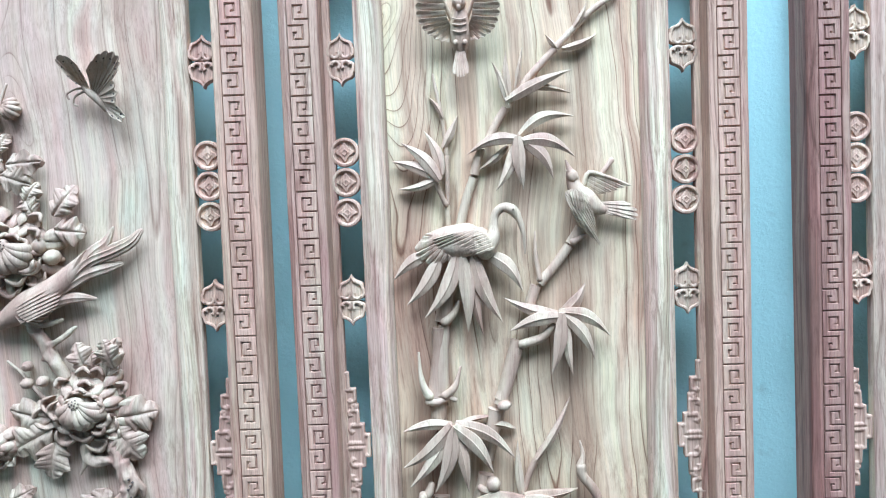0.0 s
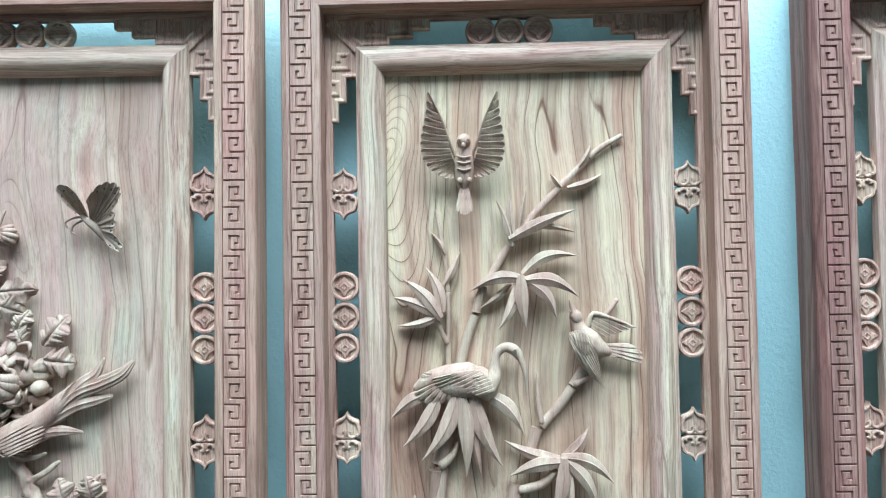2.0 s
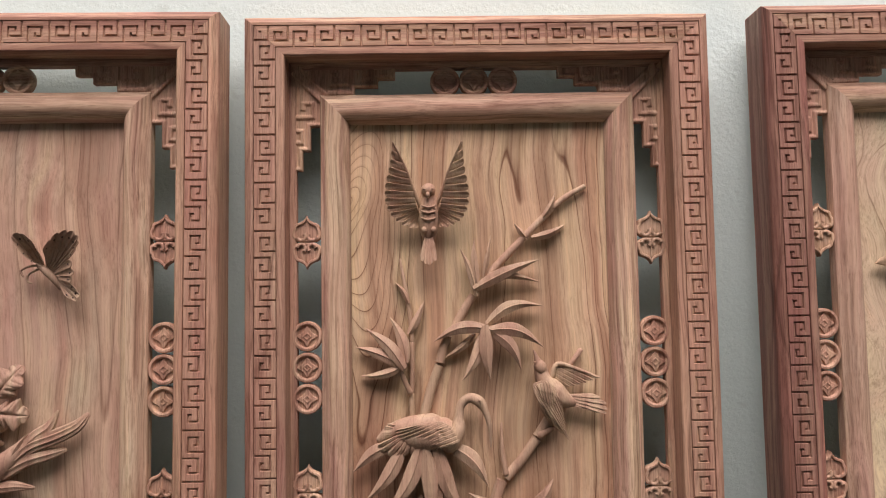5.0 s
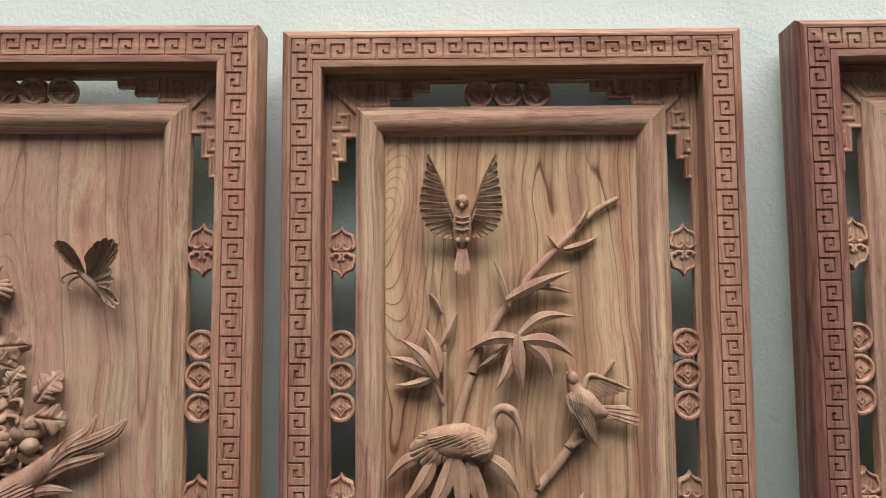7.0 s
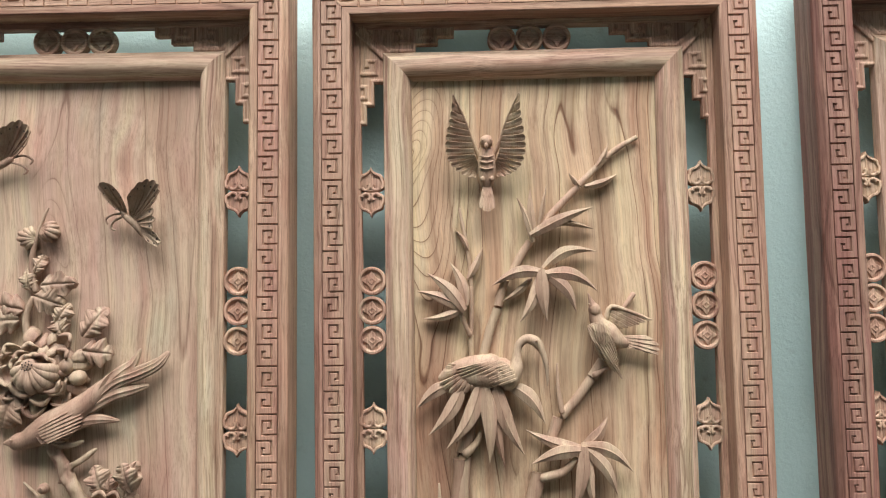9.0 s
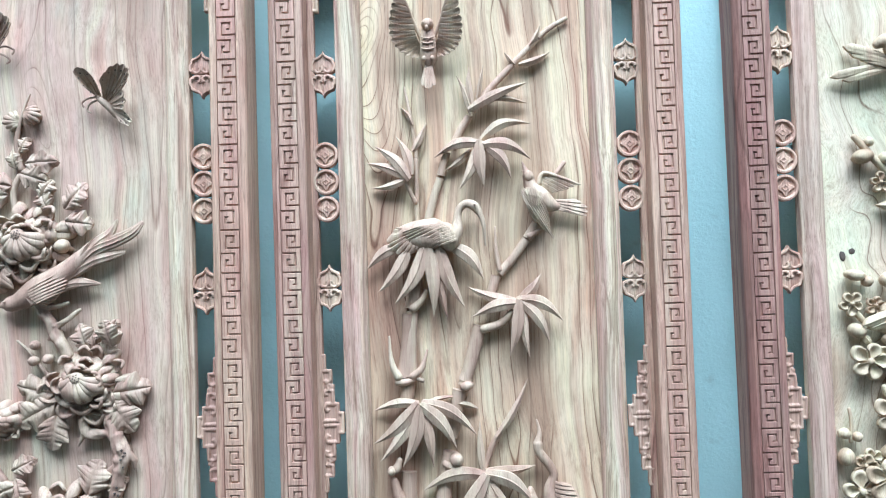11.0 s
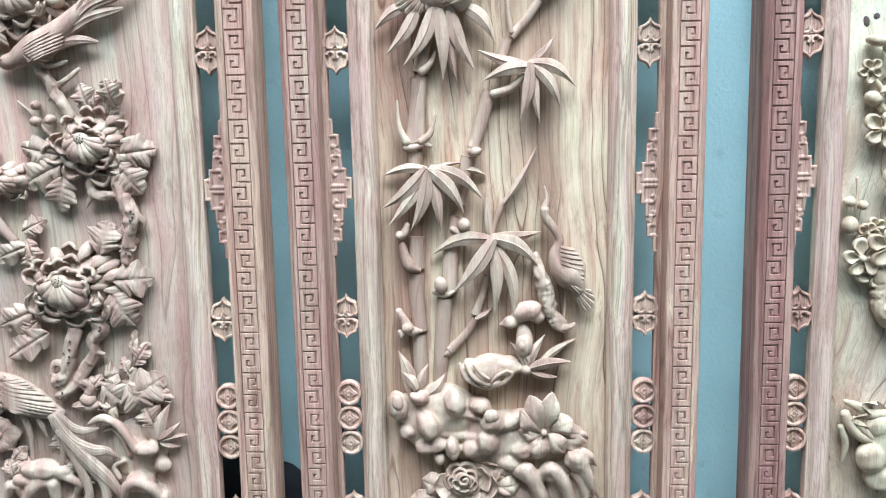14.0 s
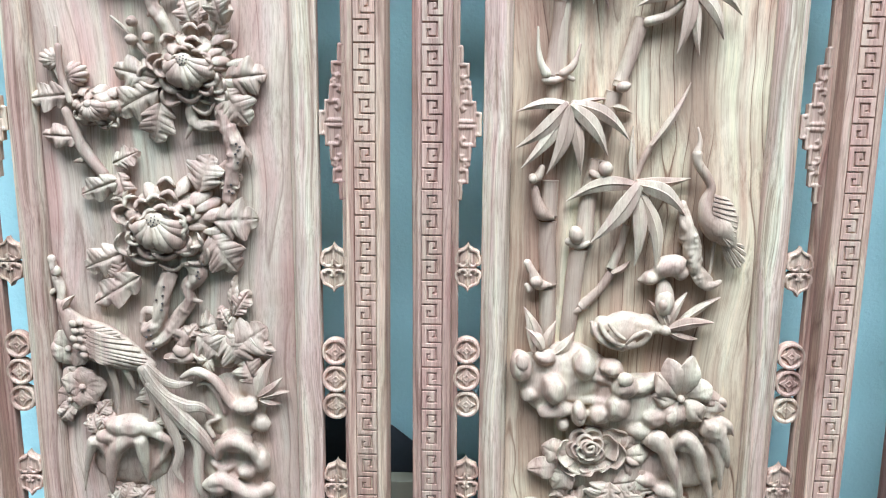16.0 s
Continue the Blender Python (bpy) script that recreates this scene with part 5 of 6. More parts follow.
tube(b, [(83.2, -109.5, 9, 1.9), (88.4, -124.7, 8, 1.5)])
part("carved_crane", b, timber(bamboo), bamboo, "carved crane standing on a branch with its beak raised", 55)
# dead wood and small rock perch
stems(bamboo, "old_branch",
      [(44, -76.1, 9, 3.8), (46.5, -93, 11, 6.3), (53.9, -112.7, 12, 8.2), (55.4, -130.2, 12, 7.6), (61, -141.7, 11, 6.3)],
      [(60.4, -141.7, 11, 6.3), (64.2, -151.8, 11, 5.7), (75.4, -157, 10, 4.4), (85.2, -152.4, 8, 1.9)],
      [(55.3, -127.7, 12, 3.1), (63.9, -131.4, 12, 2.5)],
      [(48.0, -96.0, 9, 6.0), (52.5, -114.0, 8, 9.5), (58.5, -134.0, 8, 8.5)],
      [(49.5, -101.0, 15, 2.6), (57.0, -112.5, 17, 2.4), (62.0, -119.0, 14, 1.4)],
      [(62.5, -145.0, 9, 7.0), (73.0, -153.0, 8, 5.5)])
mass(bamboo, "branch_stump", [
    (34.7, -136.5, 12, 16.4, 10.7, 11, 12),
    (16.4, -149.5, 11, 8.2, 7.6, 9, 0),
    (24.4, -144.6, 10, 8.8, 5, 7, 0),
    (9.1, -152.5, 9, 5.7, 3.1, 5, 0),
    (30.7, -167.5, 10, 9.4, 16.4, 10, 0),
    (45.9, -144.5, 10, 8.8, 7.6, 8, 0),
], [], label="")
mass(bamboo, "carved_bird", [
    (-6.5, -203.5, 7, 31.0, 17.5, 12, 6),
    (13.0, -199.0, 9, 17.0, 12.0, 12, 6),
    (-27.0, -200.0, 8, 10.0, 10.5, 11, 0),
    (27.0, -199.5, 9, 10.0, 6.5, 10, 0),
], [[(-38.0, -194.5, 13, 2.4), (-32.5, -207.0, 17, 3.0), (-20.0, -217.0, 17, 2.8), (-6.0, -222.0, 14, 2.2)],
    [(-31.5, -193.0, 19, 2.2), (-24.0, -205.5, 22, 2.8), (-13.0, -213.5, 21, 2.4), (-3.0, -217.5, 18, 1.8)],
    [(-22.5, -193.0, 22, 2.0), (-15.0, -202.5, 24, 2.4), (-7.0, -208.0, 24, 1.8)],
    [(-5.9, -219.1, 16, 2.6), (8.6, -214.3, 19, 3.0), (17.1, -203.5, 23, 2.2), (12.0, -198.5, 26, 1.6)],
    [(-4.0, -213.0, 21, 1.8), (2.5, -204.0, 25, 2.4), (12.0, -198.5, 26, 1.8)]], label="plump carved bird nestling among the leaves", voxel=0.0010, rounds=3)
leaves(bamboo, [
    (33.8, -197.8, 16.5, -172.1, 9.6, 16, 12, -2.5),
    (35, -196.2, 53.4, -163.9, 10.2, 17, 11, 2.5),
    (37.4, -198.4, 80.7, -193.4, 12, 18, 12, 3.1),
    (38.8, -203.2, 66.3, -210.6, 8.4, 15, 11, -1.9),
    (49.4, -194, 86.8, -169.2, 8.4, 11, 7, 2.5),
    (36.2, -192.3, 27.5, -174.1, 8.4, 17, 14, 0),
], "bamboo_leaf")
for row in [
    (32.6, -200.4, 16, 5.7, 5.7, 7, 0),
    (31.2, -173.8, 15, 9.4, 13.9, 9, 0),
    (28.6, -173.7, 20, 4.4, 6.3, 6, 0),
]:
    carve("bud", blob, bamboo, *row, seed=row[0])
# garden rocks and their hanging drips, one mass
mass(bamboo, "garden_rock", [
    (-106.2, -241.2, 12, 11.4, 17.0, 14, 8),
    (-82.6, -231.4, 11, 11.4, 8.0, 11, -5),
    (-62.4, -245.3, 6, 21.6, 19.3, 9, 0),
    (-43.8, -237.3, 14, 11.4, 15.9, 16, 15),
    (-16.7, -241.1, 11, 12.5, 9.1, 13, -15),
    (-96.9, -271.5, 8, 9.1, 9.1, 10, 0),
    (-73.0, -262.6, 14, 12.5, 17.0, 17, 15),
    (-71.1, -287.3, 9, 19.3, 9.1, 12, 5),
    (-47.4, -290.4, 13, 8.0, 12.5, 13, 5),
    (-62.1, -302.9, 8, 6.8, 8.0, 9, 0),
    (-26.5, -290.2, 11, 11.4, 11.4, 12, 0),
    (-3.7, -258.8, 15, 13.6, 12.5, 16, 0),
    (-9.2, -280.1, 15, 12.5, 15.9, 16, -10),
    (14.4, -260.8, 9, 17.0, 9.1, 11, 20),
    (26.1, -254.8, 8, 12.5, 8.0, 10, 0),
    (26.8, -292.6, 11, 12.5, 11.4, 13, 0),
    (41.9, -287.3, 11, 10.2, 12.5, 13, 0),
    (15.5, -307.6, 9, 17.0, 10.2, 11, 0),
    (-32.3, -267.0, 1, 26.1, 9.1, 4, 0),
    (-62.2, -256.2, 1, 50.0, 38.0, 14, 0),
    (9.9, -284.6, 1, 60.0, 36.0, 14, 0),
], [[(-61.1, -271.1, 11, 4), (-55.3, -258.1, 12, 4.4), (-35.9, -251.6, 12, 4.4), (-16.4, -256.7, 11, 4)],
    [(-61.1, -274.0, 10, 4), (-38.5, -276.5, 11, 4.2), (-16.0, -278.0, 11, 4)],
    [(4.3, -284.5, 10, 3.6), (14.6, -276.3, 11, 3.8), (26.6, -282.9, 10, 3.6)]], label="carved garden rock of rounded lobes", voxel=0.0013, rounds=7)
mass(bamboo, "garden_rock", [
    (-1.8, -318.0, 5, 34.1, 11.4, 9, 0),
    (33.3, -320.7, 12, 10.2, 9.1, 12, 0),
    (60.1, -320.7, 11, 13.6, 9.1, 11, 0),
    (88.8, -307.0, 12, 12.5, 10.2, 12, 0),
    (29.0, -347.2, 4, 34.1, 17.0, 7, 0),
    (-10.9, -349.2, 0, 66.0, 36.0, 11, 0),
    (22.9, -361.7, 8, 14.8, 8.0, 9, -10),
    (44.2, -373.9, 9, 14.8, 8.0, 10, -15),
    (35.8, -391.2, 8, 17.0, 9.1, 10, 0),
    (-49.3, -391.8, 8, 14.8, 10.2, 10, 0),
    (-86.1, -395.4, 8, 13.6, 6.8, 9, 0),
    (5.9, -399.7, 6, 22.7, 11.4, 9, 0),
    (48.2, -390.6, 6, 25.2, 12.6, 11, -10),
    (9.7, -405.9, 5, 44.1, 16.4, 10, 0),
    (-55.7, -411, 5, 37.8, 18.9, 10, 0),
    (65.4, -341.8, 0, 44.0, 36.0, 11, 0),
    (-1.5, -313.8, 2, 40.0, 16.0, 8, 0),
    (46.0, -297.0, 2, 30.0, 24.0, 8, 0),
], [[(24.2, -318.0, 14, 7.4), (32.6, -313.4, 17, 9.1), (45.4, -337.6, 15, 8.0), (56.5, -368.6, 12, 5.1), (63.2, -394.4, 7, 1.7)],
    [(47.9, -321.5, 14, 5.7), (58.9, -312.3, 17, 8.5), (72.2, -327.4, 15, 8.0), (80.2, -349.8, 13, 6.3), (89.6, -378.6, 9, 4.0), (91.3, -396.8, 5, 1.7)],
    [(55.6, -325.7, 9, 4.0), (64.4, -337.0, 10, 4.0), (70.3, -362.2, 8, 1.7)],
    [(79.6, -306.2, 14, 6.8), (84.7, -298.5, 17, 9.1), (95.1, -313.6, 15, 7.4), (102.7, -334.5, 12, 4.5), (106.8, -348.7, 7, 1.7)],
    [(84.8, -318.9, 11, 5.7), (91.7, -328.2, 12, 5.7), (97.8, -348.8, 10, 4.5), (100.8, -372.8, 7, 1.7)],
    [(92.6, -294.0, 12, 5.1), (102.1, -299.5, 12, 4.5), (109.7, -313.3, 9, 1.1)],
    [(82.1, -279.1, 11, 4.5), (94.1, -274.6, 11, 4.0), (99.6, -281.4, 9, 1.7)]], label="carved rock with hanging drips", voxel=0.0013, rounds=7)
for row in [
    (-47.7, -285.8, 18, 6.5, 11.5, 10, 8),
    (-105.7, -234.2, 22, 6.5, 10.0, 6, 8),
    (-5.1, -248.2, 27, 8.2, 7.4, 6, 0),
]:
    carve("bud", blob, bamboo, *row, seed=row[0])
leaves(bamboo, [
    (-92.6, -223.6, -104.2, -181.7, 15.6, 12, 8, -3.8),
    (-86, -221.2, -102.4, -201.7, 12, 15, 11, -2.5),
    (-82, -222.8, -72.4, -196.1, 10.8, 10, 7, 1.9),
    (-72.6, -228, -53.7, -206.4, 12, 10, 5, -2.5),
], "grass_blade")
# lily over the rocks
for row in [
    (50.3, -267.7, 108, 42.3, 18.9, 20, 24, 3, 0),
    (52.8, -266.4, 81, 42.7, 17, 20, 25, 3, 0),
    (47.9, -270.4, 129, 33.3, 17, 20, 22, 3, 0),
    (49.3, -274.1, 170, 25.4, 12.6, 17, 16, 3, 0),
    (50.4, -273, -100, 28.3, 15.8, 20, 20, 3, 0),
    (55.3, -271.6, -48, 28.1, 17, 20, 20, 3, 0),
    (56.6, -268.4, 23, 28.1, 18.9, 18, 18, 3, 0),
    (62.5, -267.8, -13, 34.2, 13.9, 14, 12, 3, 0),
    (65.7, -279, -10, 33.2, 13.9, 14, 12, 3, 0),
    (78.3, -287.5, -41, 36.7, 12.6, 14, 10, 3, 0),
]:
    carve("lily_petal", lobed_leaf, bamboo, *row, tooth=0.05, wave=1.9, vein=0.35)
for row in [
    (51.5, -269.3, 21, 3.8, 3.8, 5, 0),
]:
    carve("bud", blob, bamboo, *row, seed=row[0])
# rose and leaves at the foot
for n, r0, r1, low, top, span, first in ((6, 8, 23, 8, 14, 36, 10), (5, 6, 17.5, 12, 19, 42, 40), (4, 4, 12.5, 16, 22, 50, 15)):
    for k in range(n):
        carve("rose_petal", spoon, bamboo, -36.5, -327.2, first + 360 * k / n, r0, r1, span, low + 0.8 * (k % 2), top + 0.8 * (k % 2), 0.92, k)
carve("rose_heart", blob, bamboo, -36.5, -327.2, 15, 9, 8.5, 7)
stems(bamboo, "rose_heart",
      [(-36.1, -322.4, 23, 1.6), (-32.3, -321, 23, 1.5), (-32.3, -326.4, 23, 1.5), (-38.6, -327.2, 23, 1.5), (-41.2, -321.4, 22.5, 1.5), (-36.1, -316.6, 22.5, 1.5), (-29.1, -320, 22, 1.4), (-29.2, -328.6, 21, 1.4)])
for row in [
    (-58.9, -345.1, -166, 38.7, 17.3, 12, 8),
    (-57.1, -336.8, 162, 26.7, 20.0, 13, 9),
    (-52.2, -347.9, -123, 32.3, 20.0, 14, 9),
    (-0.3, -335.2, 6, 26.0, 16.8, 14, 10),
    (1.8, -342.6, -37, 20.2, 13.4, 12, 9),
    (-8.3, -317.8, -16, 23.9, 16.8, 13, 9),
]:
    carve("rose_leaf", lobed_leaf, bamboo, *row, tooth=0.12, wave=1.6, vein=0.6)
# turn, foot and tip reach, width, foot and tip height of the loose outer petals
for turn, r0, r1, w, low, top in [
    (195, 12, 34, 30, 9, 18), (222, 13, 40, 32, 7, 15), (252, 12, 34, 30, 8, 16), (285, 12, 30, 28, 8, 15),
    (8, 13, 32, 30, 10, 19), (-14, 14, 42, 30, 8, 17), (22, 15, 46, 26, 7, 15), (-36, 13, 34, 28, 8, 15),
]:
    carve("rose_petal", cup, bamboo, -36.5, -327.2, turn, r0, r1, w, low, top, 0.92, 1.3)
for row in [
    (8.2, -340.1, 12, 8.8, 4.4, 7, -30),
    (-91.3, -393.5, 9, 11.3, 7.6, 9, 0),
]:
    carve("bud", blob, bamboo, *row, seed=row[0])
for row in [
    (-9.7, -367, 11, 39.2, 25.2, 14, 10, 3, 0),
    (-8.4, -373.8, -1, 43.8, 21.4, 14, 8, 3, 0),
    (-11, -366.5, -132, 32.1, 27.7, 15, 10, 3, 0),
    (-3.3, -367.7, -65, 30.9, 25.2, 15, 11, 3, 0),
    (-12.9, -362.8, -93, 33.2, 22.7, 17, 12, 3, 0),
    (-55.2, -385.2, 135, 18.5, 18.9, 10, 6, 3, 0),
    (-55.3, -390.8, 21, 34.9, 18.9, 10, 6, 3, 0),
]:
    carve("peony_leaf", lobed_leaf, bamboo, *row)


# ---- carving of the peony panel ----
# butterflies
b = bmesh.new()
d = bmesh.new()
tube(b, [(49, 345.5, 12, 2.1), (54.9, 340.7, 13, 3.2), (60.4, 336, 13, 3.5), (65.1, 329.4, 11, 2.7), (67.7, 324.2, 9, 1.6)])
wing(b, [(50.1, 344.2), (54.0, 340.5)], [(49.3, 347.1), (41.7, 352.7), (34.4, 362.0), (32.0, 371.0), (40.3, 373.0), (50.0, 367.0), (57.3, 357.5)], 6, 9, (22, 33), bow=-2.5, groove=1.2, scallop=0.03, tier=0, dots=d)
wing(b, [(54.3, 341.0), (59.9, 335.7)], [(62.4, 358.6), (71.8, 371.1), (82.1, 375.0), (90.1, 371.3), (90.4, 363.0), (85.6, 353.6)], 7, 10, (34, 27), bow=-2.5, groove=1.4, scallop=0.07, tier=0, dots=d)
wing(b, [(59.2, 336.7), (65.8, 329.4)], [(82.4, 350.3), (84.9, 338.8), (82.0, 329.3), (89.2, 318.9), (84.7, 312.6), (74.5, 317.7)], 7, 11, (25, 15), bow=-1, groove=1.4, scallop=0.12, tier=0, dots=d)
tube(b, [(49, 345, 12, 1.1), (39.6, 343.9, 11, 1.1), (32.9, 340.2, 10, 1.1), (34.7, 335.5, 10, 0.9)])
tube(b, [(50.2, 341.8, 12, 1.1), (40.9, 337.6, 11, 1.1), (38.6, 331.3, 10, 1.1), (42.4, 329.2, 10, 0.9)])
butterfly = part("carved_butterfly", b, timber(peony), peony, "carved butterfly with drilled wings", 40)
# wing holes are flat discs with their inner shade painted on
tagged(part("drill_mark", d, knot_dark_drill_shade, butterfly), kind="stuff")
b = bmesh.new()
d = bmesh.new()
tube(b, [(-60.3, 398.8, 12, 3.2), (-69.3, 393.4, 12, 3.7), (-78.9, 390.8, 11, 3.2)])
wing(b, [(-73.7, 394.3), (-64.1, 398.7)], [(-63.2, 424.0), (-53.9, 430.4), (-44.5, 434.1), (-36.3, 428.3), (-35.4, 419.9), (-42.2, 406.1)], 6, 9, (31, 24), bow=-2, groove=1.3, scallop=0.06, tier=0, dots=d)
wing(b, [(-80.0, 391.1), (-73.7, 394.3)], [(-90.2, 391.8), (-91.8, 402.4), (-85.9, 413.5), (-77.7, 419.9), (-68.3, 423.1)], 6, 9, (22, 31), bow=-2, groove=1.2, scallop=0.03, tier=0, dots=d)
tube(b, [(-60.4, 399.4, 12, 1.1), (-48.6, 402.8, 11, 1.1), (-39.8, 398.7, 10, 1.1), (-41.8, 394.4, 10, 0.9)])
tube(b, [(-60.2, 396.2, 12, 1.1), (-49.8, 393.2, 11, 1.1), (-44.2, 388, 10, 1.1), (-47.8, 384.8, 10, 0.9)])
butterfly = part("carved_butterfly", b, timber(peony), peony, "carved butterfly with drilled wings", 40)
# again dark discs, coloured as the shade within drilled holes
tagged(part("drill_mark", d, knot_dark_drill_shade, butterfly), kind="stuff")
# buds and leaves over the upper peony
shell_bud(peony, "flower_bud", -42.6, 323.2, 11.5, 170, 12)
shell_bud(peony, "flower_bud", -21.3, 328.7, 11.0, -25, 14)
stems(peony, "twig",
      [(-24.8, 351.8, 7, 1.2), (-29.9, 339.1, 8, 1.8), (-35.8, 318.7, 9, 2.4), (-39.1, 294.9, 8, 3.0), (-35.0, 272.1, 7, 3.2)],
      [(-37.6, 265.0, 7, 3.0), (-44.0, 245.4, 7, 3.4), (-40.6, 224.3, 7, 3.6)])
for row in [
    (-28.2, 276.9, 4, 33.4, 19, 15, 10),
    (-35.1, 288.4, 66, 19.4, 12, 11, 7),
    (-38.9, 271.8, 103, 22.7, 13, 11, 8),
    (-33.8, 267.4, -19, 30.4, 21, 16, 11),
    (-43.5, 253.9, 169, 32.2, 22, 12, 8),
    (-47.3, 245.0, -176, 39.1, 24, 12, 8),
    (-13.3, 239.8, 59, 23.5, 16, 12, 9),
    (13.5, 226.9, 53, 35.7, 21, 15, 9),
    (13.3, 215.0, -8, 28.7, 22, 15, 9),
    (-4.5, 227.6, 115, 21.7, 17, 13, 9),
]:
    carve("peony_leaf", lobed_leaf, peony, *row)
flower(peony, "peony_flower", -24.9, 197.0, 43, 23, "carved peony in full bloom", 3)
for row in [
    (-51.3, 175.5, -111, 36.6, 27, 13, 8),
    (-68.7, 189.0, -148, 32.0, 28, 12, 8),
]:
    carve("peony_leaf", lobed_leaf, peony, *row)
for row in [
    (9.7, 189.2, 11, 8.5, 7.5, 9, 20),
    (-0.5, 200.2, 12, 7, 8, 9, 0),
]:
    carve("bud", blob, peony, *row, seed=row[0])
stems(peony, "old_branch",
      [(-34.5, 181.0, 8, 4.2), (-32.4, 158.3, 8, 4.0), (-24.1, 146.2, 8, 3.6)],
      [(-18.1, 184.1, 9, 5.0), (-11.1, 164.9, 9, 5.2), (-16.2, 147.2, 9, 4.6)],
      [(-30.0, 157.1, 8, 3), (-41.5, 156.2, 7, 1.6)])
# long-tailed bird
b = bmesh.new()
tube(b, [(-61.4, 127.8, 8, 1.2), (-54.0, 129.0, 10, 4.2), (-47.3, 129.6, 12, 7.6), (-38.5, 131.8, 12, 8.4), (-29.5, 136.2, 12, 11.0), (-14.0, 144.8, 12, 13.8), (3.1, 154.2, 12, 12.6), (19.0, 166.1, 12, 10.0), (33.7, 179.3, 11, 7.6), (44.2, 188.3, 10, 5.0)], flat=0.85, seg=32, ribs=0.035, per=6)
blob(b, -48.6, 132.4, 19.6, 1.3, 1.3, 1.4, 0, 0)
tube(b, [(28.0, 170.6, 12, 6.6), (46.3, 185.2, 12, 6.2), (67.5, 193.2, 12, 6.0), (85.3, 201.7, 11, 5.0), (94.3, 211.6, 9, 2.4)], flat=0.7, seg=20, ribs=0.14, per=6)
tube(b, [(33.6, 177.5, 11, 6.2), (49.6, 192.9, 11, 5.6), (61.4, 201.9, 10, 4.4), (68.0, 215.0, 9, 1.4)], flat=0.7, seg=16, ribs=0.14, per=6)
tube(b, [(20.6, 160.3, 12, 6.0), (42.5, 172.3, 12, 5.4), (61.4, 177.7, 11, 4.8), (75.2, 181.1, 9, 1.8)], flat=0.7, seg=16, ribs=0.14, per=6)
tube(b, [(1.5, 142.9, 13, 6.0), (18.5, 149.1, 13, 5.2), (33.7, 150.5, 12, 4.2), (48.4, 148.7, 10, 1.4)], flat=0.7, seg=16, ribs=0.1, per=6)
blade(b, 5.8, 155.0, 18.7, 179.5, 8.5, 14, 10, -2.0)
blade(b, 29.4, 170.9, 42.9, 195.4, 7.5, 15, 12, 1.5)
wing(b, [(-21.2, 145.2), (-19.0, 136.9), (-10.7, 129.7)], [(9.7, 162.8), (18.7, 153.2), (13.8, 140.8)], 7, 24, 20, bow=3, groove=1.2)
wing(b, [(-23.1, 135.8), (-18.4, 128.6)], [(-7.5, 125.6), (4.6, 133.8), (10.4, 142.0)], 5, 22, 17, bow=2, groove=1.2)
part("carved_bird", b, timber(peony), peony, "carved long-tailed bird perched on a peony twig", 55)
stems(peony, "old_branch",
      [(-15.9, 125.2, 8, 5.6), (-6.4, 110.1, 8, 6.6), (1.9, 93.3, 8, 6.4), (14.9, 72.9, 8, 5.6)],
      [(0.0, 98.1, 9, 3.6), (-7.3, 91.2, 9, 1.6)],
      [(1.4, 105.2, 9, 3.6), (15.3, 113.2, 10, 3.0), (27.5, 122.4, 10, 2.0)],
      [(-22.0, 128.4, 10, 3.4), (2.7, 126.6, 11, 3.2), (15.5, 129.8, 10, 1.4)])
# berries and side buds
stems(peony, "twig",
      [(-42.8, 90.5, 5, 1.3), (-30.1, 79.6, 6, 1.6), (-21.5, 68.6, 7, 1.8), (-7.5, 53.3, 8, 2.4)],
      [(-94.5, 81.0, 7, 1.6), (-94.2, 63.5, 8, 1.8), (-97.4, 44.8, 8, 2.2), (-89.0, 25.9, 8, 3.2)],
      [(-92.5, 63.5, 9, 3.2), (-91.9, 37.0, 9, 3.4), (-84.1, 12.5, 9, 4.0)],
      [(-90.2, 4.5, 8, 4.6), (-81.1, -20.4, 8, 5.6), (-73.3, -36.5, 8, 6.0), (-58.5, -54.9, 8, 5.2)],
      [(-78.6, -42.2, 8, 3.0), (-86.4, -43.5, 7, 1.2)])
for row in [
    (-21.8, 85.9, 9, 5.2, 5.2, 7, 0),
    (-22.8, 69.7, 10, 5.6, 5.2, 8, 0),
    (-7.3, 71.2, 10, 5.8, 5.4, 8, 0),
]:
    carve("berry", blob, peony, *row, seed=row[0])
shell_bud(peony, "flower_bud", -101.4, 51.5, 10.5, 170, 12)
shell_bud(peony, "flower_bud", -76.8, 38.2, 12.0, 20, 13)
for row in [
    (-84.6, 19.4, -174, 40.5, 22, 13, 7),
    (-76.5, -20.0, 178, 39.2, 19, 12, 7),
    (-42.4, -59.9, -159, 43.2, 20, 13, 8),
    (-48.5, -45.1, 26, 27.4, 17, 12, 8),
    (-44.4, -52.0, -73, 33.2, 17, 12, 9),
]:
    carve("peony_leaf", lobed_leaf, peony, *row)
flower(peony, "peony_flower", -58.4, 8.6, 25.5, 22, "half-open carved peony", 8, open_=False)
flower(peony, "peony_flower", 35.4, 46.8, 43, 24, "carved peony in full bloom", 5)
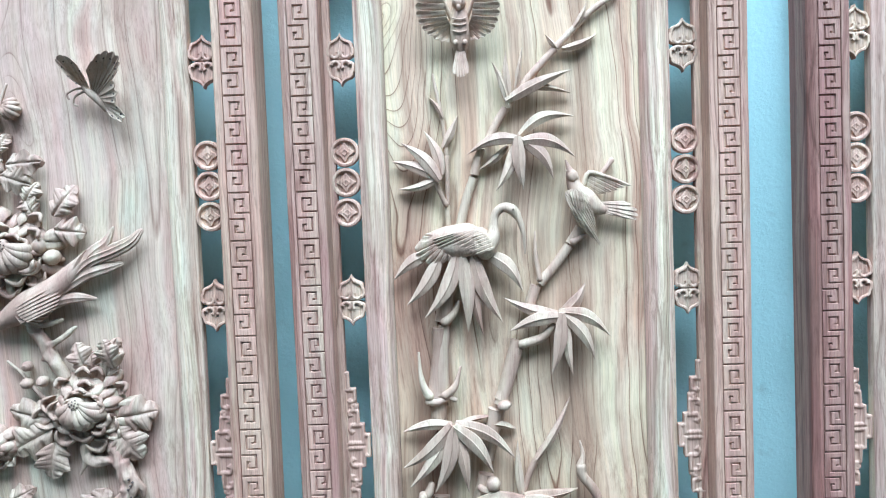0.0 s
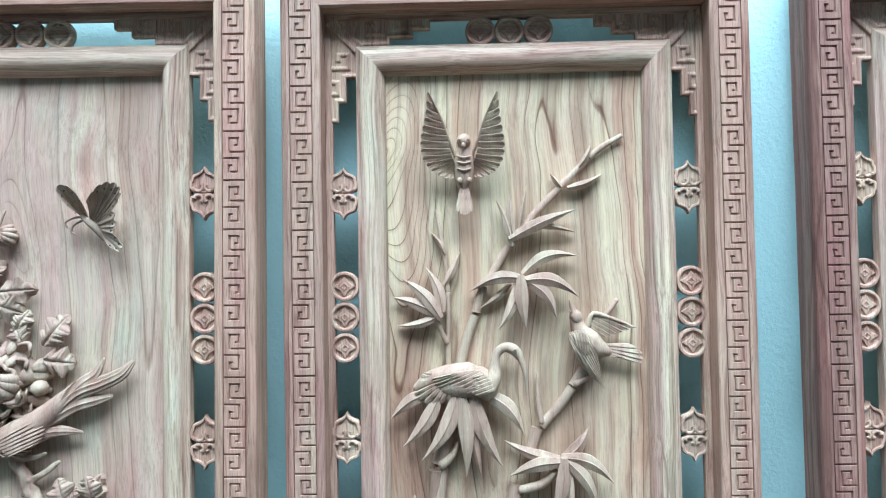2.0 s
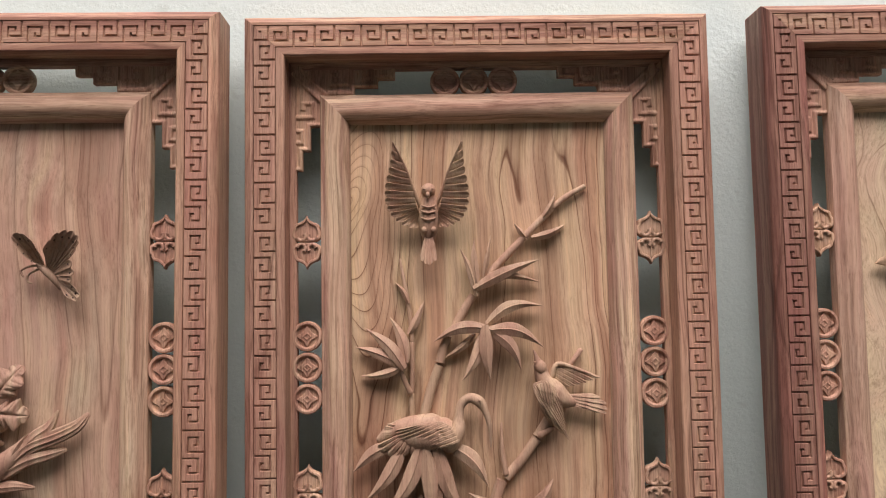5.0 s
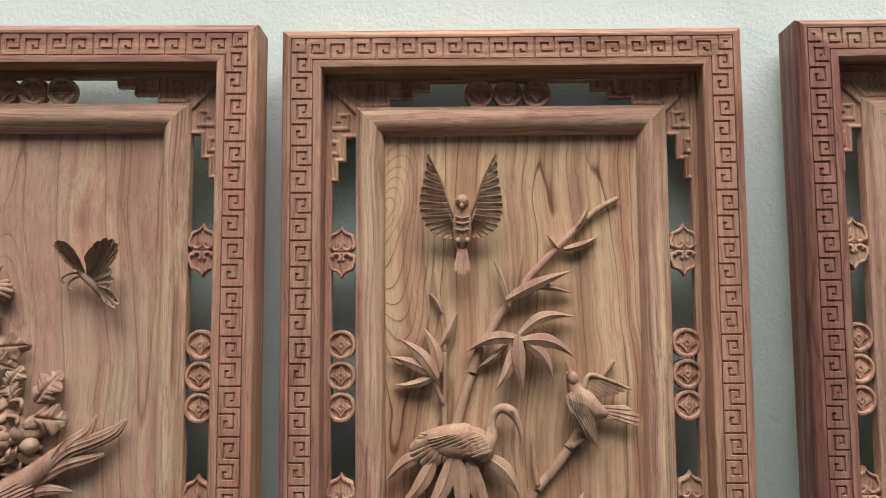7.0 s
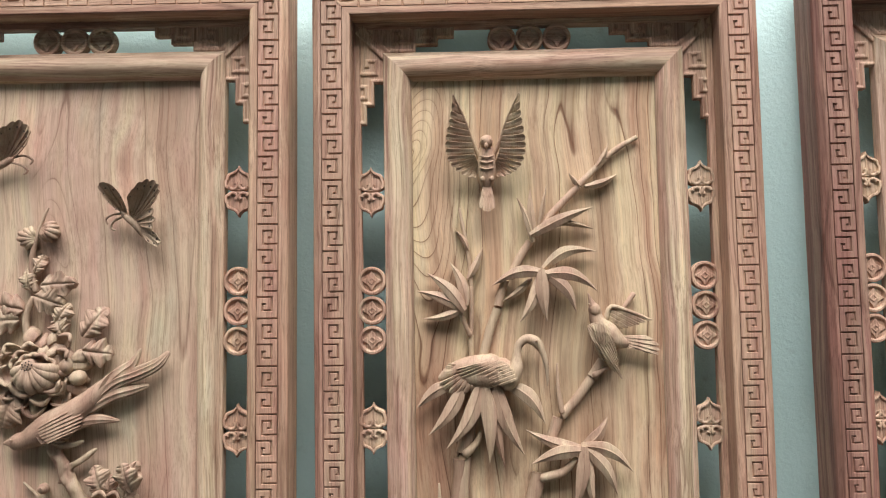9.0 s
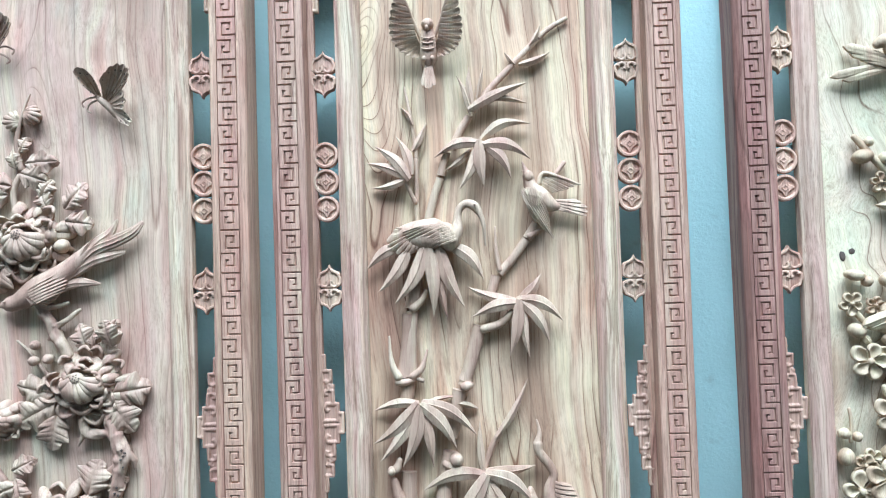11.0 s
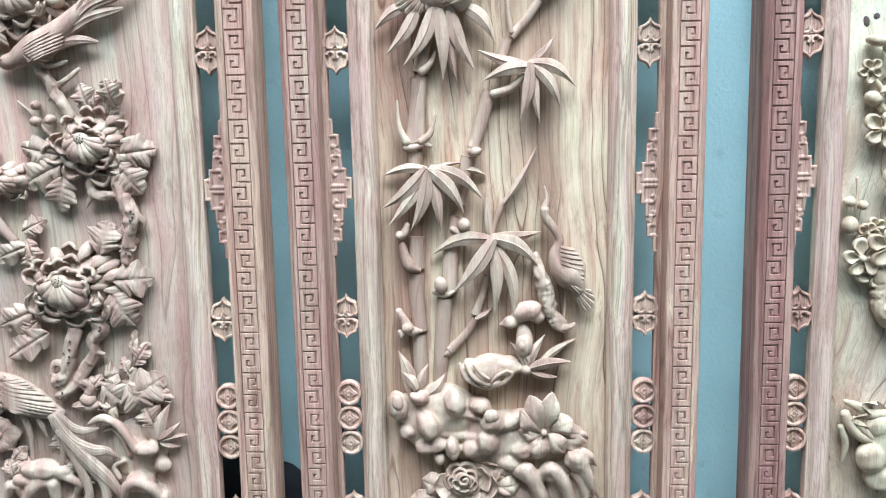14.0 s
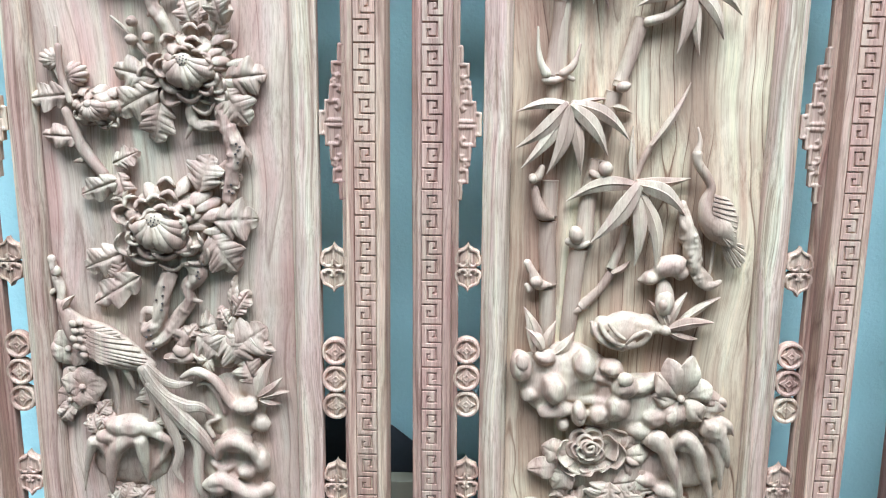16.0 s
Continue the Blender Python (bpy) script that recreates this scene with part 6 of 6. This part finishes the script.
for row in [
    (-0.4, 34.7, 168, 43.5, 25, 12, 8),
    (0.8, 26.0, -153, 49.6, 29, 14, 8),
    (2.1, 13.8, -102, 39.5, 27, 14, 8),
    (62.3, 34.6, 8, 38.8, 28, 15, 9),
    (58.5, 28.1, -55, 42.5, 31, 15, 9),
    (36.6, 79.0, 108, 30.3, 20, 13, 14),
    (64.0, 82.0, 102, 30.0, 20, 16, 24),
    (54.2, 73.6, 70, 40.4, 17, 13, 16),
    (43.6, 78.0, 100, 21.7, 14, 11, 11),
]:
    carve("peony_leaf", lobed_leaf, peony, *row)
stems(peony, "old_branch",
      [(35.0, 20.2, 9, 6.0), (29.2, 5.7, 9, 5.2), (31.7, -6.6, 9, 6.2), (46.7, -7.7, 9, 5.0), (60.7, -5.5, 9, 6.0)],
      [(53.3, 20.1, 9, 6.4), (60.1, -3.2, 10, 7.4), (69.7, -30.1, 10, 9.0), (65.6, -50.8, 9, 7.4), (61.0, -78.6, 8, 6.4)],
      [(74.7, -25.6, 10, 4.4), (81.8, -34.8, 9, 3.2), (81.9, -45.1, 8, 1.4)],
      [(28.1, -8.9, 9, 3.2), (22.1, -20.2, 8, 1.6)],
      [(63.9, -41.6, 9, 4.4), (53.8, -48.7, 8, 3.0), (51.6, -62.5, 8, 2.6)])
flower(peony, "peony_flower", 1.3, -102.2, 51, 24, "carved peony in full bloom", 11)
for row in [
    (-43.1, -130.4, -157, 45.5, 26, 13, 7),
    (-28.0, -153.5, -149, 58.0, 25, 14, 8),
    (-41.0, -141.4, -133, 30.7, 20, 12, 8),
    (45.3, -97.3, 2, 43.1, 32, 15, 9),
    (41.4, -110.2, -57, 45.0, 34, 15, 9),
    (33.0, -71.1, 72, 38.0, 30, 13, 9),
    (52.5, -66.6, 31, 24.1, 15, 11, 8),
    (-35.8, -85.6, 121, 20.5, 17, 12, 9),
]:
    carve("peony_leaf", lobed_leaf, peony, *row)
# old peony trunk
stems(peony, "old_branch",
      [(14.5, -136.7, 9, 6.6), (27.9, -148.5, 9, 8.6), (16.7, -164.7, 8, 6.4), (18.0, -178.1, 8, 6.0), (7.1, -194.2, 8, 6.4), (-8.1, -215.5, 8, 7.4), (-24.9, -225.8, 8, 7.0)],
      [(-0.4, -151.5, 8, 7.4), (-9.9, -178.4, 8, 8.8), (-14.2, -200.7, 8, 7.6), (-26.2, -212.1, 8, 8.2)],
      [(19.3, -176.8, 8, 3.4), (28.8, -179.1, 8, 2.6)],
      [(-12.2, -192.0, 8, 4.6), (-26.7, -189.7, 8, 3.8), (-31.4, -202.2, 8, 3.0)],
      [(-1.5, -209.2, 8, 6.0), (11.9, -214.9, 9, 5.6), (7.2, -228.7, 9, 6.0)],
      [(55.1, -218.2, 8, 4.6), (59.0, -195.9, 8, 4.0)],
      [(-119.0, -139.2, 4, 5.0), (-116.0, -156.3, 4, 4.6), (-111.3, -174.4, 5, 5.4), (-112.0, -191.8, 5, 5.0)],
      [(-126.3, -175.9, 5, 3.2), (-113.2, -169.5, 5, 2.4)])
for row in [
    (-115.0, -152.4, 5, 5, 6, 5, 0),
    (7.5, -229.6, 10, 9, 7, 8, -20),
]:
    carve("bud", blob, peony, *row, seed=row[0])
for row in [
    (58.6, -195.3, 84, 43.2, 9, 10, 7),
    (60.3, -192.5, 58, 29.0, 16, 11, 7),
    (57.9, -205.2, 119, 24.1, 13, 10, 7),
    (8.7, -219.3, 133, 20.9, 17, 11, 9),
    (11.9, -220.8, 59, 19.3, 15, 10, 7),
]:
    carve("peony_leaf", lobed_leaf, peony, *row)
# pheasant
b = bmesh.new()
tube(b, [(-112.8, -181.1, 8, 3.4), (-106.7, -191.5, 10, 6.5), (-93.9, -211.9, 8, 16), (-69.4, -226.6, 8, 20.5), (-46.4, -237.2, 9, 15), (-24.6, -246.5, 10, 7)], flat=0.62, seg=20, per=6)
blade(b, -107.3, -189.4, -97.0, -175.6, 8.0, 12, 9, 2.0)
wing(b, [(-76.7, -206.3), (-82.8, -217.5), (-82.6, -227.4), (-76.2, -237.3)], [(-51.4, -215.2), (-38.7, -223.7), (-26.5, -237.2), (-21.0, -244.7), (-38.5, -248.8), (-59.3, -246.6)], 9, 21, 14, bow=5, groove=0.8, scallop=0.18, tier=0.5)
wing(b, [(-84.8, -203.3), (-87.2, -214.5)], [(-68.1, -202.2), (-55.3, -208.1), (-49.8, -214.2)], 4, 20, 17, bow=2, groove=0.7, tier=0)
for x, z, turn in [
    (-95.7, -201.6, -20),
    (-88.3, -200.3, -23),
    (-81.2, -202.7, -26),
    (-94.1, -209.0, -20),
    (-86.7, -208.9, -23),
    (-79.7, -211.3, -26),
    (-96.2, -217.1, -20),
    (-88.9, -217.6, -23),
    (-81.8, -220.0, -26),
    (-93.3, -225.1, -20),
    (-86.2, -226.9, -23),
    (-78.9, -227.4, -26),
    (-86.9, -233.7, -20),
    (-78.4, -234.8, -23),
]:
    blob(b, x, z, 18.3, 4.6, 3.5, 3.0, turn, 0)
tube(b, [(-64.4, -246.6, 12, 4.6), (-60.4, -272.7, 10, 3.0), (-61.5, -313.8, 8, 2.0)])
for line in (
    [(-25.5, -244.0, 17, 4.5), (-11.2, -259.6, 15, 4.8), (1.7, -264.6, 13, 4.2), (16.4, -262.5, 11, 1.1)],
    [(-28.9, -247.2, 18, 5.7), (-12.5, -274.9, 16, 7.2), (9.1, -286.7, 14, 6.8), (24.3, -288.5, 12, 4.8), (36.4, -298.1, 9, 1.1)],
    [(-24.1, -262.9, 18, 5.1), (4.3, -296.3, 16, 7.2), (24.0, -319.3, 14, 6.8), (34.3, -338.3, 11, 3.8), (38.1, -344.4, 9, 1.1)],
    [(-29.4, -253.6, 17, 4.5), (-8.1, -303.7, 14, 5.0), (0.4, -334.9, 12, 4.5), (-5.4, -357.2, 10, 3.8), (0.8, -372.0, 9, 1.1)],
    [(-14.2, -285.3, 16, 4.0), (17.6, -323.8, 13, 5.0), (18.6, -357.5, 12, 5.0), (20.1, -378.5, 11, 4.4), (27.8, -392.1, 9, 1.1)],
    [(-33.8, -247.3, 15, 3.4), (-23.4, -279.6, 13, 3.8), (-27.8, -306.3, 12, 3.0), (-23.1, -320.7, 11, 2.3), (-10.9, -322.0, 9, 1.1)],
    [(-51.0, -248.8, 12, 3.4), (-46.3, -259.3, 11, 2.8), (-43.4, -271.5, 9, 1.2)],
):
    tube(b, line, flat=0.5, seg=24, ribs=0.09, per=6)
part("carved_pheasant", b, timber(peony), peony, "carved pheasant with long trailing tail", 55)
# small blossoms beside the pheasant
small_flower(peony, "blossom", -106.7, -230.5, 19.9, 6, 10, 10, pointed=True)
small_flower(peony, "blossom", -94.8, -269.7, 19.9, 7, 12, 0, pointed=True)
small_flower(peony, "blossom", -110, -284.8, 16.4, 5, 9, 30, pointed=True)
small_flower(peony, "blossom", -103.7, -262.2, 14.0, 5, 9, 0, pointed=True)
for row in [
    (-107.4, -289.5, -132, 25.8, 17.5, 9, 6, 3, 0),
    (-85.7, -304.4, 51, 23.3, 15.2, 8, 6, 3, 0),
    (-83.4, -313.5, 137, 16.1, 14, 8, 6, 3, 0),
    (-8.2, -316.7, 116, 25.8, 17.5, 8, 6, 3, 0),
    (-22.8, -297.1, 112, 28.5, 23.4, 5, 4, 3, 0),
]:
    carve("peony_leaf", lobed_leaf, peony, *row)
# rocks and hanging drips
mass(peony, "garden_rock", [
    (-51.1, -310.2, 10, 23.9, 11.4, 12, 0),
    (-71.2, -322.5, 9, 13.6, 9.1, 10, 0),
    (-29.3, -312.7, 9, 12.5, 9.1, 10, 0),
    (-87.7, -329.5, 8, 8.0, 6.8, 8, 0),
    (-57.8, -331.4, 2, 36.0, 20.0, 9, 0),
    (-54.0, -345.0, 0, 42.0, 34.0, 8, 0),
], [[(-88.2, -328.2, 11, 6.3), (-96.6, -352.1, 9, 3.8), (-104.4, -386.9, 5, 1.2)],
    [(-78.3, -330.5, 11, 6.0), (-75.3, -352.5, 8, 1.7)],
    [(-50.4, -322.3, 14, 8.5), (-66.0, -338.3, 13, 7.8), (-73.1, -367.2, 10, 5.0), (-74.5, -395.8, 5, 1.2)],
    [(-38.8, -324.9, 13, 8.0), (-36.2, -348.5, 11, 5.8), (-36.2, -378.9, 6, 1.2)],
    [(-10.3, -325.6, 11, 4.5), (-16.5, -342.0, 9, 3.6), (-28.9, -359.3, 6, 1.1)],
    [(-28.1, -316.1, 13, 4.4), (-13.7, -322.5, 13, 4.8), (-5.9, -332.1, 9, 2.3)]], label="carved rock with hanging drips", voxel=0.0013, rounds=8)
mass(peony, "garden_rock", [
    (57.3, -325.7, 8, 17.0, 11.4, 11, 0),
    (83.7, -346.3, 8, 8.5, 12.5, 10, 0),
    (67.5, -357.7, 8, 10.1, 7.8, 10, 0),
    (38.0, -374.2, 9, 14.8, 10.2, 11, 0),
    (68.9, -383.3, 9, 19.3, 10.2, 11, 0),
    (88.2, -378.1, 8, 8.0, 8.0, 9, 0),
    (55.6, -397.2, 8, 22.7, 8.0, 9, 0),
    (-7.2, -404.5, 8, 17.0, 12.5, 10, 0),
    (70.2, -285.5, 13, 12.5, 8.5, 11, 0),
    (83.6, -305.8, 7, 10.2, 9.1, 8, 0),
    (78.0, -262.0, 5, 16.0, 20.0, 8, 0),
    (55.3, -352.4, 1, 36.0, 32.0, 7, 0),
    (56.0, -290.0, 0, 34.0, 36.0, 6, 0),
    (40.0, -230.0, 0, 38.0, 20.0, 6, 0),
], [[(5.6, -258.3, 10, 2.6), (21.9, -249.5, 13, 4.4), (38.9, -257.5, 13, 5.2), (51.8, -277.5, 12, 5.0), (57.9, -289.8, 11, 4.4)],
    [(20.5, -268.0, 6, 2.0), (31.0, -263.5, 8, 3.0), (41.0, -276.0, 8, 3.4), (47.0, -296.0, 7, 2.6)],
    [(38.4, -343.5, 11, 3.4), (44.0, -329.4, 14, 5.6), (57.4, -321.8, 16, 6.8), (72.7, -329.9, 15, 6.3), (80.5, -344.2, 12, 5.1)],
    [(25.5, -373.6, 11, 5.7), (39.5, -365.8, 14, 7.4), (54.2, -370.4, 14, 7.4), (69.5, -380.8, 13, 6.8), (85.3, -378.7, 10, 5.7)],
    [(33.4, -350.2, 8, 3.4), (43.3, -356.4, 9, 4.0), (53.4, -353.1, 8, 2.8)],
    [(34.0, -322.0, 7, 3.2), (29.0, -308.0, 7, 3.0), (40.0, -302.0, 7, 2.6)]], label="carved rock of rounded cloud lobes", voxel=0.0013, rounds=8)
for row in [
    (51.2, -231.1, 33, 49.4, 33.9, 14, 9, 4, 0),
    (37.2, -235.6, -140, 16.3, 23.4, 11, 8, 3, 0),
    (51.9, -210.7, -58, 35.3, 31.6, 14, 10, 3, 0),
    (23.3, -212.4, -42, 35.2, 32.8, 12, 8, 4, 0),
    (25.6, -207.1, 18, 16.6, 25.7, 10, 6, 3, 0),
]:
    carve("peony_leaf", lobed_leaf, peony, *row)
leaves(peony, [
    (83.3, -272, 97.5, -234.1, 14.4, 12, 9, 2.9),
    (85.2, -273.3, 106.6, -256.2, 11.1, 13, 9, -1.8),
    (86, -276.1, 112.4, -271.3, 8.9, 12, 8, 1.2),
    (84.6, -278.9, 103.9, -284.7, 8.9, 11, 7, -1.2),
    (79.7, -270.4, 74, -240.8, 14.4, 9, 6, 0),
    (-3.4, -237, 20.7, -243.2, 12.2, 11, 8, 2.3),
    (-9.5, -237.6, 6.4, -238.1, 11.1, 10, 7, 0),
], "grass_blade")
for row in [
    (10, -237.3, 9, 10.5, 5.8, 7, 10),
]:
    carve("bud", blob, peony, *row, seed=row[0])
for row in [
    (81.8, -263.1, 116, 31, 25.7, 12, 9, 3, 0),
    (80.3, -233.7, 55, 20.7, 23.4, 12, 9, 3, 0),
    (-81.4, -321.3, 108, 22.2, 19.9, 11, 8, 3, 0),
    (-75.4, -318, 68, 21.4, 17.5, 11, 8, 3, 0),
    (-8.8, -329, 55, 22.2, 17.5, 8, 6, 3, 0),
]:
    carve("peony_leaf", lobed_leaf, peony, *row)
for row in [
    (-62.1, -403.2, 129, 24.1, 21.1, 9, 6, 3, 0),
    (-53.2, -402.8, 49, 28.6, 19.9, 9, 6, 3, 0),
    (-61.5, -399.4, 75, 23.7, 21.1, 10, 7, 3, 0),
]:
    carve("peony_leaf", lobed_leaf, peony, *row)
# drill holes along the branches: beads painted as dark as the shade inside
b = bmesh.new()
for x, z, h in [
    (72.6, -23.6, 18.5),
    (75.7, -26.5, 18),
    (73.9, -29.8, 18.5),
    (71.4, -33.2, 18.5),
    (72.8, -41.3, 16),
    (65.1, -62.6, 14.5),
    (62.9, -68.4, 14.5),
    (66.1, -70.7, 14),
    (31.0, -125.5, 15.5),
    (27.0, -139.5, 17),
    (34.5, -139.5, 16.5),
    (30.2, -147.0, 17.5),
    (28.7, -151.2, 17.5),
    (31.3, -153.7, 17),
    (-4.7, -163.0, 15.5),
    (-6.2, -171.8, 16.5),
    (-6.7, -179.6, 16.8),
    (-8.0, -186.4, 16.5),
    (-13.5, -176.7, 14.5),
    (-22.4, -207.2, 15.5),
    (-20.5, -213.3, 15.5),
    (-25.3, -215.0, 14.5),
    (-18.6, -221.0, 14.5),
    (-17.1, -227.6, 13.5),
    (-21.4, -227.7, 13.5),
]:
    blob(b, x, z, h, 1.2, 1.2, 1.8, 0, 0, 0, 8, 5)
tagged(part("drill_mark", b, knot_dark_drill_shade, peony), kind="stuff")


# ---- carving of the plum panel ----
# plum twigs, buds and blossoms
stems(plum, "twig",
      [(-88.2, 271.7, 6, 3.2), (-79.3, 259.9, 8, 3.8), (-72.1, 249.6, 9, 3.8), (-58, 234.3, 9, 4.4), (-41.7, 218.8, 9, 5.1), (-3.1, 192.2, 9, 6.3)],
      [(-106.8, -6.3, 6, 1.9), (-105.6, -21.4, 7, 1.9), (-107.2, -39.4, 7, 1.9)],
      [(-97.3, 92.3, 9, 3.2), (-89.2, 82.8, 9, 3.2)],
      [(-29.8, 117.3, 9, 7.6), (-53.6, 101.2, 9, 6.3), (-62.4, 89.9, 8, 5.7)])
stems(plum, "old_branch",
      [(-66, 30.4, 9, 3.8), (-60.8, 18.1, 9, 4.4), (-67.1, 9.5, 9, 5.1), (-72.1, 15.8, 8, 3.2)],
      [(-81.6, -100.8, 9, 7.6), (-79.8, -122.1, 9, 6.3), (-77.5, -140.6, 8, 8.9), (-58, -156.7, 8, 14), (-20.8, -164.5, 8, 19.1)],
      [(-39.3, -67.1, 9, 15.2), (-63.9, -95.8, 9, 8.9), (-71.8, -113.4, 9, 6.3), (-66.2, -137.9, 9, 8.9)],
      [(-80.2, -128.1, 9, 7.6), (-87.1, -124.9, 8, 3.2)],
      [(-73.3, -53.1, 9, 6.3), (-61.1, -41.8, 9, 7.6), (-25.4, -19.9, 9, 15.2)],
      [(-38.3, 64.4, 9, 12.7), (-24.2, 3.9, 9, 17.8), (-22.1, -68, 9, 19.1)])
b = bmesh.new()
blade(b, -8.7, 111, -92.7, 78.9, 11.4, 12, 16, 0.0, n=16, blunt=1.0)
blade(b, -10, 103.9, -87, 74.9, 10.2, 14, 14, 0.0, n=16, blunt=1.0)
blade(b, -9.5, 95.1, -77, 73, 11.4, 12, 12, 0.0, n=16, blunt=1.0)
blade(b, -7.5, 115.7, -73.3, 93, 11.4, 10, 14, 0.0, n=16, blunt=1.0)
part("tail_feather", b, timber(plum), plum, "", 55)
for row in [
    (-74.8, 265.2, 9, 5.1, 5.1, 6, 0),
    (-82.3, 250.3, 10, 10.8, 7.6, 10, 10),
    (-60.1, 247.3, 10, 6.3, 7, 8, 0),
    (-96.3, 129.8, 10, 11.4, 5.7, 8, -10),
    (-83.9, 122.9, 10, 5.7, 5.7, 8, 0),
    (-64.7, 123.9, 11, 7.6, 7.6, 9, 0),
    (-56.2, 110.8, 11, 7.6, 6.3, 8, 0),
    (-97, 73.2, 10, 8.9, 7.6, 9, -20),
    (-64, 63.8, 10, 8.3, 5.7, 8, 0),
    (-114.8, -30.1, 10, 6.3, 5.7, 8, 0),
    (-101.7, -33.9, 10, 5.1, 5.1, 7, 0),
    (-114.2, -54.1, 11, 8.3, 9.5, 9, 0),
]:
    carve("bud", blob, plum, *row, seed=row[0])
small_flower(plum, "plum_blossom", -64.8, 223.5, 10.8, 5, 10, 20)
small_flower(plum, "plum_blossom", -100.9, 100.8, 12.7, 5, 12, 50)
small_flower(plum, "plum_blossom", -75.6, 98, 10.2, 5, 9, 0)
small_flower(plum, "plum_blossom", -86.6, 42.2, 20.3, 5, 16, 0)
small_flower(plum, "plum_blossom", -60.9, 49.4, 16.5, 5, 13, 30)
small_flower(plum, "plum_blossom", -65.3, -11.9, 21.0, 5, 17, 75)
small_flower(plum, "plum_blossom", -100.7, -88.4, 20.3, 5, 15, 100)
small_flower(plum, "plum_blossom", -74.8, -76.7, 22.9, 5, 18, 15)
small_flower(plum, "plum_blossom", -94.9, -63.6, 12.7, 5, 11, 0)
small_flower(plum, "plum_blossom", -86.4, -103, 17.8, 5, 12, 60)
small_flower(plum, "plum_blossom", -88, -58.3, 12.7, 5, 9, 30)
small_flower(plum, "plum_blossom", -49.6, -101.3, 21.6, 5, 15, 0)
small_flower(plum, "plum_blossom", -37.1, 28.9, 21.6, 5, 15, 0)
leaves(plum, [
    (-44.9, 203.3, -70.3, 200.5, 14.5, 12, 8, 2.5),
    (-42.8, 200.8, -54.3, 177.3, 13.3, 12, 8, -2.5),
    (-25.6, 205.6, -36.8, 186.2, 13.3, 10, 7, 0),
    (-90, 67.9, -81.2, 55.3, 8.4, 9, 7, 0),
], "plum_leaf")
# bird by the plum twig, half a wing and tail
b = bmesh.new()
fan(b, [(-47.8, 348.0), (-48.1, 343.4), (-46.7, 338.7)], [(-95.0, 365.1), (-89.7, 358.9), (-80.8, 354.8)], 9.8, 14, 9, 2)
fan(b, [(-55.6, 344.4), (-53.1, 338.4)], [(-109.6, 333.7), (-97.2, 330.1)], 8.5, 12, 9, 1)
tube(b, [(-63.8, 363.6, 14, 4.9), (-54.9, 366.5, 16, 8.5), (-42.6, 355.9, 16, 13.4), (-28.5, 341.1, 14, 12.2), (-10.6, 323.5, 10, 7.3)])
part("carved_bird", b, timber(plum), plum, "carved bird with half-spread wings beside a plum twig", 55)
# curled leaves near the foot
stems(plum, "rock_drip",
      [(-108.3, -243, 8, 2.5), (-97, -247.5, 10, 5), (-82.2, -256.1, 11, 6.3), (-61.1, -256.6, 10, 7.6)],
      [(-108.3, -256.4, 10, 5.7), (-100.7, -272.1, 11, 5.7), (-82.9, -285.5, 10, 6.3), (-58.3, -292.4, 9, 8.8)],
      [(-111.8, -270.9, 9, 3.8), (-105.6, -289.5, 8, 3.8), (-107.2, -311.2, 6, 1.9)],
      [(-99.5, -262.5, 11, 4.4), (-90, -272.1, 11, 5.7), (-80.1, -282.2, 10, 6.3)])
mass(plum, "garden_rock", [
    (-79.6, -304.1, 12, 17.6, 17.6, 12, 0),
    (-59, -288.8, 10, 25.2, 25.2, 11, 0),
    (-72.1, -269.4, 10, 16.4, 16.4, 11, 0),
    (-61.9, -328.3, 9, 25.2, 16.4, 9, 0),
    (-70.5, -381.6, 9, 25.2, 16.4, 9, 0),
], [], label="")
for row in [
    (-68.8, -255.1, 154, 27.9, 18.9, 12, 16, 2, 2),
    (-65.5, -261.5, 180, 38.2, 21.4, 12, 14, 2, 2),
    (-64.2, -280.7, -146, 29.9, 21.4, 12, 12, 2, 2),
]:
    carve("lily_petal", petal, plum, *row)
leaves(plum, [
    (-65.2, -377.7, -93.8, -384, 15.6, 10, 7, -5),
    (-62.4, -374.3, -82.6, -367.8, 14.4, 10, 7, -3.8),
], "grass_blade")
b = bmesh.new()
blob(b, -103.3, 149.4, 0.3, 3.2, 5.4, 0.9, 10)
blob(b, -93.7, 154.1, 0.3, 3.4, 3.4, 0.9, 0)
part("wood_knot", b, knot_dark_drill_shade, plum)
